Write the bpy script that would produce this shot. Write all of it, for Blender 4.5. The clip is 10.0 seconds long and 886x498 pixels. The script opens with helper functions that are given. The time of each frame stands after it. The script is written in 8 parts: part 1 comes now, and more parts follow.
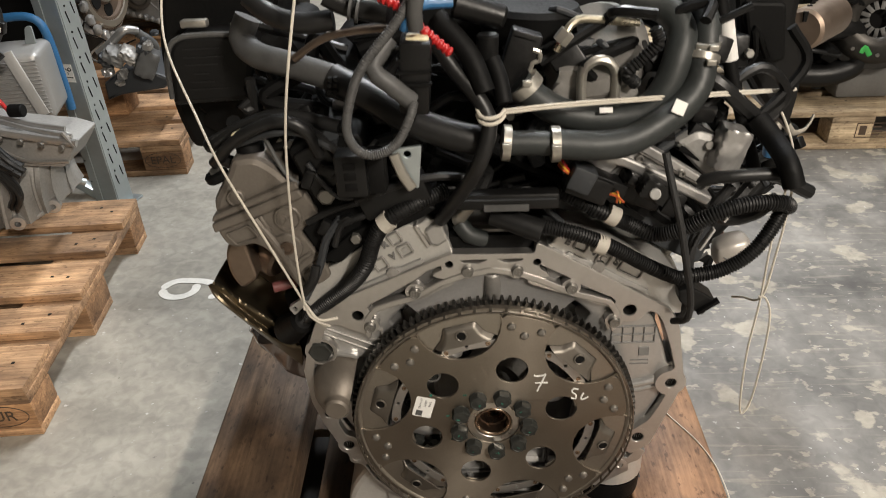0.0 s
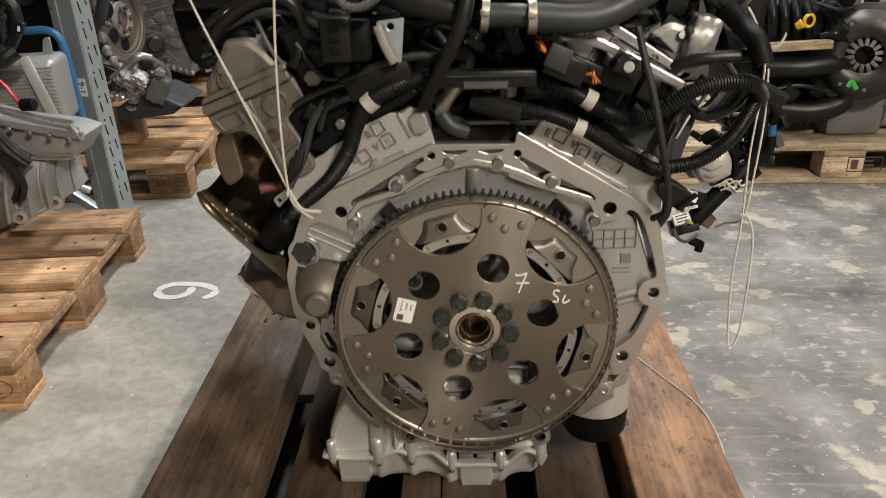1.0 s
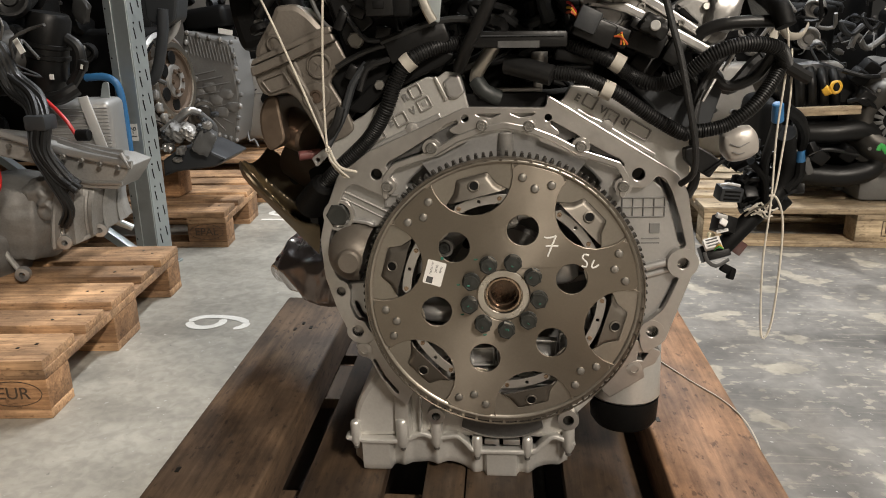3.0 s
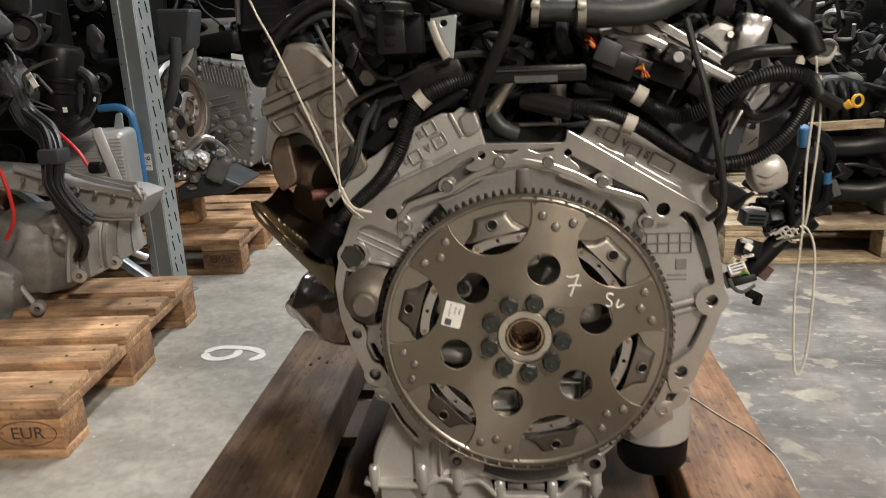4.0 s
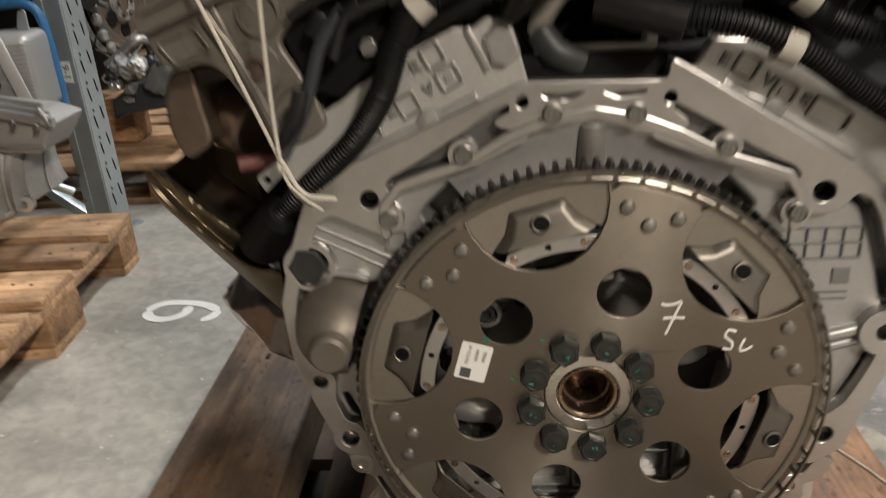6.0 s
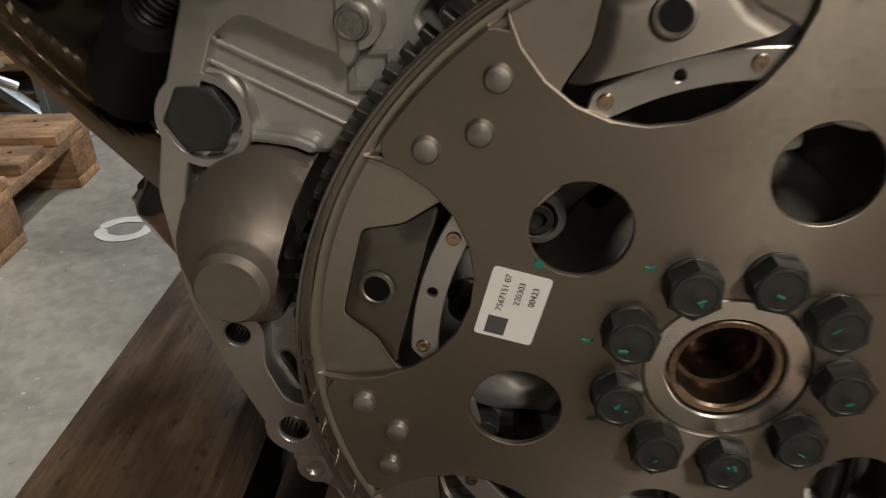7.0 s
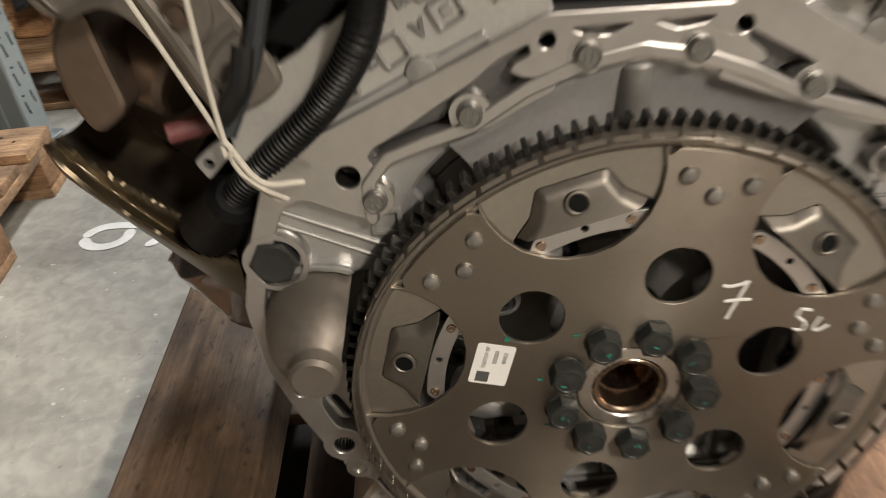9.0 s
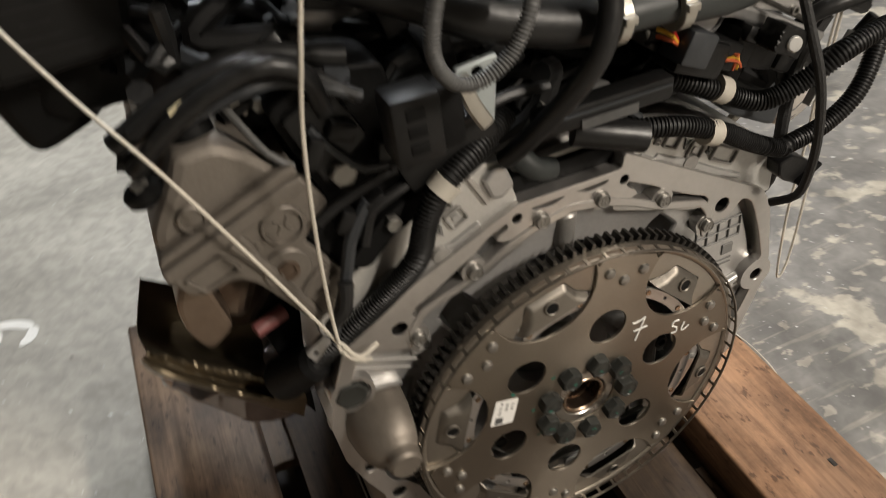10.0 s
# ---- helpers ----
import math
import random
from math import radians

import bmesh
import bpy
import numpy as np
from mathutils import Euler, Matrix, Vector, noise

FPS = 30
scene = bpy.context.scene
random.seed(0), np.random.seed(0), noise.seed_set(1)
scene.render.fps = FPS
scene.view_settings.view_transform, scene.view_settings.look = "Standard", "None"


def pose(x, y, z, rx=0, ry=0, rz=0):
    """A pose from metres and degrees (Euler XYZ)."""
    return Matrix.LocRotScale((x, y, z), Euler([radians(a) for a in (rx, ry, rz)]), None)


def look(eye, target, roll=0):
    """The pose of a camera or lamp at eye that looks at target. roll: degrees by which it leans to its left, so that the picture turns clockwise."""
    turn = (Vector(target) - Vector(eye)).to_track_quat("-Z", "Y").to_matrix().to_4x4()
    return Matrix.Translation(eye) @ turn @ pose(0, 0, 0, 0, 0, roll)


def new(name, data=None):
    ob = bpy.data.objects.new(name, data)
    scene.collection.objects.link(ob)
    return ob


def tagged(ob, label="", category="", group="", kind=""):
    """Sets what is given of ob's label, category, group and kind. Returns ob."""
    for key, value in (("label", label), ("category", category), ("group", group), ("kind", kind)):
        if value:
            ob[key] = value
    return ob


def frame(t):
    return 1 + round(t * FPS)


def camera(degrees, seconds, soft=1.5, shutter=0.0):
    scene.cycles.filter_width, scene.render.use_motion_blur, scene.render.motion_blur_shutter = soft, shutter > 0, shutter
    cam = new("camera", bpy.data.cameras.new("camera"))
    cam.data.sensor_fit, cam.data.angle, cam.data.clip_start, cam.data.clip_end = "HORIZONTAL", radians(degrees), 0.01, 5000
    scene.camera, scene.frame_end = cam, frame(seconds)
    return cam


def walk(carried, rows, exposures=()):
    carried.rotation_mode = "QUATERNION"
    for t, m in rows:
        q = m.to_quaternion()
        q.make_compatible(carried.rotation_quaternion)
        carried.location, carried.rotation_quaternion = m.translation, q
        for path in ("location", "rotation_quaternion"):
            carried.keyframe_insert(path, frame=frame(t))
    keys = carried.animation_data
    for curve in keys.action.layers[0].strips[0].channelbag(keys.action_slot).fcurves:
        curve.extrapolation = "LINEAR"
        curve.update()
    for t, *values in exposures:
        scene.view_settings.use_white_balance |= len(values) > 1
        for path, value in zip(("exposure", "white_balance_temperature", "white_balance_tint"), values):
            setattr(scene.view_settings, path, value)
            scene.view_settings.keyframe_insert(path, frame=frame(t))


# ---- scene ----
cam = camera(61.5, 10.0, soft=0.9, shutter=0.5)
PATH = [
    (0, (-0.0320, -0.7007, 1.1914), (-0.0614, 0.1383, 0.6481), -2.42),
    (0.5, (-0.0248, -0.7654, 1.0910), (-0.0488, 0.1091, 0.6067), -1.95),
    (1, (-0.0060, -0.8338, 0.9778), (-0.0412, 0.0683, 0.5477), -1.59),
    (1.5, (-0.0067, -0.8714, 0.8968), (-0.0568, 0.0485, 0.5079), -1.29),
    (2, (-0.0071, -0.8972, 0.8507), (-0.0702, 0.0358, 0.4965), -0.98),
    (3.5, (-0.0054, -0.9193, 0.8108), (-0.0891, 0.0358, 0.5268), -1.26),
    (4, (-0.0115, -0.8780, 0.8369), (-0.1077, 0.0771, 0.5567), -2.21),
    (4.5, (-0.0553, -0.7946, 0.9154), (-0.1594, 0.1538, 0.6160), -3.15),
    (5, (-0.0911, -0.7154, 0.9724), (-0.1823, 0.2229, 0.6389), -3.61),
    (5.5, (-0.0908, -0.6485, 0.9472), (-0.1620, 0.2768, 0.5746), -3.25),
    (6, (-0.0722, -0.4949, 0.8174), (-0.1421, 0.4120, 0.4020), -2.59),
    (6.2, (-0.0688, -0.4317, 0.7618), (-0.1416, 0.4686, 0.3327), -2.15),
    (7.3, (-0.1004, -0.2207, 0.6399), (-0.1814, 0.6362, 0.1309), -1.83),
    (7.5, (-0.0971, -0.2072, 0.6227), (-0.1748, 0.6489, 0.1119), -1.57),
    (8, (-0.0829, -0.1954, 0.6215), (-0.1550, 0.6520, 0.0955), -2.01),
    (8.5, (-0.0855, -0.2266, 0.6741), (-0.1431, 0.6058, 0.1228), -3.24),
    (8.8, (-0.0946, -0.2939, 0.7566), (-0.1409, 0.5434, 0.2117), -4.01),
    (9, (-0.1108, -0.3454, 0.8302), (-0.1222, 0.4714, 0.2534), -4.73),
    (9.2, (-0.1394, -0.4062, 0.8953), (-0.0847, 0.4004, 0.3069), -4.20),
    (9.5, (-0.1898, -0.4614, 0.9841), (-0.0669, 0.3108, 0.3608), -5.21),
    (9.7, (-0.2177, -0.4427, 1.0405), (-0.0534, 0.2939, 0.3844), -5.21),
    (10, (-0.2767, -0.3844, 1.0876), (-0.0190, 0.3173, 0.4233), -6.15),
]
walk(cam, [(t, look(eye, target, roll)) for t, eye, target, roll in PATH],
     exposures=[(0, 0.0), (5.5, 0.0), (6.0, -0.18), (6.4, -0.4), (7.4, -0.78), (8.2, -0.74), (8.6, -0.4), (9.0, 0.0), (10, 0.0)])

# world and lamps: a closed store room under rows of ceiling tubes
world = bpy.data.worlds.new("store_room")
scene.world = world
world.use_nodes = True
world.node_tree.nodes["Background"].inputs[0].default_value = (0.6, 0.62, 0.6, 1)
world.node_tree.nodes["Background"].inputs[1].default_value = 0.05
CEIL = 3.6
TUBES = [(1.9, -3.2, 1.2), (0.35, 2.7, 3.0), (1.95, -0.9, 2.4), (2.4, 3.2, 3.0)]
for n, (tx, ty, ln) in enumerate(TUBES):
    la = bpy.data.lights.new("tube_light", "AREA")
    la.shape, la.size, la.size_y = "RECTANGLE", 0.24, ln
    la.energy, la.color = (390, 200, 45, 75)[n], (1.0, 0.905, 0.79) if n in (0, 2) else (0.93, 0.95, 0.97)
    new("tube_light", la).matrix_world = pose(tx, ty, CEIL - 0.12)

# ---------- materials ----------
MATS = {}


def mat(name, base, dark=None, rough=0.5, metal=0.0, scale=8.0, fine=90.0, mix=0.5, bump=0.1, bump_scale=None, stretch=(1, 1, 1), rvar=0.12, rand=0.0, coat=0.0, spec=0.5, transmission=0.0, aniso=0.0):
    """A surface whose colour wanders at two scales, with grain in relief and in gloss."""
    m = bpy.data.materials.new(name)
    m.use_nodes = True
    nt = m.node_tree
    b = nt.nodes["Principled BSDF"]
    N = lambda kind: nt.nodes.new(kind)
    tc, mp = N("ShaderNodeTexCoord"), N("ShaderNodeMapping")
    mp.inputs["Scale"].default_value = stretch
    nt.links.new(tc.outputs["Object"], mp.inputs["Vector"])
    vec = mp.outputs["Vector"]
    if rand:
        oi, add = N("ShaderNodeObjectInfo"), N("ShaderNodeVectorMath")
        mul = N("ShaderNodeMath")
        mul.operation, mul.inputs[1].default_value = "MULTIPLY", 37.0
        nt.links.new(oi.outputs["Random"], mul.inputs[0])
        nt.links.new(vec, add.inputs[0])
        nt.links.new(mul.outputs[0], add.inputs[1])
        vec = add.outputs[0]
    big, small = N("ShaderNodeTexNoise"), N("ShaderNodeTexNoise")
    big.inputs["Scale"].default_value, big.inputs["Detail"].default_value = scale, 5
    small.inputs["Scale"].default_value, small.inputs["Detail"].default_value = fine, 4
    nt.links.new(vec, big.inputs["Vector"])
    nt.links.new(vec, small.inputs["Vector"])
    avg = N("ShaderNodeMix")
    avg.inputs[0].default_value = 0.4
    nt.links.new(big.outputs[0], avg.inputs[2])
    nt.links.new(small.outputs[0], avg.inputs[3])
    ramp = N("ShaderNodeValToRGB")
    d = dark or tuple(c * 0.6 for c in base)
    ramp.color_ramp.elements[0].color, ramp.color_ramp.elements[1].color = (*d, 1), (*base, 1)
    ramp.color_ramp.elements[0].position, ramp.color_ramp.elements[1].position = 0.5 - mix / 2, 0.5 + mix / 2
    nt.links.new(avg.outputs[0], ramp.inputs[0])
    col = ramp.outputs[0]
    if rand:
        hsv, mr = N("ShaderNodeHueSaturation"), N("ShaderNodeMapRange")
        mr.inputs["To Min"].default_value, mr.inputs["To Max"].default_value = 1 - rand, 1 + rand
        nt.links.new(oi.outputs["Random"], mr.inputs["Value"])
        nt.links.new(mr.outputs[0], hsv.inputs["Value"])
        nt.links.new(col, hsv.inputs["Color"])
        col = hsv.outputs[0]
    nt.links.new(col, b.inputs["Base Color"])
    rr = N("ShaderNodeMapRange")
    rr.inputs["From Min"].default_value, rr.inputs["From Max"].default_value = 0.3, 0.7
    rr.inputs["To Min"].default_value, rr.inputs["To Max"].default_value = max(rough - rvar, 0.03), min(rough + rvar, 1)
    nt.links.new(avg.outputs[0], rr.inputs["Value"])
    nt.links.new(rr.outputs[0], b.inputs["Roughness"])
    b.inputs["Metallic"].default_value = metal
    b.inputs["Specular IOR Level"].default_value = spec
    b.inputs["Coat Weight"].default_value = coat
    b.inputs["Transmission Weight"].default_value = transmission
    b.inputs["Anisotropic"].default_value = aniso
    b.inputs["Anisotropic Rotation"].default_value = 0.25
    if aniso:
        tan = N("ShaderNodeTangent")
        tan.direction_type, tan.axis = "RADIAL", "Y"
        nt.links.new(tan.outputs[0], b.inputs["Tangent"])
    if bump:
        src = small
        if bump_scale:
            src = N("ShaderNodeTexNoise")
            src.inputs["Scale"].default_value, src.inputs["Detail"].default_value = bump_scale, 3
            nt.links.new(vec, src.inputs["Vector"])
        bp = N("ShaderNodeBump")
        bp.inputs["Strength"].default_value, bp.inputs["Distance"].default_value = bump, 0.002
        nt.links.new(src.outputs[0], bp.inputs["Height"])
        nt.links.new(bp.outputs[0], b.inputs["Normal"])
    MATS[name] = m
    return m


cast = mat("cast_aluminium", (0.53, 0.522, 0.51), (0.34, 0.334, 0.325), 0.34, 0.75, 11, 220, 0.75, 0.05, rvar=0.06)
cast_wall = mat("pale_cast_wall", (0.62, 0.61, 0.595), (0.43, 0.423, 0.412), 0.34, 0.55, 14, 240, 0.6, 0.06, rvar=0.06)
cast_pan = mat("pan_casting", (0.55, 0.54, 0.515), (0.38, 0.372, 0.352), 0.34, 0.55, 12, 240, 0.6, 0.06, rvar=0.06)
sump_cast = mat("sump_casting", (0.68, 0.665, 0.63), (0.5, 0.488, 0.46), 0.4, 0.6, 14, 260, 0.6, 0.1, rvar=0.07)
cooler_alloy = mat("cooler_alloy", (0.4, 0.395, 0.38), (0.28, 0.275, 0.265), 0.45, 0.5, 9, 120, 0.6, 0.1)
# cast aluminium with the shade of sunk fields put into its base colour
cast_mid = mat("cast_aluminium_shaded", (0.16, 0.158, 0.155), (0.08, 0.079, 0.077), 0.36, 0.6, 14, 220, 0.7, 0.06, rvar=0.06)
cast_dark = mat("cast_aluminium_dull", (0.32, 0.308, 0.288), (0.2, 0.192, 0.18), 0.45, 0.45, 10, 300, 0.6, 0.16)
machined = mat("machined_aluminium", (0.6, 0.58, 0.555), (0.42, 0.405, 0.388), 0.32, 0.9, 12, 120, 0.7, 0.0, rvar=0.05)
plate_steel = mat("plate_steel", (0.335, 0.296, 0.246), (0.25, 0.22, 0.182), 0.43, 0.97, 14, 300, 0.6, 0.02, aniso=0.6, rvar=0.08)
disc_steel = mat("disc_steel", (0.43, 0.395, 0.345), (0.32, 0.295, 0.255), 0.36, 0.95, 9, 240, 0.6, 0.02, rvar=0.06)
dome_cast = mat("brown_grey_casting", (0.19, 0.165, 0.138), (0.115, 0.1, 0.083), 0.5, 0.55, 12, 200, 0.6, 0.12)
tab_steel = mat("tab_steel", (0.25, 0.23, 0.2), (0.18, 0.164, 0.142), 0.52, 0.95, 9, 200, 0.6, 0.02, rvar=0.06)
rivet_steel = mat("rivet_steel", (0.36, 0.345, 0.32), (0.25, 0.24, 0.22), 0.42, 0.9, 30, 300)
ring_steel = mat("sensor_ring_steel", (0.3, 0.272, 0.235), (0.2, 0.18, 0.155), 0.33, 0.95, 30, 300, rvar=0.05)
hub_steel = mat("hub_steel", (0.78, 0.74, 0.68), (0.6, 0.56, 0.5), 0.3, 1.0, 30, 200, 0.6, 0.02, rvar=0.08)
bore_bronze = mat("bore_bronze", (0.2, 0.14, 0.1), (0.09, 0.062, 0.045), 0.3, 0.95, 30, 200)
black_bolt = mat("blackened_bolt", (0.044, 0.046, 0.042), (0.026, 0.027, 0.025), 0.4, 0.4, 40, 300, 0.5, 0.1)
gear_steel = mat("ring_gear_steel", (0.075, 0.07, 0.064), (0.04, 0.038, 0.034), 0.42, 0.85, 30, 200)
zinc_bolt = mat("zinc_bolt", (0.3, 0.29, 0.27), (0.19, 0.184, 0.17), 0.42, 0.85, 40, 300)
black_plastic = mat("black_plastic", (0.008, 0.008, 0.008), (0.004, 0.004, 0.004), 0.4, 0.0, 12, 250, 0.5, 0.12, spec=0.28)
matt_black = mat("matt_black_plastic", (0.004, 0.004, 0.004), (0.0025, 0.0025, 0.0025), 0.6, 0.0, 12, 250, 0.5, 0.15, spec=0.15)
grey_plastic = mat("grey_plastic", (0.036, 0.039, 0.043), (0.024, 0.026, 0.028), 0.5, 0.0, 12, 250, spec=0.35)
hose_rubber = mat("hose_rubber", (0.03, 0.034, 0.033), (0.017, 0.019, 0.019), 0.48, 0.0, 14, 160, 0.5, 0.15, rvar=0.08, spec=0.4)
pipe_black = mat("pipe_black", (0.014, 0.014, 0.014), (0.009, 0.009, 0.009), 0.4, 0.0, 14, 160, spec=0.35)
grey_sleeve = mat("grey_sleeve", (0.085, 0.085, 0.083), (0.05, 0.05, 0.05), 0.5, 0.0, 20, 250, spec=0.35)
conduit_mat = mat("conduit_plastic", (0.008, 0.008, 0.008), (0.004, 0.004, 0.004), 0.48, 0.0, 20, 250, spec=0.3)
braid = mat("braided_sleeve", (0.016, 0.016, 0.016), (0.007, 0.007, 0.007), 0.6, 0.0, 60, 500, 0.4, 0.5)
tape_white = mat("tape_white", (0.46, 0.43, 0.37), (0.34, 0.315, 0.27), 0.7, 0.0, 30, 200)
paper = mat("paper_label", (0.74, 0.73, 0.7), (0.66, 0.65, 0.62), 0.55, 0.0, 20, 200, 0.5, 0.02)
ink = mat("label_ink", (0.05, 0.05, 0.05), None, 0.6)
floor_paint = mat("worn_white_floor_paint", (0.8, 0.78, 0.73), (0.6, 0.58, 0.53), 0.7, 0, 22, 160, 0.35, 0.1)
chalk = mat("chalk_white", (0.75, 0.74, 0.7), (0.6, 0.59, 0.56), 0.8, 0, 60, 400)
green_ink = mat("green_marker", (0.02, 0.17, 0.12), (0.012, 0.12, 0.08), 0.5, 0, 40, 300)
string_mat = mat("cotton_string", (0.62, 0.58, 0.5), (0.5, 0.46, 0.39), 0.85, 0.0, 60, 900, 0.5, 0.6)
heat_shield = mat("heat_shield_steel", (0.17, 0.138, 0.09), (0.1, 0.082, 0.058), 0.4, 0.9, 7, 60, 0.5, 0.0, rvar=0.04)
shield_brown = mat("browned_sheet", (0.26, 0.2, 0.155), (0.16, 0.12, 0.09), 0.42, 0.8, 9, 90, 0.5, 0.1)
brass_pipe = mat("plated_pipe", (0.55, 0.5, 0.38), (0.38, 0.34, 0.26), 0.3, 0.9, 20, 200)
galv = mat("galvanised_steel", (0.48, 0.53, 0.54), (0.34, 0.38, 0.39), 0.42, 0.7, 5, 60, 0.6, 0.05)
clip_steel = mat("bright_steel", (0.5, 0.48, 0.43), (0.36, 0.34, 0.3), 0.42, 0.8, 20, 200)
red_plastic = mat("red_plastic", (0.5, 0.02, 0.02), (0.35, 0.012, 0.012), 0.4, 0.0, 20, 200)
orange_wire = mat("orange_wire", (0.5, 0.1, 0.03), (0.36, 0.06, 0.02), 0.5)
yellow_plastic = mat("yellow_plastic", (0.72, 0.42, 0.04), (0.55, 0.3, 0.03), 0.45)
cream_plastic = mat("cream_plastic", (0.72, 0.64, 0.42), (0.6, 0.52, 0.33), 0.5)
blue_plastic = mat("blue_tape", (0.03, 0.14, 0.31), (0.02, 0.095, 0.22), 0.45)
green_plastic = mat("green_plastic", (0.05, 0.4, 0.08), (0.03, 0.28, 0.05), 0.5)
bag_film = mat("smoky_film", (0.3, 0.255, 0.24), (0.16, 0.13, 0.125), 0.2, 0.5, 14, 60, 0.6, 0.06, bump_scale=40, coat=0.6)
pale_cap = mat("pale_tan_casting", (0.46, 0.43, 0.395), (0.33, 0.308, 0.282), 0.42, 0.3, 14, 120, 0.6, 0.1)
bush_steel = mat("bronze_bush", (0.5, 0.38, 0.28), (0.34, 0.25, 0.18), 0.25, 1.0, 30, 200)
rust_cast = mat("dull_brown_iron", (0.13, 0.09, 0.062), (0.06, 0.042, 0.03), 0.6, 0.4, 12, 120)
red_gloss = mat("dark_red_gloss", (0.11, 0.05, 0.045), (0.06, 0.032, 0.03), 0.2, 0.0, 12, 80, 0.5, 0.1, coat=0.5)
pink_seal = mat("pink_sleeve", (0.24, 0.085, 0.08), (0.15, 0.05, 0.05), 0.5)
red_rack = mat("red_lacquer", (0.28, 0.03, 0.02), (0.2, 0.02, 0.015), 0.5)
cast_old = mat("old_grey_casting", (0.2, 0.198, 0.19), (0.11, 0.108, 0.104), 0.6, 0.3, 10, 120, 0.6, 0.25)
head_cast = mat("dusty_head_casting", (0.2, 0.178, 0.153), (0.125, 0.11, 0.094), 0.44, 0.45, 10, 300, 0.6, 0.16)
pale_paint = mat("pale_wall_paint", (0.16, 0.142, 0.12), (0.12, 0.107, 0.09), 0.7, 0, 2, 40)
bell_cast = mat("worn_bell_casting", (0.27, 0.266, 0.255), (0.12, 0.118, 0.112), 0.5, 0.35, 22, 160, 0.6, 0.35, bump_scale=70)
cast_grey = mat("grey_casting", (0.4, 0.392, 0.375), (0.2, 0.196, 0.186), 0.5, 0.35, 12, 160, 0.6, 0.2)
cooler_grey = mat("pale_grey_alloy", (0.5, 0.495, 0.48), (0.4, 0.395, 0.38), 0.45, 0.3, 10, 120, 0.6, 0.08)
wall_paint = mat("wall_paint", (0.17, 0.163, 0.15), (0.13, 0.125, 0.115), 0.8, 0, 2, 40)


def wood_mat(name, light, dark, deep, rough=0.7, rand=0.2, axis=0, across=70, stain=0.6, wear=0.8):
    """Sawn timber: long grain along one axis, dirt in patches, a colour of its own for every board."""
    m = bpy.data.materials.new(name)
    m.use_nodes = True
    nt = m.node_tree
    b = nt.nodes["Principled BSDF"]
    N = lambda kind: nt.nodes.new(kind)
    L = nt.links.new
    tc, oi, off, mul = N("ShaderNodeTexCoord"), N("ShaderNodeObjectInfo"), N("ShaderNodeVectorMath"), N("ShaderNodeMath")
    mul.operation, mul.inputs[1].default_value = "MULTIPLY", 53.0
    L(oi.outputs["Random"], mul.inputs[0])
    L(tc.outputs["Object"], off.inputs[0])
    L(mul.outputs[0], off.inputs[1])
    mp = N("ShaderNodeMapping")
    s = [across] * 3
    s[axis] = across / 22
    mp.inputs["Scale"].default_value = s
    L(off.outputs[0], mp.inputs["Vector"])
    grain, dirt, fine = N("ShaderNodeTexNoise"), N("ShaderNodeTexNoise"), N("ShaderNodeTexNoise")
    grain.inputs["Scale"].default_value, grain.inputs["Detail"].default_value, grain.inputs["Distortion"].default_value = 1.0, 6, 0.6 if across > 50 else 1.3
    dirt.inputs["Scale"].default_value, dirt.inputs["Detail"].default_value = 7, 6
    fine.inputs["Scale"].default_value, fine.inputs["Detail"].default_value = 2.6, 5
    L(mp.outputs[0], grain.inputs["Vector"])
    L(off.outputs[0], dirt.inputs["Vector"])
    L(mp.outputs[0], fine.inputs["Vector"])
    ramp = N("ShaderNodeValToRGB")
    e = ramp.color_ramp.elements
    e[0].position, e[0].color, e[1].position, e[1].color = 0.3, (*dark, 1), 0.66, (*light, 1)
    L(grain.outputs[0], ramp.inputs[0])
    dr = N("ShaderNodeValToRGB")
    d = dr.color_ramp.elements
    d[0].position, d[0].color, d[1].position, d[1].color = 0.38, (1, 1, 1, 1), 0.62, (0, 0, 0, 1)
    L(dirt.outputs[0], dr.inputs[0])
    mx = N("ShaderNodeMix")
    mx.data_type = "RGBA"
    L(dr.outputs[0], mx.inputs[0])
    L(ramp.outputs[0], mx.inputs[6])
    mx.inputs[7].default_value = (*deep, 1)
    half = N("ShaderNodeMath")
    half.operation, half.inputs[1].default_value = "MULTIPLY", stain
    L(dr.outputs[0], half.inputs[0])
    L(half.outputs[0], mx.inputs[0])
    hsv, mr = N("ShaderNodeHueSaturation"), N("ShaderNodeMapRange")
    mr.inputs["To Min"].default_value, mr.inputs["To Max"].default_value = 1 - rand, 1 + rand
    L(oi.outputs["Random"], mr.inputs["Value"])
    L(mr.outputs[0], hsv.inputs["Value"])
    fr, fm = N("ShaderNodeValToRGB"), N("ShaderNodeMix")
    fr.color_ramp.elements[0].position, fr.color_ramp.elements[0].color = 0.36, (0.8, 0.78, 0.76, 1)
    fr.color_ramp.elements[1].position, fr.color_ramp.elements[1].color = 0.6, (1.12, 1.12, 1.12, 1)
    L(fine.outputs[0], fr.inputs[0])
    fm.data_type, fm.blend_type, fm.inputs[0].default_value = "RGBA", "MULTIPLY", 1.0
    L(mx.outputs[2], fm.inputs[6])
    L(fr.outputs[0], fm.inputs[7])
    blotch, speck = N("ShaderNodeTexNoise"), N("ShaderNodeTexNoise")
    blotch.inputs["Scale"].default_value, blotch.inputs["Detail"].default_value, blotch.inputs["Roughness"].default_value = 16, 9, 0.7
    speck.inputs["Scale"].default_value, speck.inputs["Detail"].default_value = 120, 3
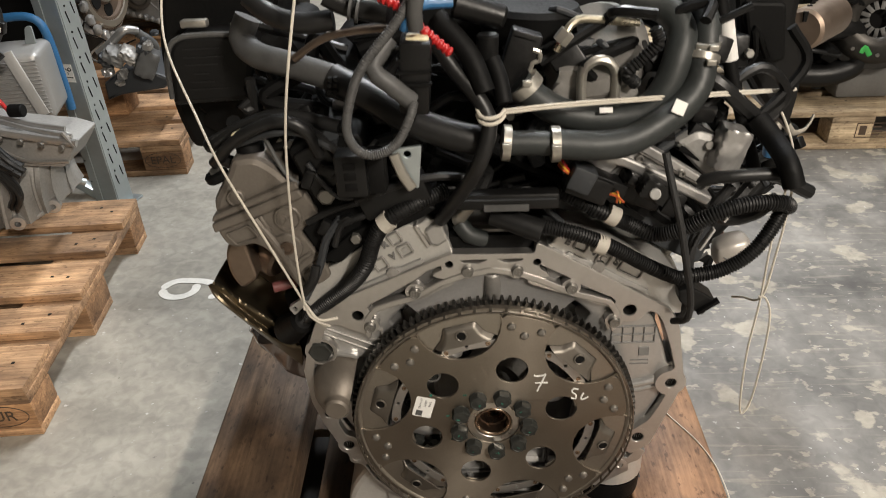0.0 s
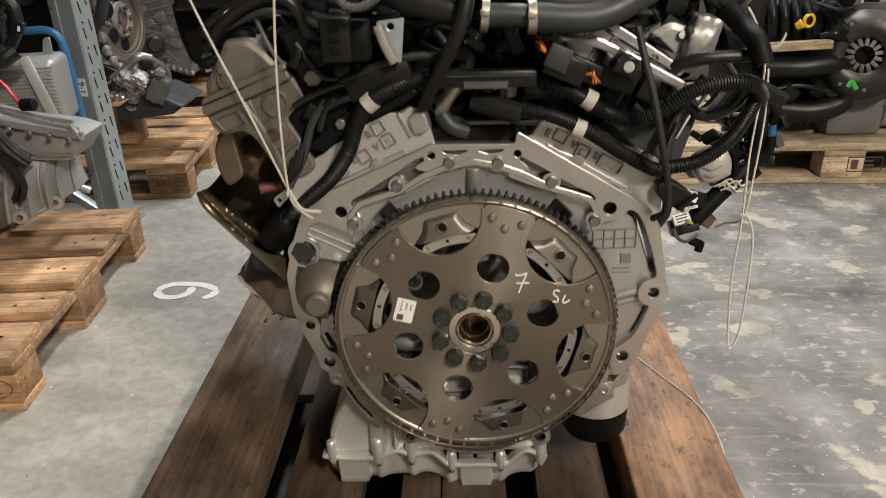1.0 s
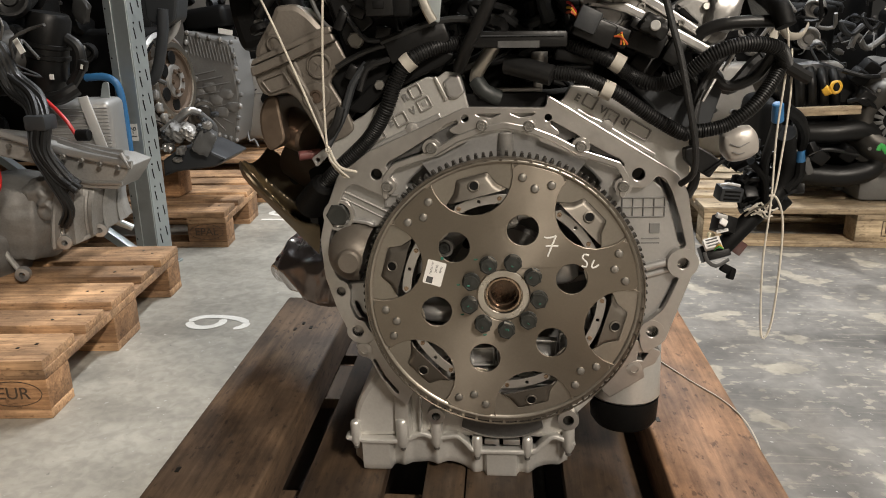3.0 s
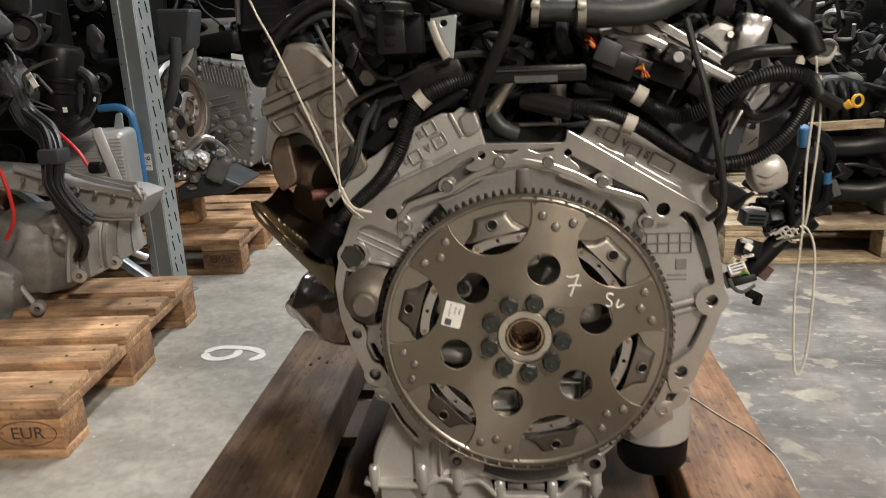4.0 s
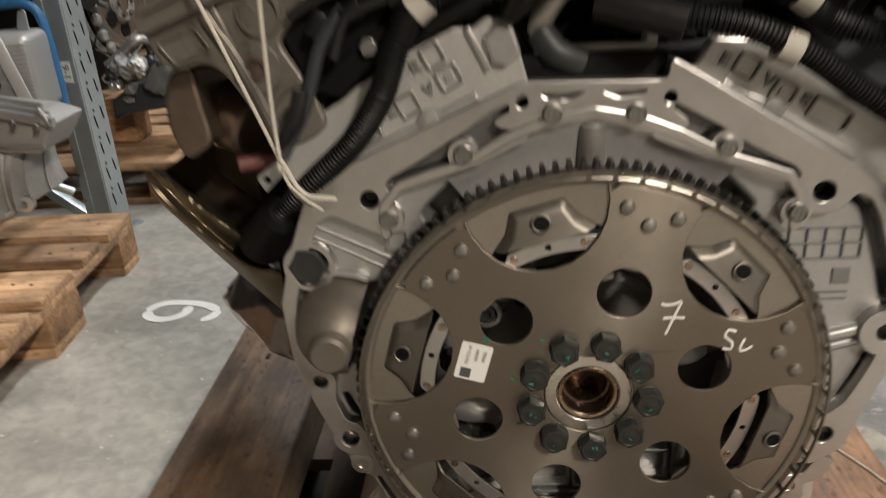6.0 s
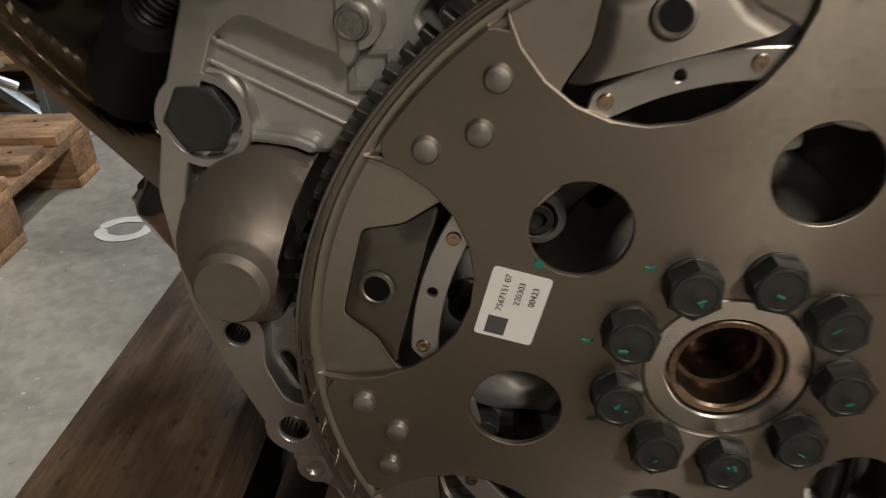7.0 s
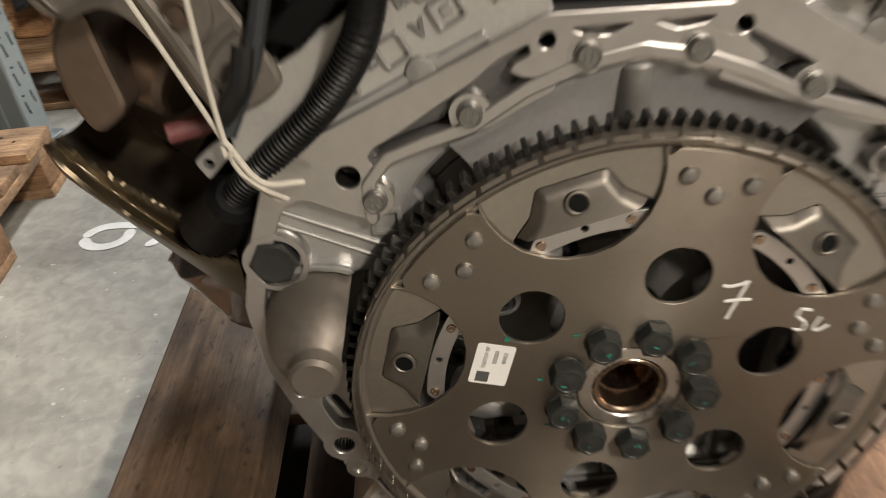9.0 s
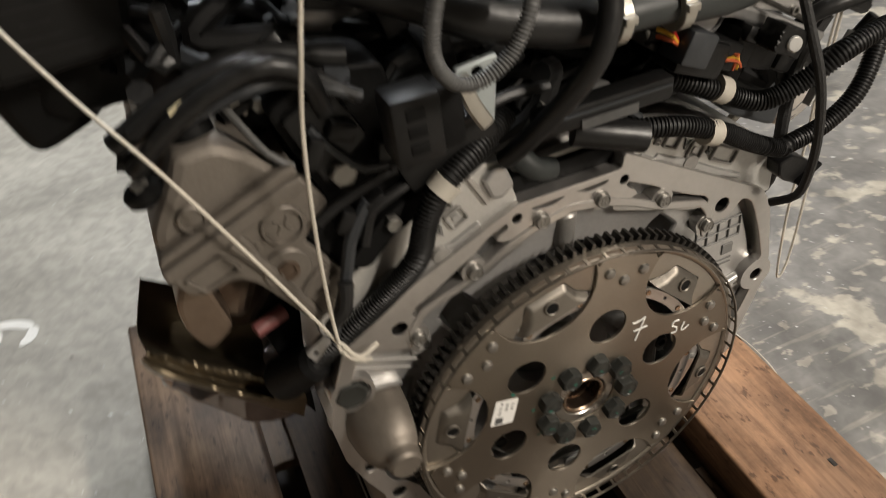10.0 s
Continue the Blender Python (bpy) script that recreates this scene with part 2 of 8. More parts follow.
    sq = N("ShaderNodeMapping")
    q = [1.0, 1.0, 1.0]
    q[axis] = 0.45
    sq.inputs["Scale"].default_value = q
    L(off.outputs[0], sq.inputs["Vector"])
    L(sq.outputs[0], blotch.inputs["Vector"])
    L(sq.outputs[0], speck.inputs["Vector"])
    last = fm.outputs[2]
    for src, p0, c0, p1, c1 in ((blotch, 0.36, (0.5, 0.47, 0.45, 1), 0.58, (1.14, 1.12, 1.1, 1)), (speck, 0.3, (0.45, 0.42, 0.4, 1), 0.4, (1, 1, 1, 1))):
        br, bx = N("ShaderNodeValToRGB"), N("ShaderNodeMix")
        br.color_ramp.elements[0].position, br.color_ramp.elements[0].color = p0, c0
        br.color_ramp.elements[1].position, br.color_ramp.elements[1].color = p1, c1
        L(src.outputs[0], br.inputs[0])
        bx.data_type, bx.blend_type, bx.inputs[0].default_value = "RGBA", "MULTIPLY", wear
        L(last, bx.inputs[6])
        L(br.outputs[0], bx.inputs[7])
        last = bx.outputs[2]
    L(last, hsv.inputs["Color"])
    L(hsv.outputs[0], b.inputs["Base Color"])
    b.inputs["Roughness"].default_value = rough
    bp = N("ShaderNodeBump")
    bp.inputs["Strength"].default_value, bp.inputs["Distance"].default_value = 0.35, 0.003
    L(grain.outputs[0], bp.inputs["Height"])
    L(bp.outputs[0], b.inputs["Normal"])
    return m


pallet_wood = wood_mat("pallet_wood", (0.6, 0.38, 0.21), (0.36, 0.21, 0.11), (0.11, 0.068, 0.042), axis=0)
block_wood = wood_mat("pressed_wood_block", (0.5, 0.29, 0.145), (0.29, 0.155, 0.075), (0.13, 0.075, 0.04), axis=0)
pale_wood = wood_mat("pale_pallet_wood", (0.6, 0.49, 0.33), (0.4, 0.31, 0.2), (0.2, 0.15, 0.1), axis=0)
orange_plank = wood_mat("orange_plank", (0.33, 0.19, 0.105), (0.235, 0.128, 0.068), (0.12, 0.075, 0.048), 0.6, 0.05, axis=1, across=60, stain=0.6, wear=1.0)
# inner pallet planks: the engine's shade is put into the wood colour
shaded_plank = wood_mat("shade_toned_plank", (0.085, 0.055, 0.031), (0.052, 0.033, 0.019), (0.03, 0.02, 0.013), 0.6, 0.1, axis=1, across=60, stain=0.8, wear=1.0)
# near-black wood that paints the shade seen down the pallet gaps
gap_shade_plank = wood_mat("gap_shade_wood", (0.03, 0.021, 0.015), (0.02, 0.014, 0.01), (0.01, 0.007, 0.005), 0.6, 0.1, axis=1, across=60, stain=0.8)
# brown lowered so that it includes the shade on the left outer plank
plank_wood = wood_mat("brown_plank", (0.165, 0.108, 0.066), (0.11, 0.071, 0.043), (0.045, 0.031, 0.021), 0.65, 0.1, axis=1, across=60, stain=0.7, wear=1.0)


def floor_mat():
    """Power-trowelled concrete: clean and pale along the aisle, worn grey paint with bare cream patches beyond x = 0.2."""
    m = bpy.data.materials.new("concrete_floor")
    m.use_nodes = True
    nt = m.node_tree
    b = nt.nodes["Principled BSDF"]
    N = lambda kind: nt.nodes.new(kind)
    L = nt.links.new
    tc = N("ShaderNodeTexCoord")

    def noise_tex(scale, detail, dist=0.0, stretch=(1, 1, 1), turn=0.0):
        mp, n = N("ShaderNodeMapping"), N("ShaderNodeTexNoise")
        mp.inputs["Scale"].default_value = stretch
        mp.inputs["Rotation"].default_value = (0, 0, turn)
        n.inputs["Scale"].default_value, n.inputs["Detail"].default_value, n.inputs["Distortion"].default_value = scale, detail, dist
        L(tc.outputs["Object"], mp.inputs[0])
        L(mp.outputs[0], n.inputs["Vector"])
        return n.outputs[0]

    def ramp(src, *stops):
        r = N("ShaderNodeValToRGB")
        while len(r.color_ramp.elements) < len(stops):
            r.color_ramp.elements.new(0.5)
        for e, (p, c) in zip(r.color_ramp.elements, stops):
            e.position, e.color = p, (*c, 1) if isinstance(c, tuple) else (c, c, c, 1)
        L(src, r.inputs[0])
        return r.outputs[0]

    def blend(f, a, c, kind="MIX"):
        x = N("ShaderNodeMix")
        x.data_type, x.blend_type = "RGBA", kind
        if isinstance(f, float):
            x.inputs[0].default_value = f
        else:
            L(f, x.inputs[0])
        L(a, x.inputs[6])
        L(c, x.inputs[7])
        return x.outputs[2]

    pale = ramp(noise_tex(2.2, 7, 0.4), (0.3, (0.28, 0.262, 0.225)), (0.68, (0.43, 0.405, 0.35)))
    smudge = ramp(noise_tex(3.6, 8, 0.8, (0.8, 1.5, 1), 0.4), (0.48, 1.0), (0.7, 0.72))
    pale = blend(1.0, pale, smudge, "MULTIPLY")
    film = ramp(noise_tex(26, 8, 0.6), (0.35, 0.9), (0.65, 1.03))
    pale = blend(1.0, pale, film, "MULTIPLY")
    paint = ramp(noise_tex(5.0, 9, 0.6), (0.35, (0.125, 0.118, 0.108)), (0.65, (0.205, 0.194, 0.177)))
    bare = ramp(noise_tex(7.0, 13, 0.15, (1.0, 1.2, 1), 0.6), (0.585, 0.0), (0.615, 0.8))
    flakes = ramp(noise_tex(24, 12, 0.2, (1.0, 1.6, 1), 0.3), (0.6, 0.0), (0.64, 0.65))
    scratch = ramp(noise_tex(30, 8, 0.3, (0.16, 2.2, 1), 0.5), (0.6, 0.0), (0.66, 0.3))
    scratch_b = ramp(noise_tex(26, 8, 0.3, (0.14, 2.4, 1), -0.9), (0.62, 0.0), (0.68, 0.28))
    cream = ramp(noise_tex(20, 4), (0.3, (0.31, 0.28, 0.225)), (0.7, (0.41, 0.375, 0.305)))
    cloud = ramp(noise_tex(1.7, 9, 0.8, (1, 1.3, 1), 0.8), (0.36, 0.72), (0.62, 1.22))
    paint = blend(1.0, paint, cloud, "MULTIPLY")
    worn = blend(bare, paint, cream)
    for layer in (flakes, scratch, scratch_b):
        worn = blend(layer, worn, cream)
    dark_spots = ramp(noise_tex(4.5, 11, 0.4, (1.2, 1, 1), 1.0), (0.5, 1.0), (0.66, 0.6))
    worn = blend(1.0, worn, dark_spots, "MULTIPLY")
    sep, edge = N("ShaderNodeSeparateXYZ"), N("ShaderNodeMapRange")
    L(tc.outputs["Object"], sep.inputs[0])
    edge.interpolation_type = "SMOOTHSTEP"
    edge.inputs["From Min"].default_value, edge.inputs["From Max"].default_value = -0.1, 0.35
    L(sep.outputs[0], edge.inputs[0])
    col = blend(edge.outputs[0], pale, worn)
    fleck = ramp(noise_tex(34, 7, 0.7), (0.38, 0.86), (0.62, 1.06))
    col = blend(1.0, col, fleck, "MULTIPLY")
    specks = ramp(noise_tex(70, 3), (0.68, 0.0), (0.72, 0.6))
    col = blend(specks, col, ramp(noise_tex(9, 2), (0.4, (0.1, 0.09, 0.08)), (0.6, (0.7, 0.69, 0.66))))
    L(col, b.inputs["Base Color"])
    rr = ramp(noise_tex(4, 5), (0.3, 0.36), (0.7, 0.62))
    L(rr, b.inputs["Roughness"])
    bp = N("ShaderNodeBump")
    bp.inputs["Strength"].default_value, bp.inputs["Distance"].default_value = 0.12, 0.003
    L(noise_tex(45, 5), bp.inputs["Height"])
    L(bp.outputs[0], b.inputs["Normal"])
    return m


concrete = floor_mat()

# ---------- mesh helpers ----------


def smooth(mesh, angle=35):
    mesh.polygons.foreach_set("use_smooth", [True] * len(mesh.polygons))
    mesh.set_sharp_from_angle(angle=radians(angle))


def mesh_of(bm, name, material):
    me = bpy.data.meshes.new(name)
    bm.to_mesh(me)
    bm.free()
    smooth(me)
    for mm in material if isinstance(material, (list, tuple)) else [material]:
        me.materials.append(mm)
    return me


def part(name, bm, material, parent=None, label="", place=None):
    """Links a bmesh (or a ready mesh) as one mesh object under a thing or a part."""
    me = mesh_of(bm, name, material) if isinstance(bm, bmesh.types.BMesh) else bm
    ob = new(name, me)
    if parent:
        ob.parent = parent
    if place:
        ob.matrix_basis = place
    if label:
        ob["label"] = label
    return ob


def thing(name, label, category, group="", kind="", place=None):
    ob = new(name)
    ob.empty_display_size = 0.05
    if place:
        ob.matrix_basis = place
    return tagged(ob, label, category, group, kind)


def box(bm, size, m=None, bevel=0.0, seg=2):
    g = bmesh.ops.create_cube(bm, size=1)
    v = g["verts"]
    bmesh.ops.transform(bm, matrix=Matrix.Diagonal((*size, 1)), verts=v)
    if bevel:
        es = {e for x in v for e in x.link_edges}
        r = bmesh.ops.bevel(bm, geom=list(es), offset=bevel, segments=seg, affect="EDGES", profile=0.5)
        seen, todo = set(), [r["verts"][0]]
        while todo:
            x = todo.pop()
            if x not in seen:
                seen.add(x)
                todo += [e.other_vert(x) for e in x.link_edges]
        v = list(seen)
    if m is not None:
        bmesh.ops.transform(bm, matrix=m, verts=v)
    return bm


def boxm(size, m=None, bevel=0.0, seg=2):
    return box(bmesh.new(), size, m, bevel, seg)


def along(p, q):
    """The pose at p whose z axis points to q."""
    d = Vector(q) - Vector(p)
    return Matrix.Translation(p) @ d.to_track_quat("Z", "Y").to_matrix().to_4x4()


def lathe(bm, profile, m=None, seg=24, closed=False):
    """Spins (radius, height) pairs round z."""
    rings = []
    for r, h in profile:
        if r < 1e-6:
            rings.append([bm.verts.new((0, 0, h))])
        else:
            rings.append([bm.verts.new((r * math.cos(2 * math.pi * k / seg), r * math.sin(2 * math.pi * k / seg), h)) for k in range(seg)])
    pairs = list(zip(rings, rings[1:])) + ([(rings[-1], rings[0])] if closed else [])
    for a, b in pairs:
        for k in range(seg):
            q = [a[k % len(a)], a[(k + 1) % len(a)], b[(k + 1) % len(b)], b[k % len(b)]]
            q = [x for i, x in enumerate(q) if x not in q[:i]]
            if len(q) > 2:
                bm.faces.new(q)
    if m is not None:
        bmesh.ops.transform(bm, matrix=m, verts=[x for r in rings for x in r])
    return bm


def rod(bm, p, q, r, r2=None, seg=16, bevel=0.0):
    h = (Vector(q) - Vector(p)).length
    r2 = r if r2 is None else r2
    prof = [(0, 0), (r - bevel, 0), (r, bevel), (r2, h - bevel), (r2 - bevel, h), (0, h)] if bevel else [(0, 0), (r, 0), (r2, h), (0, h)]
    return lathe(bm, prof, along(p, q), seg)


def rodm(p, q, r, r2=None, seg=16, bevel=0.0):
    return rod(bmesh.new(), p, q, r, r2, seg, bevel)


def spline(points, step=0.008):
    """A smooth line through the points."""
    P = [Vector(p) for p in points]
    P = [P[0] * 2 - P[1]] + P + [P[-1] * 2 - P[-2]]
    out = []
    for a, b, c, d in zip(P, P[1:], P[2:], P[3:]):
        n = max(2, int((c - b).length / step))
        for k in range(n):
            t = k / n
            out.append(0.5 * (2 * b + (c - a) * t + (2 * a - 5 * b + 4 * c - d) * t * t + (3 * b - a - 3 * c + d) * t ** 3))
    return out + [P[-2]]


def tube(bm, points, r, seg=12, step=0.008, ribs=0.0, pitch=0.0045, flat=1.0, radius=None):
    """A pipe along a smooth line; ribs: depth of corrugation at that pitch; radius: its own radius at a share of the way."""
    line = spline(points, pitch / 4 if ribs else step)
    up = Vector((0.03, -1, 0.11)).normalized()
    rings, gone = [], 0.0
    for k, p in enumerate(line):
        d = (line[min(k + 1, len(line) - 1)] - line[max(k - 1, 0)]).normalized()
        side = d.cross(up)
        if side.length < 0.05:
            side = d.cross(Vector((1, 0, 0)))
        side.normalize()
        up = side.cross(d).normalized()
        if k:
            gone += (p - line[k - 1]).length
        rr = r if radius is None else r * radius(k / (len(line) - 1))
        if ribs:
            rr += ribs * (0.5 if math.sin(2 * math.pi * gone / pitch) > 0 else -0.5)
        rings.append([bm.verts.new(p + side * rr * math.cos(2 * math.pi * s / seg) + up * rr * flat * math.sin(2 * math.pi * s / seg)) for s in range(seg)])
    for a, b in zip(rings, rings[1:]):
        for s in range(seg):
            bm.faces.new((a[s], a[(s + 1) % seg], b[(s + 1) % seg], b[s]))
    bm.faces.new(rings[0][::-1])
    bm.faces.new(rings[-1])
    bmesh.ops.recalc_face_normals(bm, faces=bm.faces)
    return bm


def tubem(points, r, **kw):
    return tube(bmesh.new(), points, r, **kw)


def circle(cx, cz, r, n=24, start=0.0):
    return [(cx + r * math.cos(2 * math.pi * k / n + start), cz + r * math.sin(2 * math.pi * k / n + start)) for k in range(n)]


def rounded(points, r=0.006, n=4):
    """A closed outline with its corners rounded."""
    out = []
    P = [Vector(p) for p in points]
    for k, p in enumerate(P):
        a, b = P[k - 1], P[(k + 1) % len(P)]
        da, db = (a - p), (b - p)
        ra = min(r, da.length * 0.45, db.length * 0.45)
        s, e = p + da.normalized() * ra, p + db.normalized() * ra
        for i in range(n + 1):
            t = i / n
            out.append(tuple((1 - t) ** 2 * s + 2 * t * (1 - t) * p + t * t * e))
    return out


def ribbon(points, w, n=4):
    """The outline of a strip of width w along an open line, with round ends."""
    P = [Vector(p) for p in points]
    left, right = [], []
    for k, p in enumerate(P):
        d = (P[min(k + 1, len(P) - 1)] - P[max(k - 1, 0)]).normalized()
        o = Vector((-d.y, d.x)) * w / 2
        left.append(p + o)
        right.append(p - o)
    end = (P[-1] - P[-2]).normalized() * w / 2
    beg = (P[0] - P[1]).normalized() * w / 2
    pts = left + [P[-1] + end] + right[::-1] + [P[0] + beg]
    return rounded([tuple(p) for p in pts], w * 0.35, 3)


def flat_mesh(name, outlines, y0, y1, bevel=0.001, material=None):
    """A plate in the x-z plane between y0 (front) and y1: outlines are its rim and its holes."""
    cu = bpy.data.curves.new(name, "CURVE")
    cu.dimensions, cu.fill_mode = "2D", "BOTH"
    for o in outlines:
        s = cu.splines.new("POLY")
        s.points.add(len(o) - 1)
        s.points.foreach_set("co", [c for x, z in o for c in (x, z, 0, 1)])
        s.use_cyclic_u = True
    cu.extrude, cu.bevel_depth, cu.bevel_resolution = abs(y1 - y0) / 2 - bevel, bevel, 1
    cu.offset = -bevel
    ob = new("outline", cu)
    bpy.context.view_layer.update()
    me = bpy.data.meshes.new_from_object(ob.evaluated_get(bpy.context.evaluated_depsgraph_get()))
    bpy.data.objects.remove(ob)
    bpy.data.curves.remove(cu)
    me.name = name
    bm = bmesh.new()
    bm.from_mesh(me)
    bmesh.ops.remove_doubles(bm, verts=bm.verts, dist=0.00002)
    uv = bm.loops.layers.uv.new("flat")
    for f in bm.faces:
        for lo in f.loops:
            lo[uv].uv = (lo.vert.co.x, lo.vert.co.y)
    bm.to_mesh(me)
    bm.free()
    me.transform(Matrix.Translation((0, (y0 + y1) / 2, 0)) @ pose(0, 0, 0, 90))
    smooth(me, 18)
    me.materials.clear()
    if material:
        me.materials.append(material)
    return me


def text_mesh(text, size, depth=0.0006, material=None, bold=0.0):
    """Writing in the x-z plane, read from -y, centred."""
    cu = bpy.data.curves.new("writing", "FONT")
    cu.body, cu.size, cu.extrude, cu.align_x, cu.align_y = text, size, depth, "CENTER", "CENTER"
    cu.offset = bold
    ob = new("writing", cu)
    bpy.context.view_layer.update()
    me = bpy.data.meshes.new_from_object(ob.evaluated_get(bpy.context.evaluated_depsgraph_get()))
    bpy.data.objects.remove(ob)
    bpy.data.curves.remove(cu)
    me.transform(pose(0, 0, 0, 90))
    me.materials.clear()
    me.materials.append(material)
    return me


def hexagon(bm, p, d, r, h, dish=0.25):
    """A hexagon bolt head with a dished crown, on a washer flange, at p along d."""
    m = along(p, Vector(p) + Vector(d))
    lathe(bm, [(0, 0), (r * 0.97, 0), (r * 0.97, h * 0.1), (0, h * 0.1)], m, 24)
    lathe(bm, [(0, h * 0.08), (r, h * 0.08), (r, h * 0.84), (r * 0.9, h * 0.93), (0, h * 0.93)], m, 6)
    lathe(bm, [(r * 0.85, h * 0.9), (r * 0.83, h * 0.98), (r * 0.78, h), (r * 0.72, h * (1 - dish * 0.3)), (r * 0.4, h * (1 - dish * 0.5)), (0, h * (1 - dish * 0.45))], m, 28)
    return bm


def screw(bm, p, d, r, h):
    """A round flanged screw with a socket in its head."""
    m = along(p, Vector(p) + Vector(d))
    return lathe(bm, [(0, 0), (r * 1.12, 0), (r * 1.12, h * 0.2), (r, h * 0.25), (r, h * 0.9), (r * 0.9, h), (r * 0.55, h), (r * 0.5, h * 0.5), (0, h * 0.5)], m, 16)


def lump(place, size, square=0.6, seed=1, rough=0.08, freq=2.2, folds=0.0, cuts=4):
    """A rounded, boxy casting or wrapped lump: squareness 1 is a ball, towards 0 a box."""
    bm = bmesh.new()
    bmesh.ops.create_icosphere(bm, subdivisions=cuts, radius=1.0)
    off = Vector((seed * 3.1, seed * 1.7, seed * 0.9))
    for v in bm.verts:
        c = v.co.copy()
        k = max(abs(c.x), abs(c.y), abs(c.z))
        q = (c / k).lerp(c, square)
        n = 1 + rough * noise.noise(c * freq + off)
        if folds:
            n += folds * (0.5 - abs(noise.noise(Vector((c.x * 2.4 + c.z * 1.6, c.y * 1.5, c.z * 3.4 - c.x * 1.4)) + off)) * 2) + folds * 0.4 * (0.5 - abs(noise.noise(c * 5 + off)) * 2)
        v.co = Vector((q.x * size[0], q.y * size[1], q.z * size[2])) * n
    bmesh.ops.transform(bm, matrix=place, verts=bm.verts)
    return bm

# ---------- the room ----------
part("floor", boxm((14, 16, 0.2), pose(1, 2, -0.1)), concrete)
tagged(bpy.data.objects["floor"], "pale worn concrete floor with dirt and scuffed paint", "floor", kind="structure")
for nm, size, at in (("wall_north", (14, 0.2, CEIL), (1, 10.1, CEIL / 2)), ("wall_south", (14, 0.2, CEIL), (1, -3.9, CEIL / 2)),
                     ("wall_west", (0.2, 16, CEIL), (-6.1, 2, CEIL / 2)), ("wall_east", (0.2, 16, CEIL), (8.1, 2, CEIL / 2))):
    tagged(part(nm, boxm(size, pose(*at)), pale_paint if nm == "wall_south" else wall_paint), "plain painted store room wall", "wall", kind="structure")
tagged(part("ceiling", boxm((14, 16, 0.2), pose(1, 2, CEIL + 0.1)), wall_paint), "plain pale store room ceiling", "ceiling", kind="structure")
for tx, ty, ln in TUBES:
    body = thing("ceiling_light", "long white ceiling tube light fitting", "ceiling light", "ceiling tube lights", place=pose(tx, ty, CEIL))
    part("housing", boxm((0.3, ln + 0.1, 0.08), pose(0, 0, -0.04), 0.01), galv, body)

# ---------- the engine: x to its side, y along the crankshaft, z up, hub of the drive plate at its origin ----------
HUB = 0.462
engine = thing("engine", "used silver and black V8 car engine strapped on a pallet", "engine",
               place=pose(0, 0, HUB, 0, -0.92, 0) @ pose(0, 0, 0, -2.89))
A0 = 74
arms = [radians(A0 + 60 * k) for k in range(6)]
pol = lambda r, a: (r * math.cos(a), r * math.sin(a))



def crank_head(p):
    """A tall hexagon bolt head with a chamfered top, a round flat crown and a washer foot."""
    bm, r, h = bmesh.new(), 0.0119, 0.0108
    m = along((p[0], 0, p[1]), (p[0], -1, p[1]))
    lathe(bm, [(0, 0), (r * 0.99, 0), (r * 0.99, 0.0012), (r * 0.95, 0.0015), (0, 0.0015)], m, 32)
    lathe(bm, [(0, 0.001), (r, 0.001), (r, h * 0.86), (r * 0.955, h * 0.93), (0, h * 0.93)], m, 6)
    lathe(bm, [(r * 0.82, h * 0.9), (r * 0.81, h * 0.985), (r * 0.78, h), (r * 0.7, h), (r * 0.67, h * 0.965), (r * 0.3, h * 0.95), (r * 0.26, h * 0.965), (0, h * 0.965)], m, 40)
    return bm


# flexplate: a six-armed star riveted on a ring disc, with sensor ring and ring gear behind
star = []
for a in arms:
    gap = a + radians(30)
    for k in range(7):
        star.append(pol(0.174, a + radians(-9.5 + 19 * k / 6)))
    c = Vector(pol(0.168, gap))
    star.append(pol(0.1695, a + radians(11.3)))
    for k in range(13):
        b = gap - math.pi / 2 - radians(0) + math.pi - math.pi * k / 12
        o = Vector((math.cos(gap), math.sin(gap)))
        s = Vector((-o.y, o.x))
        w = -math.cos(math.pi * k / 12)
        dpt = math.sin(math.pi * k / 12)
        star.append(tuple(c + s * (w * 0.053) - o * (dpt * 0.056)))
    star.append(pol(0.1695, a + radians(48.7)))
holes = [circle(*pol(0.0914, a), 0.0203, 32) for a in arms]
flex = part("flexplate", flat_mesh("flexplate", [star] + holes + [circle(0, 0, 0.0352, 64)], 0.0, 0.0032, 0.0006, plate_steel), None, engine,
            "brown-grey steel flexplate with six arms, round holes and rivets")
rim_in = []
for a in arms:
    gap = a + radians(30)
    o, s = Vector(pol(1, gap)), Vector(pol(1, gap + math.pi / 2))
    rim_in += [tuple(o * 0.098 - s * 0.048), tuple(o * 0.1345 - s * 0.0415), tuple(o * 0.1468 - s * 0.0278), tuple(o * 0.1628 - s * 0.0205), tuple(o * 0.1628 + s * 0.0205), tuple(o * 0.1468 + s * 0.0278), tuple(o * 0.1345 + s * 0.0415), tuple(o * 0.098 + s * 0.048)]
part("ring_disc", flat_mesh("ring_disc", [circle(0, 0, 0.179, 120), rounded(rim_in, 0.0025)], 0.0036, 0.0062, 0.0006, disc_steel), None, flex, "grey steel disc behind the arms")
bm = bmesh.new()
lathe(bm, [(0.1735, 0.0028), (0.1748, 0.0016), (0.1775, 0.0012), (0.1792, 0.0022), (0.1792, 0.0045), (0.1735, 0.0045)], pose(0, 0, 0, -90), 140, True)
part("rim", bm, disc_steel, flex, "rolled bright rim of the disc")
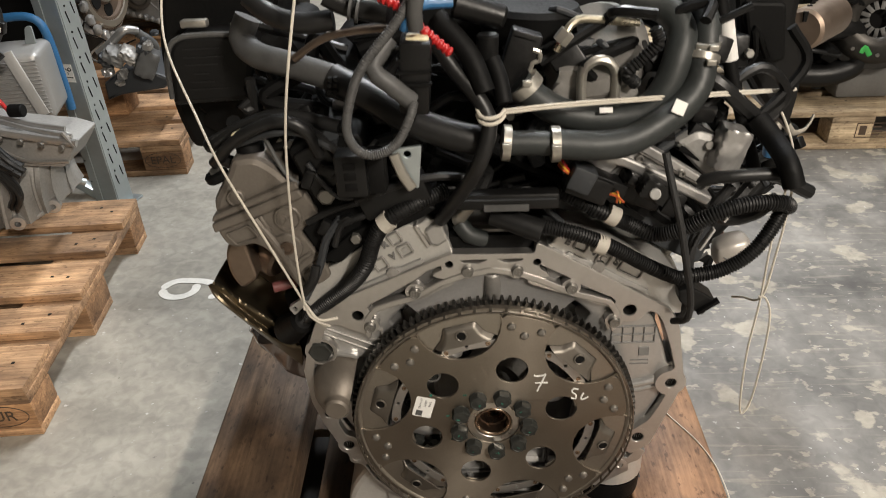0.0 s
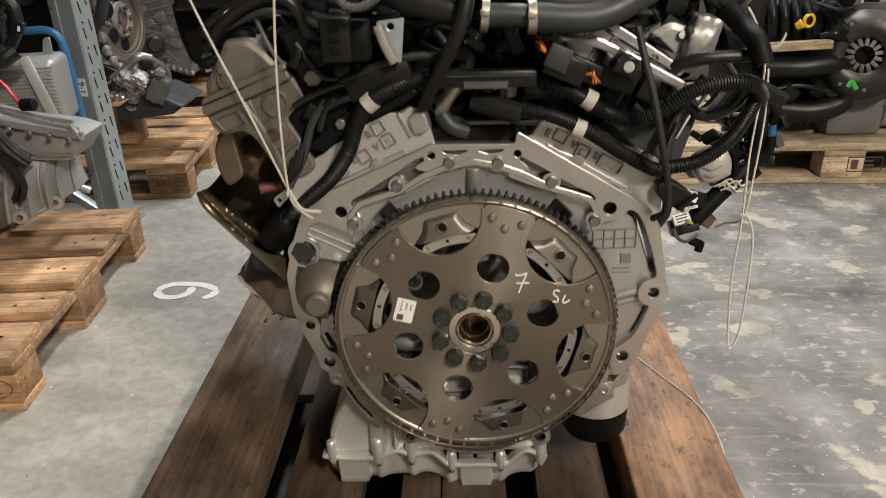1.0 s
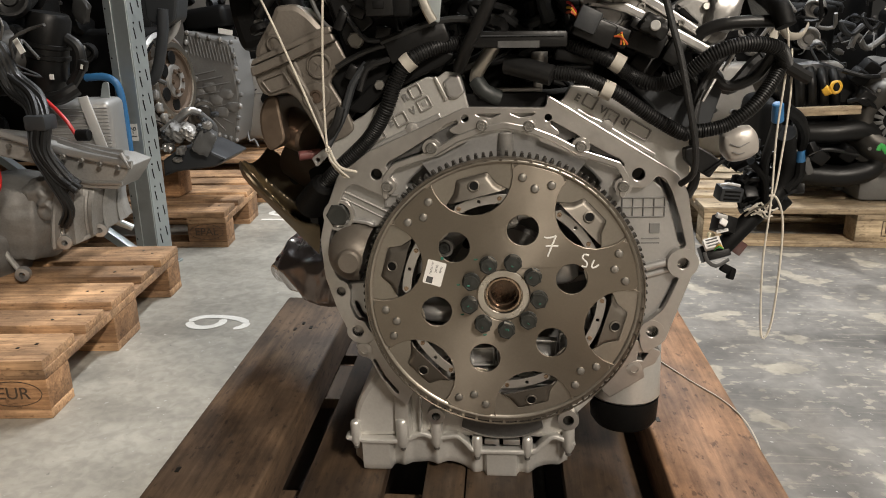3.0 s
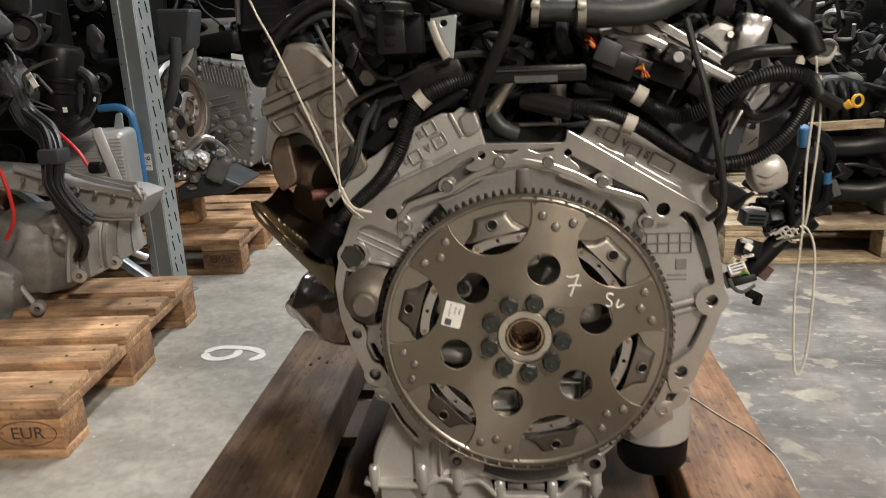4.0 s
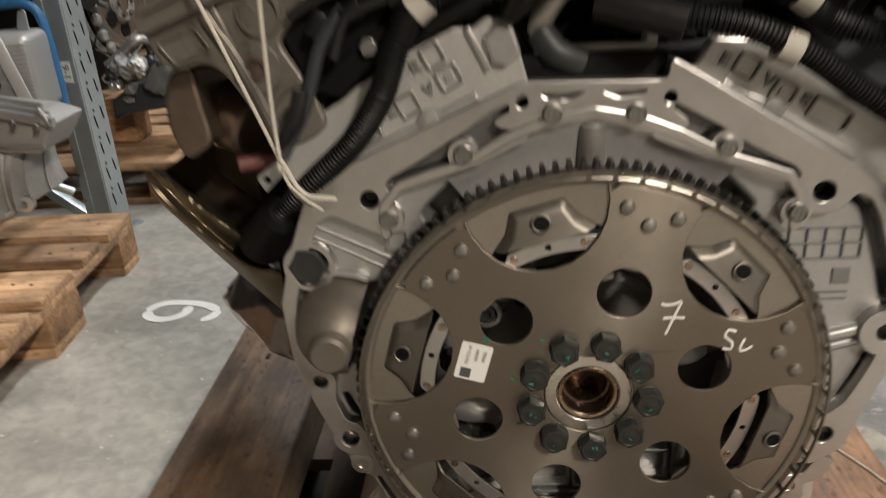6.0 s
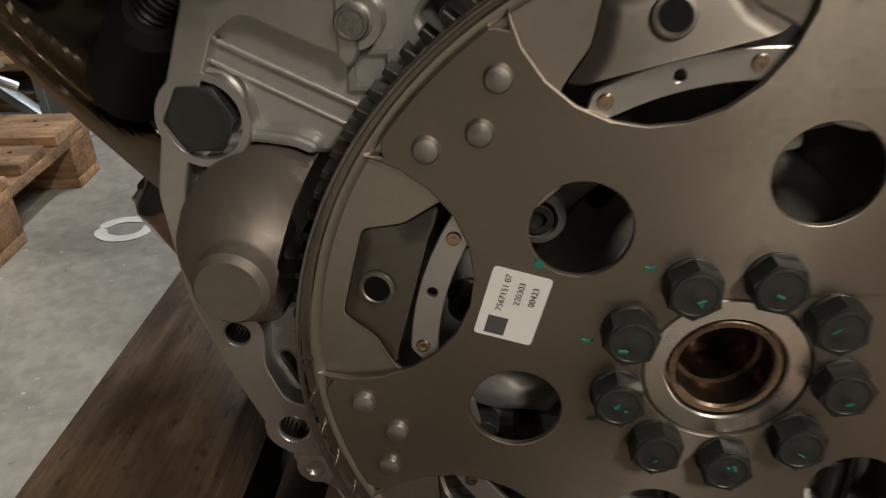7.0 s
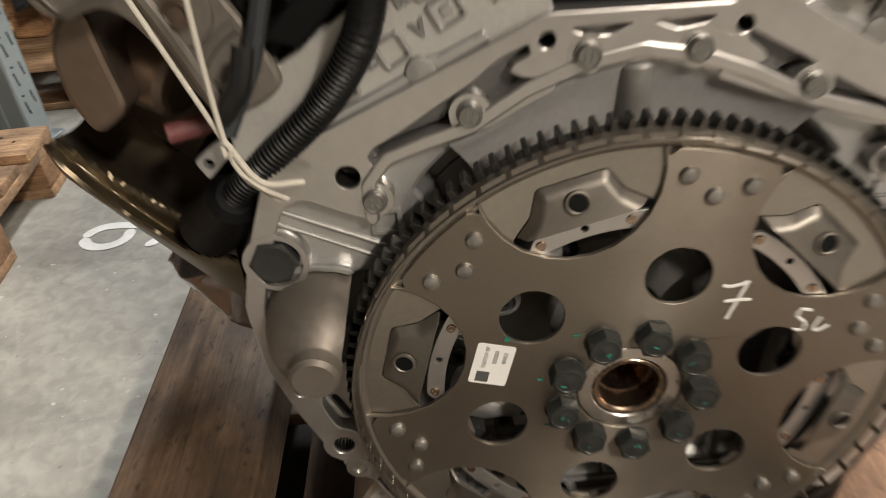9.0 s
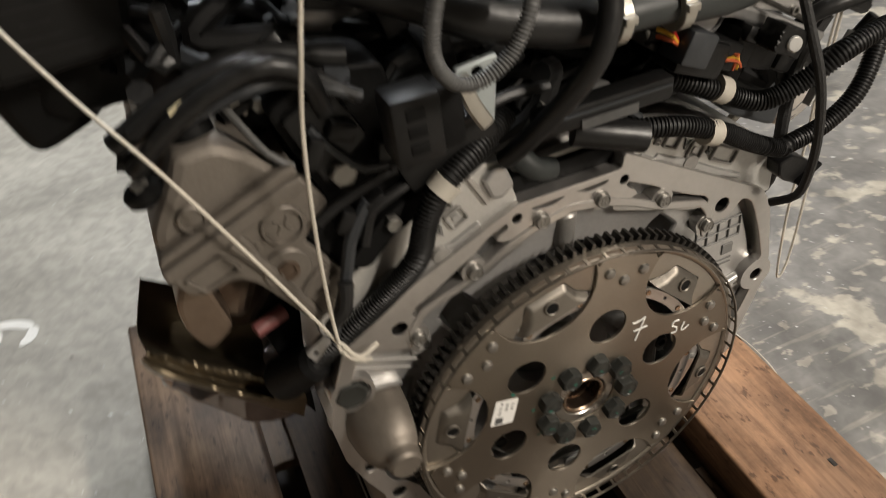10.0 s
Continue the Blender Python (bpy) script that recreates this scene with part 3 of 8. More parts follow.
for a in arms:
    gap = a + radians(30)
    turn = pose(0, 0, 0, 0, -math.degrees(gap) + 90, 0)
    bm = bmesh.new()
    base = [(-0.0385, 0.1365), (-0.0275, 0.1465), (-0.0205, 0.1625), (0.0205, 0.1625), (0.0275, 0.1465), (0.0385, 0.1365)]
    floor_line = [(-0.0325, 0.1365), (-0.0235, 0.1445), (-0.0175, 0.1585), (0.0175, 0.1585), (0.0235, 0.1445), (0.0325, 0.1365)]
    lo = [bm.verts.new((x, 0.0037, z)) for x, z in base]
    hi = [bm.verts.new((x, -0.0016 - 0.16 * (0.1585 - z), z)) for x, z in floor_line]
    for k in range(5):
        bm.faces.new((lo[k], lo[k + 1], hi[k + 1], hi[k]))
    bm.faces.new(hi)
    bmesh.ops.recalc_face_normals(bm, faces=bm.faces)
    bmesh.ops.bevel(bm, geom=[e for e in bm.edges if not e.is_boundary], offset=0.0032, segments=4, affect="EDGES", profile=0.5)
    for f in bm.faces:
        f.smooth = True
    bmesh.ops.solidify(bm, geom=bm.faces[:], thickness=0.002)
    part("converter_tab", bm, tab_steel, flex, "pressed steel tab raised from the disc", turn)
    hole_at = turn @ pose(0, -0.0042, 0.1512, -99)
    part("hole_rim", lathe(bmesh.new(), [(0.0078, 0.0006), (0.0074, -0.0006), (0.0062, -0.0009), (0.0055, -0.0003), (0.0054, 0.0006)], hole_at, 22), tab_steel, flex)
    # black disc painted in for the dark inside of a hole, tab uncut
    part("bolt_hole", lathe(bmesh.new(), [(0.0056, 0.0002), (0.0055, -0.0002), (0, -0.0002)], hole_at, 20), matt_black, flex)
    seg_o = [pol(0.1345, math.pi / 2 + radians(t)) for t in range(-17, 18, 5)] + [pol(0.1225, math.pi / 2 - radians(t)) for t in range(-19, 20, 5)]
    part("stiffener", flat_mesh("stiffener", [rounded(seg_o, 0.002, 2), circle(0, 0.1285, 0.0022, 12)], 0.0036, 0.0064, 0.0006, machined), None, flex, "curved bright strip behind the tab", turn)
    for x in (-0.027, 0.027):
        part("strip_rivet", lathe(bmesh.new(), [(0, 0), (0.0032, 0), (0.0028, 0.0012), (0.0012, 0.0014), (0, 0.0008)], turn @ pose(x, 0.0036, 0.126, 90), 12), bush_steel, flex)
    for da, r in ((6.9, 0.158), (0, 0.1472), (-6.9, 0.158)):
        bm = bmesh.new()
        p = pol(r, a + radians(da))
        lathe(bm, [(0, 0), (0.0056, 0), (0.0055, 0.0012), (0.0046, 0.0027), (0.0026, 0.0034), (0, 0.0035)], pose(p[0], 0, p[1], 90), 16)
        part("rivet", bm, rivet_steel, flex)
NT = 118
prof = []
for k in range(NT):
    c = 2 * math.pi * k / NT
    for f, r in ((-0.3, 0.1808), (-0.25, 0.1828), (-0.15, 0.1878), (0.15, 0.1878), (0.25, 0.1828), (0.3, 0.1808)):
        prof.append(pol(r, c + f * 2 * math.pi / NT))
part("ring_gear", flat_mesh("ring_gear", [prof, circle(0, 0, 0.176, 120)], 0.0098, 0.0235, 0.0004, gear_steel), None, flex, "dark toothed starter ring gear")
bm = bmesh.new()
for k in range(60):
    a = 2 * math.pi * k / 60
    box(bm, (0.0036, 0.0085, 0.0013), pose(0, 0, 0, 0, -math.degrees(a), 0) @ pose(0, -0.0016, 0.1818), 0.0003, 1)
lathe(bm, [(0.1808, 0.0069), (0.1812, 0.0077), (0.1823, 0.0077), (0.1827, 0.0069), (0.1827, 0.0052), (0.1808, 0.0052)], pose(0, 0, 0, 90), 150, True)
lathe(bm, [(0.178, -0.0018), (0.1825, -0.0018), (0.1825, -0.0095), (0.178, -0.0095)], pose(0, 0, 0, 90), 150, True)
tagged(part("sensor_ring", bm, ring_steel, flex, "slotted steel sensor ring standing round the disc"), kind="stuff")
part("ring_carrier", lathe(bmesh.new(), [(0.1725, 0.0064), (0.1762, 0.0064), (0.1762, 0.026), (0.1725, 0.026)], pose(0, 0, 0, -90), 120, True), gear_steel, flex)

hub = part("hub", lathe(bmesh.new(), [(0.0215, -0.006), (0.0215, -0.004), (0.0246, -0.004), (0.0248, 0.0042), (0.0256, 0.0052), (0.0335, 0.0048), (0.0345, 0.004), (0.0345, -0.006)],
                        pose(0, 0.0058, 0, 90), 64), hub_steel, engine, "bright turned crankshaft hub")
part("bush_ring", lathe(bmesh.new(), [(0.0236, -0.004), (0.0236, 0.0036), (0.023, 0.0042), (0.0208, 0.004), (0.0198, 0.0026)], pose(0, 0.0058, 0, 90), 48), bush_steel, hub, "bronze bush ring")
part("pilot_bush", lathe(bmesh.new(), [(0.0198, 0.0026), (0.0195, -0.012), (0.0175, -0.0125), (0.0175, -0.035), (0.0, -0.036)],
                         pose(0, 0.0058, 0, 90), 48), bore_bronze, hub, "brown bronze pilot bore")
for k in range(9):
    p = pol(0.0465, radians(74 + 0.5 + 40 * k))
    bm = crank_head(p)
    bmesh.ops.rotate(bm, verts=bm.verts, cent=(p[0], 0, p[1]), matrix=Matrix.Rotation(radians(13 + 17 * k % 41), 3, "Y"))
    bo = part("crank_bolt", bm, black_bolt, engine, "blackened hexagon bolt with a green paint dot")
    rnd = random.Random(k)
    for j in range(1 + (k % 2)):
        mk = bmesh.new()
        ang, ln = rnd.uniform(0, 180), rnd.uniform(0.0008, 0.002)
        c = Vector((p[0] + rnd.uniform(-0.004, 0.004), -0.01085, p[1] + rnd.uniform(-0.004, 0.003)))
        e = Vector((math.cos(radians(ang)), 0, math.sin(radians(ang)))) * ln
        tube(mk, [c - e, c + e * 0.2, c + e], rnd.uniform(0.0005, 0.0009), seg=8, step=0.001, flat=0.25)
        part("paint_dot", mk, green_ink, bo, "green paint dab")
    if k in (1, 2, 3, 4):
        mk = bmesh.new()
        q = pol(0.0605, radians(74 + 12 + 40 * k))
        tube(mk, [(q[0] - 0.0025, -0.0003, q[1] + 0.0006), (q[0], -0.0003, q[1]), (q[0] + 0.002, -0.0003, q[1] + 0.0012)], 0.0009, seg=8, step=0.001, flat=0.25)
        part("paint_dash", mk, green_ink, flex)

# sticker and chalk marks on the plate
st = part("sticker", flat_mesh("sticker", [rounded([(-0.0125, -0.0165), (0.0125, -0.0165), (0.0125, 0.0165), (-0.0125, 0.0165)], 0.002)], -0.0005, -0.0001, 0.0001, paper), None, flex,
          "small white paper label with printed lines", pose(-0.09, 0, 0.0313, 0, 16, 0))
for dx, dz, tx in ((-0.0052, 0.0055, "7567151 07"), (0.0012, 0.0065, "220303"), (0.0072, 0.0065, "00423")):
    part("print_line", text_mesh(tx, 0.0037, 0.0001, ink), None, st, "small printed number", pose(dx, -0.0006, dz, 0, -90, 0))
part("print_block", boxm((0.0085, 0.0002, 0.0085), pose(-0.0042, -0.0006, -0.0105)), grey_sleeve, st, "grey printed square")
part("paint_dot", rodm((-0.0795, -0.0006, 0.051), (-0.0795, 0.0, 0.051), 0.002), green_ink, flex)


def chalk_line(pts):
    bm = bmesh.new()
    tube(bm, [(x, -0.0006, z) for x, z in pts], 0.0012, seg=6, step=0.003, flat=0.5)
    part("chalk_mark", bm, chalk, flex, "white chalk stroke")


chalk_line([(0.0525, 0.079), (0.056, 0.0775), (0.063, 0.0785), (0.0675, 0.0805), (0.0665, 0.0795)])
chalk_line([(0.0675, 0.0805), (0.0635, 0.070), (0.060, 0.061), (0.0570, 0.053)])
chalk_line([(0.0545, 0.0665), (0.0625, 0.067), (0.0705, 0.0665)])
chalk_line([(0.1095, 0.054), (0.1035, 0.0555), (0.1015, 0.050), (0.107, 0.045), (0.1065, 0.039), (0.1005, 0.040)])
chalk_line([(0.1165, 0.048), (0.1135, 0.041), (0.1145, 0.0375), (0.1185, 0.0385), (0.1225, 0.0415)])


def cap_screw(x, y, z):
    """A round capped screw with a low rim and four dimples in its face."""
    bm = lathe(bmesh.new(), [(0, 0), (0.0078, 0), (0.0078, 0.0012), (0.0068, 0.0016), (0.0068, 0.0052), (0.0062, 0.006), (0.0054, 0.006), (0.005, 0.0054), (0, 0.0054)], pose(x, y, z, 90), 24)
    for k in range(4):
        a = math.pi / 2 * k + 0.6
        lathe(bm, [(0.0012, 0), (0.001, 0.0007), (0, 0.0008)], pose(x + 0.0026 * math.cos(a), y - 0.0053, z + 0.0026 * math.sin(a), 90), 8)
    return bm


# rear face of the block
YF = 0.03
half_l = [(-0.047, 0.243), (-0.202, 0.177), (-0.219, 0.155), (-0.236, 0.112), (-0.247, 0.07), (-0.2435, 0.017), (-0.231, -0.025), (-0.209, -0.079), (-0.186, -0.081)]
top_r = [(p[0], p[2]) for p in ((0.224, 0.03, 0.153), (0.057, 0.03, 0.256), (0.055, 0.03, 0.24))]
half_r = [(0.19, -0.094), (0.217, -0.076), (0.239, -0.011), (0.250, 0.022), (0.2515, 0.05), (0.238, 0.128)] + top_r
rim = rounded(half_l + half_r, 0.008)
RIDGE = [(-0.155, 0.128), (-0.155, 0.152), (-0.142, 0.168), (-0.118, 0.176), (-0.092, 0.183), (-0.06, 0.202), (-0.03, 0.213), (0.004, 0.219), (0.037, 0.212), (0.067, 0.2),
         (0.1, 0.182), (0.128, 0.173), (0.148, 0.166), (0.158, 0.15), (0.154, 0.126)]
win_r = [(p[0], p[2]) for p in ((0.145, 0.03, 0.129), (0.163, 0.03, 0.137), (0.173, 0.03, 0.135), (0.184, 0.03, 0.136), (0.192, 0.03, 0.144), (0.198, 0.03, 0.151), (0.209, 0.03, 0.146), (0.217, 0.03, 0.131), (0.229, 0.03, 0.096), (0.239, 0.03, 0.058), (0.231, 0.03, 0.052), (0.223, 0.03, 0.044), (0.222, 0.03, 0.027), (0.232, 0.03, 0.016), (0.223, 0.03, -0.008), (0.213, 0.03, -0.03))]
inner_r = [(x * 0.984, z * 0.986) for x, z in RIDGE] + win_r + [(0.197, -0.044), (0.187, -0.051), (0.183, -0.066), (0.184, -0.08)]
inner_l = [(-0.178, -0.07), (-0.187, -0.058), (-0.193, -0.047), (-0.204, -0.044), (-0.212, -0.022), (-0.209, -0.006), (-0.213, 0.009), (-0.226, 0.015), (-0.232, 0.03), (-0.235, 0.066), (-0.224, 0.105), (-0.209, 0.14), (-0.196, 0.146), (-0.172, 0.134)]
flange_line = rounded(half_l + inner_l + inner_r + half_r, 0.006)


def throat(deg):
    """The radius of the block's opening: wide under the ridge, close round the gear below."""
    return 0.164 if not 46 < deg < 134 else 0.188 + 0.012 * math.sin(radians((deg - 46) * 180 / 88)) ** 0.6


block_line = rounded(half_l + [pol(throat(206 - 2 * k), radians(206 - 2 * k)) for k in range(119)] + half_r, 0.002)
pk = lambda pts, r=0.002: rounded([(p[0], p[2]) for p in pts], r)
# channels that run round the screw bosses, and the horseshoe grooves about the tongue pads
POCKETS = [pk([(-0.054, 0.03, 0.205), (-0.069, 0.03, 0.2), (-0.078, 0.03, 0.195), (-0.085, 0.03, 0.199), (-0.095, 0.03, 0.2), (-0.103, 0.03, 0.193), (-0.106, 0.03, 0.186), (-0.132, 0.03, 0.178), (-0.143, 0.03, 0.173), (-0.149, 0.03, 0.169), (-0.145, 0.03, 0.166), (-0.13, 0.03, 0.171), (-0.103, 0.03, 0.18), (-0.1, 0.03, 0.19), (-0.092, 0.03, 0.195), (-0.084, 0.03, 0.191), (-0.08, 0.03, 0.186), (-0.067, 0.03, 0.195), (-0.054, 0.03, 0.201)]),
           pk([(-0.058, 0.03, 0.224), (-0.068, 0.03, 0.221), (-0.075, 0.03, 0.214), (-0.075, 0.03, 0.207), (-0.07, 0.03, 0.203), (-0.056, 0.03, 0.209), (-0.069, 0.03, 0.208), (-0.071, 0.03, 0.212), (-0.066, 0.03, 0.217), (-0.058, 0.03, 0.22)], 0.0012),
           pk([(0.055, 0.03, 0.202), (0.065, 0.03, 0.199), (0.081, 0.03, 0.193), (0.084, 0.03, 0.198), (0.092, 0.03, 0.201), (0.101, 0.03, 0.196), (0.107, 0.03, 0.187), (0.128, 0.03, 0.178), (0.147, 0.03, 0.173), (0.152, 0.03, 0.167), (0.15, 0.03, 0.163), (0.134, 0.03, 0.168), (0.107, 0.03, 0.18), (0.104, 0.03, 0.187), (0.097, 0.03, 0.193), (0.089, 0.03, 0.192), (0.085, 0.03, 0.186), (0.065, 0.03, 0.195), (0.055, 0.03, 0.2)]),
           pk([(0.062, 0.03, 0.223), (0.071, 0.03, 0.218), (0.077, 0.03, 0.212), (0.077, 0.03, 0.205), (0.071, 0.03, 0.202), (0.059, 0.03, 0.207), (0.07, 0.03, 0.206), (0.073, 0.03, 0.21), (0.069, 0.03, 0.214), (0.062, 0.03, 0.219)], 0.0012)]
HOLES = {(-0.166, 0.158): 0.0072, (-0.223, -0.004): 0.0062, (-0.2025, -0.062): 0.0078, (0.1737, 0.1531): 0.0081, (0.236, 0.034): 0.0072, (0.2, -0.0615): 0.0078}
tops = [rounded([(-0.035, 0.2335), (-0.03, 0.2305), (-0.014, 0.2285), (-0.002, 0.2335)], 0.002), rounded([(0.01, 0.2335), (0.022, 0.2285), (0.038, 0.2305), (0.042, 0.2335)], 0.002)]
ports = [circle(x, z, r, 24, 0.13) for x, z, r in ((-0.166, 0.158, 0.0072), (0.1737, 0.1531, 0.0081), (-0.048, 0.2285, 0.0045), (0.058, 0.2275, 0.0045))]
region = lambda pts: rounded([(p[0], p[2]) for p in pts], 0.0025)
# sunk cast fields between the flange band and the ridge
FIELDS = [region([(-0.058, 0.03, 0.227), (-0.075, 0.03, 0.22), (-0.087, 0.03, 0.21), (-0.109, 0.03, 0.197), (-0.132, 0.03, 0.183), (-0.148, 0.03, 0.175), (-0.153, 0.03, 0.169), (-0.149, 0.03, 0.163), (-0.13, 0.03, 0.168), (-0.102, 0.03, 0.177), (-0.08, 0.03, 0.183), (-0.066, 0.03, 0.191), (-0.045, 0.03, 0.201), (-0.044, 0.03, 0.206), (-0.063, 0.03, 0.209), (-0.069, 0.03, 0.213), (-0.067, 0.03, 0.217), (-0.057, 0.03, 0.222)]),
          region([(0.061, 0.03, 0.225), (0.077, 0.03, 0.216), (0.093, 0.03, 0.207), (0.112, 0.03, 0.194), (0.133, 0.03, 0.182), (0.15, 0.03, 0.174), (0.156, 0.03, 0.167), (0.152, 0.03, 0.161), (0.134, 0.03, 0.166), (0.107, 0.03, 0.177), (0.085, 0.03, 0.185), (0.065, 0.03, 0.193), (0.048, 0.03, 0.2), (0.048, 0.03, 0.205), (0.065, 0.03, 0.205), (0.073, 0.03, 0.207), (0.071, 0.03, 0.212), (0.061, 0.03, 0.22)])]
FIELDS[1] = [(x, z - 0.0007) for x, z in FIELDS[1]]
tr = lambda pts, w: ribbon([(p[0], p[2]) for p in pts], w)
TRENCH = [tr([(0.2, 0.041, 0.145), (0.21, 0.041, 0.136), (0.218, 0.041, 0.117), (0.228, 0.041, 0.088), (0.235, 0.041, 0.062)], 0.0065), tr([(0.231, 0.041, 0.007), (0.223, 0.041, -0.013), (0.213, 0.041, -0.035)], 0.007),
          ribbon([(-0.2235, 0.085), (-0.231, 0.06), (-0.228, 0.02)], 0.005), ribbon([(-0.205, -0.024), (-0.198, -0.04), (-0.188, -0.05)], 0.005)]
block = part("engine_block", flat_mesh("engine_block", [block_line] + ports + [circle(x, z, r, 20) for (x, z), r in HOLES.items() if z < 0.1] + TRENCH + [region([(-0.196, 0, 0.078), (-0.178, 0, 0.084), (-0.161, 0, 0.083), (-0.174, 0, 0.051), (-0.184, 0, 0.009), (-0.214, 0, 0.007), (-0.209, 0, 0.04)])] + [POCKETS[0], POCKETS[2]], 0.041, 0.09, 0.003, cast), None, engine, "cast aluminium block rear wall")
part("rear_flange", flat_mesh("rear_flange", [flange_line] + FIELDS + tops + ports + [circle(x, z, r, 20) for (x, z), r in HOLES.items() if z < 0.1], YF, 0.053, 0.001, machined), None, block, "machined bright mating flange")
# the fields' recess shade is carried by their darker colour
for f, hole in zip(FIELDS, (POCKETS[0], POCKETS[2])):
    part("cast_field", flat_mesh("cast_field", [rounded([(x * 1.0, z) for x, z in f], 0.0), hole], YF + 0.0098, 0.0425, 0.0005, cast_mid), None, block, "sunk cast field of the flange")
part("seal_ridge", flat_mesh("seal_ridge", [ribbon(RIDGE, 0.0088)], YF - 0.0016, 0.053, 0.0014, machined), None, block, "raised machined ridge over the ring gear")
wall_line = [p.to_2d() for p in spline([(x * 0.955, z * 0.96, 0) for x, z in RIDGE[2:-2]], 0.004)]
wall_line = [p for p in wall_line if -0.108 < p.x < 0.11]
bm = bmesh.new()
rows = []
for p in wall_line:
    d = p.normalized()
    rows.append([bm.verts.new((q.x, y, q.y)) for q, y in ((p + d * 0.006, 0.036), (p, 0.037), (p - d * 0.004, 0.0395), (d * 0.186, 0.044), (d * 0.166, 0.048))])
for a, b in zip(rows, rows[1:]):
    for k in range(4):
        bm.faces.new((a[k], b[k], b[k + 1], a[k + 1]))
bmesh.ops.recalc_face_normals(bm, faces=bm.faces)
bmesh.ops.solidify(bm, geom=bm.faces[:], thickness=0.002)
part("sloping_wall", bm, cast_wall, block, "smooth cast wall sloping in behind the ring gear")
for x, z, r in ((-0.22, 0.103, 0.021), (-0.223, -0.004, 0.0135), (-0.2025, -0.062, 0.0155), (0.236, 0.034, 0.0205), (0.2, -0.0615, 0.0165),
                (-0.152, 0.142, 0.0115), (0.155, 0.138, 0.0115), (-0.092, 0.191, 0.012), (0.1, 0.19, 0.012), (-0.026, 0.219, 0.0115), (0.034, 0.217, 0.0115)):
    h = HOLES.get((x, z))
    end = [(h * 1.15, 0.0222), (h, 0.021), (h * 0.97, 0.006), (0, 0.006)] if h else [(0, 0.0222)]
    if (x, z) == (-0.22, 0.103):
        end = [(0.0172, 0.0222), (0.0168, 0.0165), (0, 0.0165)]
    part("boss", lathe(bmesh.new(), [(r * 1.02, 0), (r, 0.0215), (r - 0.0003, 0.0222)] + end, pose(x, 0.052, z, 90), 28), machined, block)
# dark steel cups put the shade of the hole depth into colour
for x, z, r in [(x, z, r) for (x, z), r in HOLES.items()] + [(-0.048, 0.2285, 0.0045), (0.058, 0.2275, 0.0045)]:
    part("bolt_hole", lathe(bmesh.new(), [(r * 0.985, 0.0), (r * 0.985, 0.018), (r * 0.6, 0.019), (0, 0.019)], pose(x, YF + 0.002, z, -90), 18), gear_steel, block, "dark threaded hole")
for x, z in ((-0.152, 0.142), (0.155, 0.138), (-0.092, 0.191), (0.1, 0.19), (-0.026, 0.219), (0.034, 0.217)):
    part("flange_screw", cap_screw(x, YF - 0.0002, z), zinc_bolt, block, "flanged steel screw")
part("dowel_bolt", hexagon(bmesh.new(), (-0.2208, YF + 0.0055, 0.1038), (0, -1, 0), 0.0158, 0.0085, 0.1), black_bolt, block, "large black hexagon plug")
# recesses and ribs of the casting
part("rib", rodm((-0.212, 0.04, 0.134), (-0.150, 0.0405, 0.103), 0.0018), cast_dark, block)
part("rib", rodm((-0.216, 0.04, 0.126), (-0.155, 0.041, 0.094), 0.0014), cast_dark, block)
part("rib", rodm((0.225, 0.039, 0.036), (0.18, 0.04, 0.024), 0.006), cast, block)
part("rib", rodm((0.225, 0.041, 0.025), (0.182, 0.042, 0.012), 0.005), cast, block)
part("center_stub", rodm((0.004, 0.046, 0.168), (0.004, 0.041, 0.211), 0.0105, 0.011, 24, 0.002), cast_dark, block, "short round cast stub")
# starter nose: a cast cone that stands out beside the ring gear, open towards it, with a flat-ended nub
NOSE = Vector((-0.1985, 0, 0.0523))
inward = Vector((0.967, 0, -0.255))
NOSE_LINE = ((0.0235, 0.0), (0.0235, 0.0115), (0.0222, 0.0126), (0.0145, 0.013), (0.0115, 0.0145), (0.0085, 0.019), (0.003, 0.0243), (-0.005, 0.029), (-0.016, 0.0325), (-0.03, 0.0345), (-0.05, 0.036))
bm = lathe(bmesh.new(), [(r, h) for h, r in NOSE_LINE], pose(NOSE.x, 0, NOSE.z, 90), 56)
bmesh.ops.bisect_plane(bm, geom=bm.verts[:] + bm.edges[:] + bm.faces[:], plane_co=NOSE + inward * 0.0132, plane_no=inward, clear_outer=True)
bmesh.ops.solidify(bm, geom=bm.faces[:], thickness=0.003)
for v in bm.verts:
    if v.co.y > -0.009:
        v.co += Vector((v.co.x - NOSE.x, 0, v.co.z - NOSE.z)).normalized() * 0.0009 * noise.noise(v.co * 55)
nose = part("starter_nose", bm, dome_cast, block, "rounded brown-grey cast starter nose with a flat nub")
part("pinion", lathe(bmesh.new(), [(0, -0.002), (0.006, -0.002), (0.0065, -0.012), (0.0105, -0.012), (0.0108, -0.034), (0, -0.034)], pose(NOSE.x, 0, NOSE.z, 90), 20), gear_steel, nose, "dark starter pinion")
for turn, y1 in ((66, 0.03), (104, 0.012), (84, 0.02)):
    line = []
    for k in range(8):
        y = -0.009 + (y1 + 0.009) * k / 7
        near = [(h, r) for h, r in NOSE_LINE[3:]]
        r = next(r0 + (r1 - r0) * (h0 + y) / (h0 - h1) for (h0, r0), (h1, r1) in zip(near, near[1:]) if h1 <= -y <= h0)
        a = radians(turn + (90 - turn) * 0.5 * (1 - k / 7))
        line.append((NOSE.x + (r - 0.0002) * math.cos(a), y, NOSE.z + (r - 0.0002) * math.sin(a)))
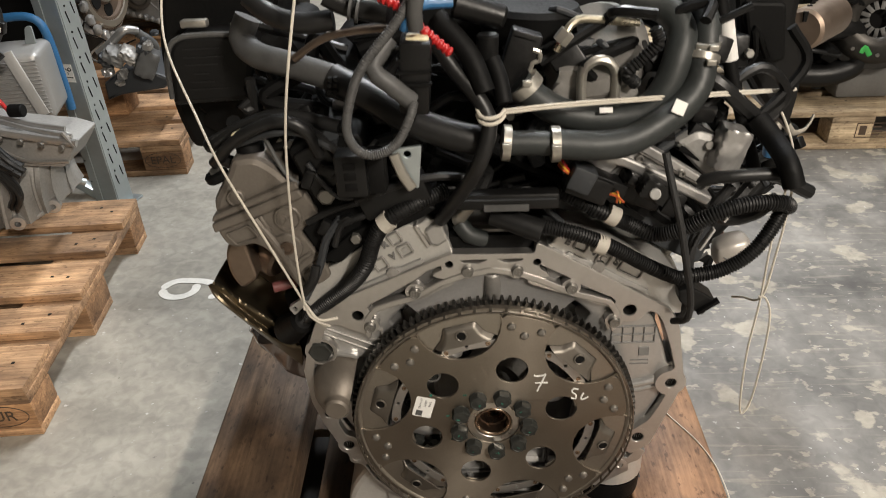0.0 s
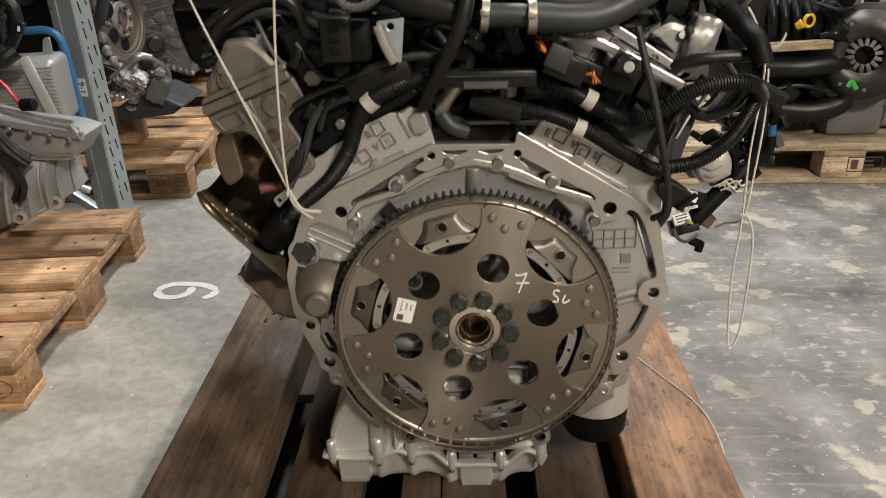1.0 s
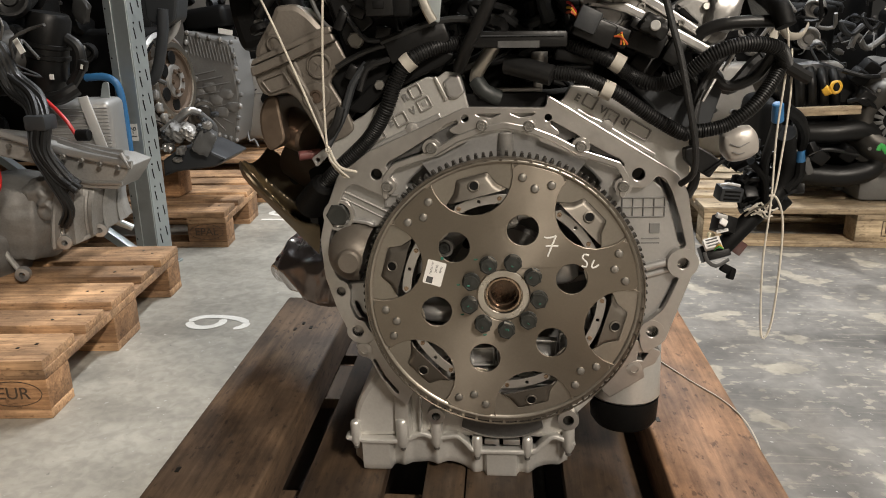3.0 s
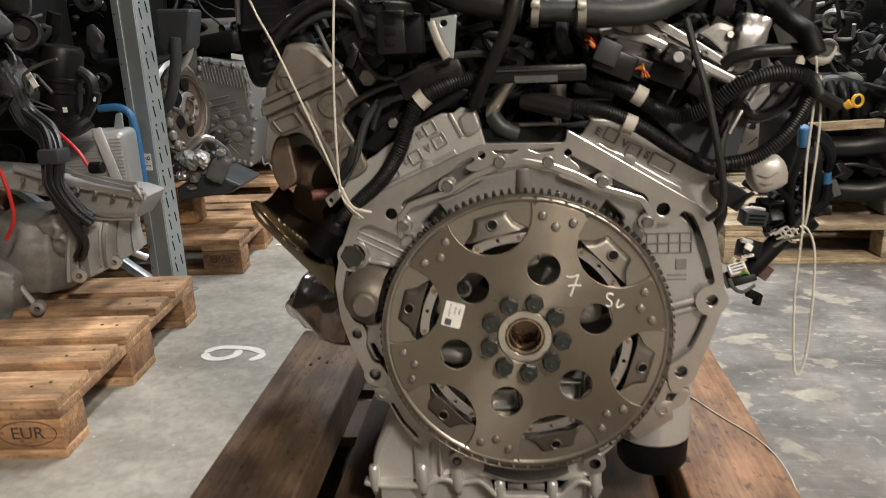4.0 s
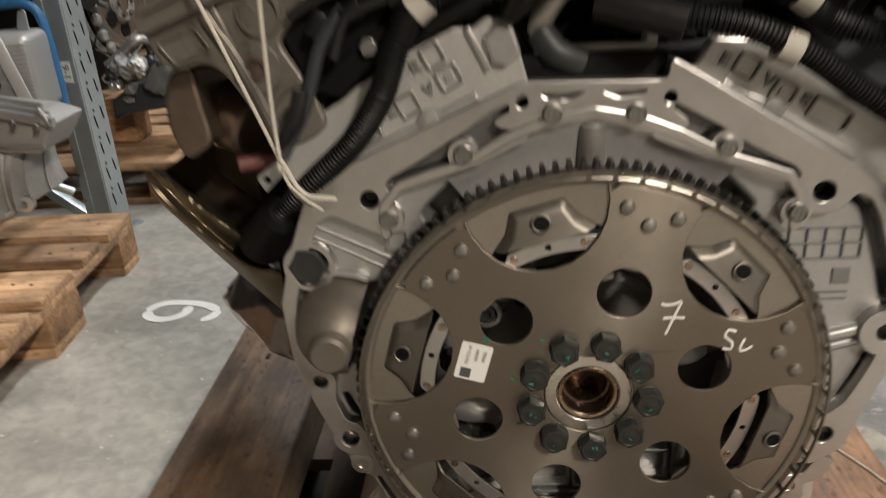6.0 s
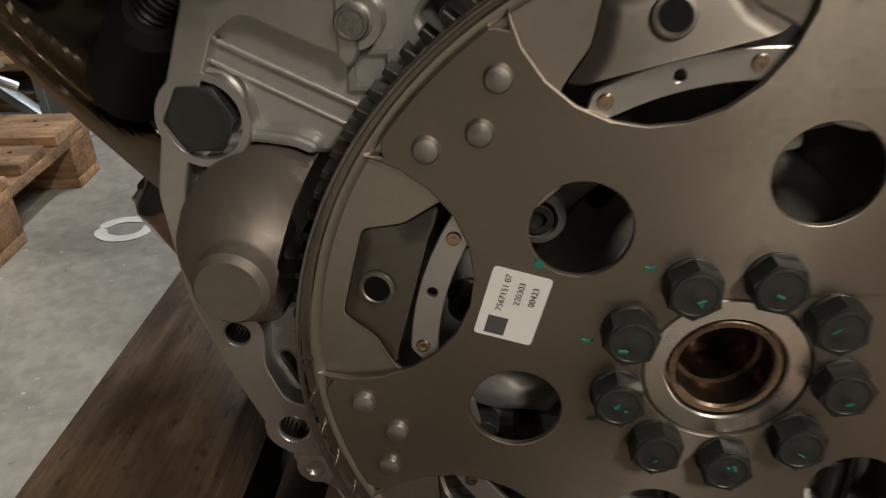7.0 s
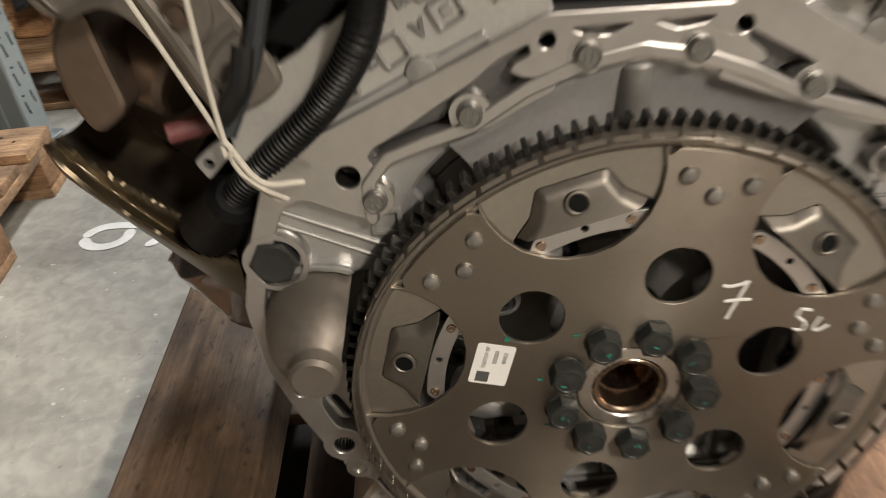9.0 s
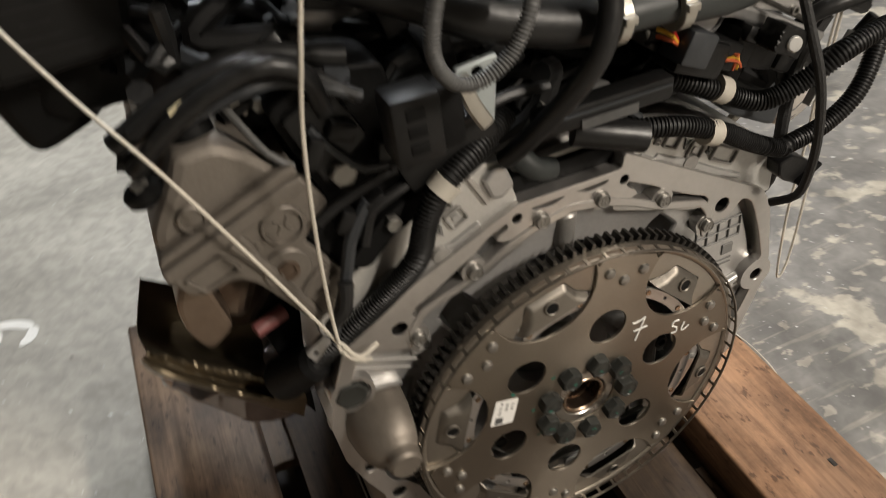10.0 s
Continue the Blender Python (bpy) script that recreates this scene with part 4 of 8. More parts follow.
    part("casting_crease", tubem(line, 0.0009, seg=6, step=0.003), cast_old, nose)
part("dome_lip", flat_mesh("dome_lip", [ribbon([(-0.246, 0.068), (-0.236, 0.081), (-0.219, 0.0915), (-0.2, 0.095), (-0.183, 0.0925), (-0.175, 0.089)], 0.006)], 0.033, 0.045, 0.002, cast), None, block, "raised arc round the starter housing")
# casting date grid and bar lines
for k in range(5):
    part("grid_bar", boxm((0.0016, 0.003, 0.026), pose(0.156 + k * 0.0137, 0.0405, 0.108), 0.0005, 1), cast_old, block)
for k in range(3):
    part("grid_bar", boxm((0.057, 0.003, 0.0016), pose(0.183, 0.0402, 0.0955 + k * 0.0127), 0.0005, 1), cast_old, block)
part("data_plate", boxm((0.0135, 0.002, 0.0135), pose(0.199, 0.0405, 0.08), 0.0004, 1), cast_old, block)
for dz in (0.066, 0.06):
    part("print_bar", boxm((0.024, 0.001, 0.002), pose(0.194, 0.0408, dz)), cast_old, block)
part("grid_frame", flat_mesh("grid_frame", [[(-0.158, 0.112), (-0.138, 0.112), (-0.138, 0.13), (-0.158, 0.13)], [(-0.155, 0.115), (-0.141, 0.115), (-0.141, 0.127), (-0.155, 0.127)]], 0.038, 0.043, 0.0005, cast_dark), None, block)

# lower rear: curved web down to the sump
def web(pts, holes=()):
    """A thin irregular web of the flange between the ring and its outer edge."""
    part("lower_flange", flat_mesh("lower_flange", [rounded(pts, 0.003)] + list(holes), 0.034, 0.052, 0.0012, machined), None, block, "machined lower flange web")


arc = lambda r, a, b: [pol(r, radians(a + (b - a) * k / 8)) for k in range(9)]
lw = [(p[0], p[2]) for p in ((-0.208, 0.034, -0.084), (-0.202, 0.034, -0.097), (-0.187, 0.034, -0.107), (-0.177, 0.034, -0.132), (-0.16, 0.034, -0.159), (-0.138, 0.034, -0.177))]
web(lw + arc(0.174, 227, 200), [ribbon([(p[0], p[2]) for p in ((-0.182, 0.034, -0.107), (-0.17, 0.034, -0.132), (-0.151, 0.034, -0.156))], 0.004)])
rw = [(p[0], p[2]) for p in ((0.201, 0.034, -0.084), (0.215, 0.034, -0.092), (0.207, 0.034, -0.11), (0.192, 0.034, -0.117), (0.194, 0.034, -0.13), (0.168, 0.034, -0.147), (0.147, 0.034, -0.161))]
web((arc(0.174, -22, -48) + rw[::-1])[::-1], [[(p[0], p[2]) for p in ((0.184, 0.034, -0.094), (0.197, 0.034, -0.094), (0.19, 0.034, -0.105), (0.182, 0.034, -0.104))][::-1]])
for p, r in (((-0.195, 0.033, -0.091), 0.0055), ((0.179, 0.033, -0.117), 0.0055), ((-0.098, 0.04, -0.196), 0.0065), ((0.091, 0.04, -0.2), 0.008)):
    part("boss", lathe(bmesh.new(), [(r * 2, 0.012), (r * 1.9, 0.0), (r, -0.0005), (r * 0.97, 0.012), (0, 0.012)], pose(p[0], p[1], p[2], -90), 22), machined, block)
    # dark cup, coloured for the shade down the hole
    part("bolt_hole", lathe(bmesh.new(), [(r * 0.96, 0.002), (r * 0.9, 0.011), (0, 0.011)], pose(p[0], p[1], p[2], -90), 18), gear_steel, block)

# block body, V-banks and sump behind
body = [(-0.19, -0.12), (-0.215, 0.0), (-0.22, 0.12), (-0.17, 0.19), (-0.05, 0.25), (0.06, 0.25), (0.18, 0.185), (0.225, 0.12), (0.225, 0.0), (0.19, -0.12)]
part("crankcase", flat_mesh("crankcase", [rounded(body, 0.02)], 0.09, 0.55, 0.006, cast_dark), None, engine, "dull cast crankcase")
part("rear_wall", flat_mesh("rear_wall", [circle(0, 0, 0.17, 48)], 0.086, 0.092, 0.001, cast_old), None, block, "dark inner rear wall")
part("seal_carrier", lathe(bmesh.new(), [(0.042, 0.0), (0.075, 0.0), (0.08, 0.006), (0.08, 0.02), (0.042, 0.02)], pose(0, 0.07, 0, -90), 40, True), cast_dark, block, "round crank seal carrier")
def core(bm, material, label=""):
    return part("core_shape", bm, material, block, label)


def frame_pair(x, z, w, h, turn, y, material):
    o = rounded([(-w, -h), (w, -h), (w, h), (-w, h)], 0.003)
    i = rounded([(-w + 0.003, -h + 0.003), (w - 0.003, -h + 0.003), (w - 0.003, h - 0.003), (-w + 0.003, h - 0.003)], 0.002)
    part("core_frame", flat_mesh("core_frame", [o, i], 0, 0.012, 0.0008, material), None, block, "cast rib frame", pose(x, y, z, 0, turn, 0))
    part("core_pad", boxm((w * 2, 0.004, h * 2), pose(x, y + 0.012, z, 0, turn, 0), 0.001), material, block)


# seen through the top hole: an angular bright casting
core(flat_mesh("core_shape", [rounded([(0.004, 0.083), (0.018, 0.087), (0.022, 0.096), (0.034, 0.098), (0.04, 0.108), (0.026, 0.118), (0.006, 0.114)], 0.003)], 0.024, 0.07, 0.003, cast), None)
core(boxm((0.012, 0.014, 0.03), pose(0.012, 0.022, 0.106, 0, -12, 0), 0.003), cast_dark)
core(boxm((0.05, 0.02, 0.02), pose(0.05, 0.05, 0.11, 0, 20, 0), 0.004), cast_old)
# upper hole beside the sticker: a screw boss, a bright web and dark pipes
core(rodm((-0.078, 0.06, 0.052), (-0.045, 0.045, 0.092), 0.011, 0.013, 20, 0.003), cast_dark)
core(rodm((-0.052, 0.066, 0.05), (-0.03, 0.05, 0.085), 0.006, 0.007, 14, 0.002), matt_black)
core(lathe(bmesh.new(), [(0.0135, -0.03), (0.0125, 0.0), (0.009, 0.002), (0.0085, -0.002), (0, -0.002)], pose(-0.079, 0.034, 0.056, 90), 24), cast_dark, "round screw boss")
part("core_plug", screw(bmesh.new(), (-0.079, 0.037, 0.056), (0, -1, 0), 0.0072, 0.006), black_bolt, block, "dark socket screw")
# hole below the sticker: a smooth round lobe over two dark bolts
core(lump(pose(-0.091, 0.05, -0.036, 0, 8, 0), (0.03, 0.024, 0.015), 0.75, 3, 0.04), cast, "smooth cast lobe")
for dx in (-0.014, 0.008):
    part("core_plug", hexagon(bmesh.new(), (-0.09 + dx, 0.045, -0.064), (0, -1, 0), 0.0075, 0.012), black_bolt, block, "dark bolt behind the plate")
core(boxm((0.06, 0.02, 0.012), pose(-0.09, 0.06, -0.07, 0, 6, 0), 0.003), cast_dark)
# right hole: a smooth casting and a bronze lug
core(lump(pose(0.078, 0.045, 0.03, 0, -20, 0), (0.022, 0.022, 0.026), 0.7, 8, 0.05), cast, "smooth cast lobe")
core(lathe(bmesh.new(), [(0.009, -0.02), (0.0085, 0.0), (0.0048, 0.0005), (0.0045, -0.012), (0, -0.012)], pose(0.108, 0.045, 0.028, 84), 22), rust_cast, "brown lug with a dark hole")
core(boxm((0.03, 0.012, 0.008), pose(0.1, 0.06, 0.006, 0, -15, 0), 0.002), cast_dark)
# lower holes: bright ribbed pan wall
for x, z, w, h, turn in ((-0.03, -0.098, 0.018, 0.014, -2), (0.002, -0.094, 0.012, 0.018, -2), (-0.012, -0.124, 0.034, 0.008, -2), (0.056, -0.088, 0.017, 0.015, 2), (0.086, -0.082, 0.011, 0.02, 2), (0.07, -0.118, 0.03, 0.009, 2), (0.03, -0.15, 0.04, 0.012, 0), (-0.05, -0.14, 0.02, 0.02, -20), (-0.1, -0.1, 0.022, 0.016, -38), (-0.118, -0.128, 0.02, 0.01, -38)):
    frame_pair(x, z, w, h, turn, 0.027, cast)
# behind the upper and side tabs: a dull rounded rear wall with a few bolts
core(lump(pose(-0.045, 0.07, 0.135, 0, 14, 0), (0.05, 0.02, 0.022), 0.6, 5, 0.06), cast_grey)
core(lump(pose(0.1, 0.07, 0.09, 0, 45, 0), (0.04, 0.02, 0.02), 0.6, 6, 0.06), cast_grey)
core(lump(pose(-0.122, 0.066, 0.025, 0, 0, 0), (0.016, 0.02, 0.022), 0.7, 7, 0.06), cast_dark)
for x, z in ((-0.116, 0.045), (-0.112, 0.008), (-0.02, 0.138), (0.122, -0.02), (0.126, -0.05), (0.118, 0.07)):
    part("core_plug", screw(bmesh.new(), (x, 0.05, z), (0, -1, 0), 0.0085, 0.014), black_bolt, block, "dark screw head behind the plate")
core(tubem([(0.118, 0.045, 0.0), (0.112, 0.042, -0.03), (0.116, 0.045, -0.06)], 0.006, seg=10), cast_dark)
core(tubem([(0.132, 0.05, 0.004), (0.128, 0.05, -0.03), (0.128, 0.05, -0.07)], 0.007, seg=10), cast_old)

sump = part("oil_pan", flat_mesh("oil_pan", [rounded([(-0.224, -0.238), (-0.222, -0.2), (-0.214, -0.178), (-0.2, -0.155), (-0.18, -0.128), (0.16, -0.13), (0.125, -0.18), (0.1, -0.205), (0.098, -0.238)], 0.012)], 0.056, 0.5, 0.009, sump_cast), None, engine,
            "silver cast oil pan with bolted rim")
RIM_LINE = [(-0.231, -0.235), (-0.2, -0.24), (-0.16, -0.24), (-0.1423, -0.237), (-0.1264, -0.2295), (-0.1166, -0.228), (-0.0994, -0.2345), (-0.0838, -0.232), (-0.0683, -0.231), (-0.0551, -0.242), (-0.0418, -0.2538), (0.0007, -0.2547), (0.0411, -0.2542), (0.0544, -0.2432), (0.0676, -0.231), (0.0771, -0.231), (0.1, -0.2406)]
BASE_LINE = [(-0.228, -0.285), (-0.211, -0.2935), (-0.168, -0.2935), (-0.154, -0.2873), (-0.114, -0.2846), (-0.0743, -0.2873), (-0.0508, -0.2985), (-0.0272, -0.305), (0.0182, -0.305), (0.0397, -0.2986), (0.0631, -0.2893), (0.094, -0.288)]
SUMP_BOLTS = ((-0.2185, -0.208, -0.248, 0.0078), (-0.149, -0.2035, -0.2504, 0.0096), (-0.099, -0.199, -0.249, 0.0092), (-0.0398, -0.23, -0.2638, 0.0078), (0.0334, -0.231, -0.2632, 0.0078), (0.0925, -0.208, -0.255, 0.0088))


def height_at(line, x):
    """The height of an outline of straight pieces above x."""
    for (xa, za), (xb, zb) in zip(line, line[1:]):
        if xa <= x <= xb:
            return za + (zb - za) * (x - xa) / (xb - xa)
    return line[0][1] if x < line[0][0] else line[-1][1]


def sump_bowl():
    """The pan's lower half: a wall with two flat pads and soft flutes under the bolts, on an uneven bottom."""
    bm = bmesh.new()
    ease = lambda v: (lambda c: c * c * (3 - 2 * c))(max(0.0, min(1.0, v)))
    grid = []
    for k in range(161):
        x = -0.226 + 0.32 * k / 160
        pad = max(ease((w + 0.0035 - abs(x - c)) / 0.004) for c, w in ((-0.1895, 0.021), (-0.0045, 0.0225)))
        flute = sum(math.exp(-((x - c) / 0.0085) ** 2) for c in (-0.149, -0.099, -0.045, 0.036))
        swell = 0.003 * math.sin((x + 0.1) * 52)
        end = ease(min(x + 0.226, 0.094 - x) / 0.016)
        y = 0.062 - 0.012 * pad - 0.008 * flute * (1 - pad) + swell * (1 - pad) + 0.014 * (1 - end)
        zt = sum(height_at(RIM_LINE, x + d) for d in (-0.006, 0, 0.006)) / 3 + 0.002
        zb = sum(height_at(BASE_LINE, x + d) for d in (-0.008, -0.003, 0.003, 0.008)) / 4
        grid.append([bm.verts.new(p) for p in ((x, y - 0.004, zt), (x, y - 0.001, zt - 0.01), (x, y + 0.002, zb + 0.014), (x, y + 0.0035, zb + 0.006), (x, y + 0.007, zb + 0.0015), (x, y + 0.013, zb), (x, 0.42, zb), (x, 0.42, -0.23))])
    for p, q in zip(grid, grid[1:]):
        for j in range(7):
            bm.faces.new((p[j], q[j], q[j + 1], p[j + 1]))
    bm.faces.new(grid[0])
    bm.faces.new(grid[-1])
    bmesh.ops.recalc_face_normals(bm, faces=bm.faces)
    for f in bm.faces:
        f.smooth = len(f.verts) == 4
    return bm


part("sump_bowl", sump_bowl(), sump_cast, sump, "lower half of the oil pan with flat pads")
part("sump_rim", flat_mesh("sump_rim", [ribbon([p.to_2d() for p in spline([(x, z, 0) for x, z in RIM_LINE], 0.004)], 0.0075)], 0.0445, 0.064, 0.0024, sump_cast), None, sump, "wavy bolted rim of the oil pan")
for x, zt, zb, r in SUMP_BOLTS:
    h = zt - zb
    part("bolt_boss", lathe(bmesh.new(), [(0, 0), (r * 0.55, 0), (r * 0.62, 0.002), (r, 0.0075), (r, h - r * 0.75), (r * 0.92, h - r * 0.38), (r * 0.7, h - r * 0.12), (r * 0.38, h - 0.0003), (0, h)], pose(x, 0.0505, zb), 24), sump_cast, sump)
    part("sump_screw", screw(bmesh.new(), (x, 0.0505, zb), (0, 0, -1), 0.0042, 0.005), zinc_bolt, sump)
part("wall_rib", boxm((0.023, 0.016, 0.085), pose(-0.147, 0.054, -0.192, 0, 0, -14), 0.003), sump_cast, sump, "bright upright rib of the pan wall")
part("wall_rib", boxm((0.004, 0.012, 0.06), pose(-0.122, 0.052, -0.2, 0, 0, 0), 0.0015), sump_cast, sump)
crescent = [(-0.062, -0.2165), (-0.0335, -0.2275), (0.0009, -0.231), (0.0313, -0.2265), (0.056, -0.2155)]
part("arc_plate", flat_mesh("arc_plate", [rounded(crescent + [(0.052, -0.195), (-0.058, -0.195)], 0.004)], 0.047, 0.062, 0.001, cast_mid), None, sump, "dull curved plate below the sensor ring")
part("arc_edge", flat_mesh("arc_edge", [ribbon([p.to_2d() for p in spline([(x, z, 0) for x, z in crescent], 0.004)], 0.0022)], 0.0445, 0.05, 0.0006, machined), None, sump, "bright lower edge of the curved plate")
for x, w in ((-0.018, 0.022), (0.0105, 0.025)):
    part("web_pad", boxm((w, 0.006, 0.0085), pose(x, 0.052, -0.2405), 0.0015), machined, sump)
filt = part("oil_filter_housing", rodm((0.178, 0.105, -0.185), (0.178, 0.105, -0.098), 0.0515, 0.0505, 36, 0.004), cast_pan, engine, "round silver oil filter housing")
part("filter_cap", lathe(bmesh.new(), [(0.0, -0.052), (0.02, -0.052), (0.0225, -0.046), (0.042, -0.044), (0.0485, -0.034), (0.0505, 0.0), (0, 0.0)], pose(0.178, 0.105, -0.186), 36), matt_black, filt, "black plastic filter cap")
part("filter_nose", rodm((0.178, 0.105, -0.246), (0.178, 0.105, -0.232), 0.011, None, 6), matt_black, filt)

# ---------- pallets ----------


def eur_pallet(label, place, group, wood, blocks, length=1.2, depth=0.8, gap=0.0, h=0.144):
    """A four-way pallet: five deck boards along x, three cross boards, nine blocks, three skids. Its near right corner is the origin, y goes away."""
    p = thing("pallet", label, "pallet", group, place=place)
    rnd = random.Random(len(label) + int(length * 10) + len(group))
    bh = h - 0.066
    deck = {}
    widths, ys = (0.145, 0.1, 0.145, 0.1, 0.145), []
    free = (depth - sum(widths)) / 4
    y = 0
    for w in widths:
        ys.append(y + w / 2)
        y += w + free
    for w, y in zip(widths, ys):
        if w not in deck:
            deck[w] = mesh_of(boxm((length, w, 0.022), None, 0.0025), "deck_board", wood)
        part("deck_board", deck[w], None, p, "", pose(-length / 2 + rnd.uniform(-0.004, 0.004), y, h - 0.011, 0, 0, rnd.uniform(-0.3, 0.3)))
        for x in (-0.05, -0.09, -length / 2, -length + 0.07):
            nail = boxm((0.007, 0.007, 0.001), pose(x + rnd.uniform(-0.01, 0.01), y + rnd.uniform(-0.03, 0.03), h + 0.0003))
            part("nail", nail, gear_steel, p)
    cross = mesh_of(boxm((0.145, depth, 0.022), None, 0.0025), "cross_board", wood)
    skid = {w: mesh_of(boxm((length, w, 0.022), None, 0.0025), "skid", wood) for w in (0.1, 0.145)}
    blk = {w: mesh_of(boxm((0.145, w, bh), None, 0.004), "block", blocks) for w in (0.1, 0.145)}
    for x in (-0.0725, -length / 2, -length + 0.0725):
        part("cross_board", cross, None, p, "", pose(x, depth / 2, h - 0.033))
        for y, w in ((0.05, 0.1), (depth / 2, 0.145), (depth - 0.05, 0.1)):
            part("block", blk[w], None, p, "", pose(x, y, 0.022 + bh / 2, 0, 0, rnd.choice((0, 180))))
    for y, w in ((0.05, 0.1), (depth / 2, 0.145), (depth - 0.05, 0.1)):
        part("skid", skid[w], None, p, "", pose(-length / 2, y, 0.011))
    return p


def brand_mark(p, x, text, z=0.06):
    """A burnt-in mark on a block's front: an oval with letters."""
    m = part("burnt_mark", text_mesh(text, 0.04, 0.0003, rust_cast), None, p, "burnt-in letters in an oval", pose(x, -0.0012, z))
    part("oval", tubem([(0.062 * math.cos(a * math.pi / 8), 0, 0.029 * math.sin(a * math.pi / 8)) for a in range(17)], 0.0009, seg=6), rust_cast, m)


yaw = 4.1
pal_a = eur_pallet("worn orange-brown wooden transport pallet carrying a silver gearbox", pose(-0.958, 0.432, 0, 0, 0, yaw), "pallets along the aisle", pallet_wood, block_wood, depth=0.82, h=0.136)
brand_mark(pal_a, -0.075, "EUR")
pal_b = eur_pallet("worn brown wooden pallet carrying a dark engine", pose(-1.016, 1.672, 0, 0, 0, yaw), "pallets along the aisle", pallet_wood, block_wood, h=0.136)
brand_mark(pal_b, -0.075, "EPAL")
pal_c = eur_pallet("brown wooden pallet at the far end of the row", pose(-1.10, 2.75, 0, 0, 0, yaw), "pallets along the aisle", pallet_wood, block_wood, h=0.136)
pal_d = eur_pallet("brown wooden pallet beside the aisle behind the camera", pose(-0.93, -0.55, 0, 0, 0, yaw), "pallets along the aisle", pallet_wood, block_wood, h=0.136)
pal_r = eur_pallet("pale new wooden pallet under a black engine", pose(1.93, 1.715, 0, 0, 0, -1.5), "pale pallets", pale_wood, pale_wood, h=0.144)

# engine pallet: two wide outer planks, narrower planks between, on bearers
ep = thing("pallet", "heavy brown plank pallet under the engine, inner planks toned dark for shade", "pallet")
PT = 0.162
# inner planks take the wood colour that is darkened for shade
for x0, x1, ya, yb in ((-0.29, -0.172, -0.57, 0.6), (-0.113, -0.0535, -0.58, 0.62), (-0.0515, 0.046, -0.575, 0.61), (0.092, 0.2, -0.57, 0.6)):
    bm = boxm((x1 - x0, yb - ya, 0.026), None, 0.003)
    part("plank", bm, shaded_plank, ep, "", pose((x0 + x1) / 2, (ya + yb) / 2, PT - 0.013))
# the left plank's shade is in its darker wood; the right one is orange
for x0, x1, ya, yb in ((-0.478, -0.326, -0.57, 0.62), (0.222, 0.372, -0.58, 0.62)):
    part("outer_plank", boxm((x1 - x0, yb - ya, 0.078), None, 0.006, 3), orange_plank if x0 > 0 else plank_wood, ep, "thick orange-brown outer plank" if x0 > 0 else "thick dirty brown outer plank toned down for shade", pose((x0 + x1) / 2, (ya + yb) / 2, 0.215 - 0.039))
part("cross_board", boxm((0.84, 0.14, 0.022), None, 0.003), shaded_plank, ep, "", pose(-0.055, 0.375, PT - 0.038))
for y in (-0.5, -0.045, 0.56):
    part("cross_board", boxm((0.84, 0.14, 0.022), None, 0.003), plank_wood, ep, "", pose(-0.055, y, PT - 0.038))
    for x in (-0.4, -0.055, 0.29):
        part("block", boxm((0.12, 0.14, PT - 0.049 - 0.022), None, 0.003), block_wood, ep, "", pose(x, y, 0.022 + (PT - 0.071) / 2))
# skids added extra wide and near-black, standing in for shade between planks
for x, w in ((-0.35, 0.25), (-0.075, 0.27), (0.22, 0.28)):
    part("skid", boxm((w, 1.18, 0.022), None, 0.003), gap_shade_plank, ep, "", pose(x, 0.02, 0.011))
for x, y in ((-0.415, 0.44), (-0.405, 0.47), (-0.385, 0.45), (0.275, 0.36), (0.278, 0.31), (-0.45, -0.05), (0.33, -0.08), (0.24, 0.12)):
    part("nail", boxm((0.006, 0.012, 0.001), pose(x, y, 0.2154)), gear_steel, ep)

# painted bay numbers on the floor


def floor_number(text, x, y, size, turn):
    me = text_mesh(text, size, 0.0005, floor_paint, 0.001)
    ob = part("floor_number", me, None, None, "", pose(x, y, 0.0012, -90, 0, 0) @ Matrix.Identity(4))
    ob.matrix_basis = pose(x, y, 0.0012, 0, 0, turn) @ pose(0, 0, 0, -90)
    return tagged(ob, "white stencilled bay number painted on concrete", "floor marking", "floor numbers", "structure")


nine_ob = thing("floor_number", "white stencilled bay number painted on concrete", "floor marking", "floor numbers", "structure", pose(-0.79, 0.965, 0.0012, 0, 0, 90) @ pose(0, 0, 0, -90))
loop_arc = lambda a, b: [(0.04 * math.cos(radians(a + (b - a) * k / 10)), 0.036 + 0.046 * math.sin(radians(a + (b - a) * k / 10))) for k in range(11)]
for line in (loop_arc(102, 290), loop_arc(78, 0) + [(0.039, 0.01), (0.034, -0.025), (0.022, -0.055), (0.006, -0.075)], [(-0.008, -0.083), (-0.028, -0.079), (-0.041, -0.064)]):
    part("paint_stroke", flat_mesh("paint_stroke", [ribbon(line, 0.024)], -0.0004, 0.0004, 0.0, floor_paint), None, nine_ob)
floor_number("10", -0.925, 2.12, 0.225, 90)

# rack upright
post = thing("rack_upright", "galvanised steel rack upright with rows of slots", "rack", place=pose(-1.2, 1.47, 0, 0, 0, -14))
pw, pd = 0.085, 0.07
part("front_face", boxm((pw, 0.004, 2.9), pose(0, -pd / 2, 1.45), 0.001, 1), galv, post)
part("lip", boxm((0.024, 0.004, 2.9), pose(-pw / 2 + 0.02, -pd / 2 - 0.004, 1.45), 0.001, 1), galv, post)
part("side_face", boxm((0.004, pd, 2.9), pose(pw / 2, 0.002, 1.45), 0.001, 1), galv, post)
part("side_face", boxm((0.004, pd, 2.9), pose(-pw / 2, 0.002, 1.45), 0.001, 1), galv, post)
bm = bmesh.new()
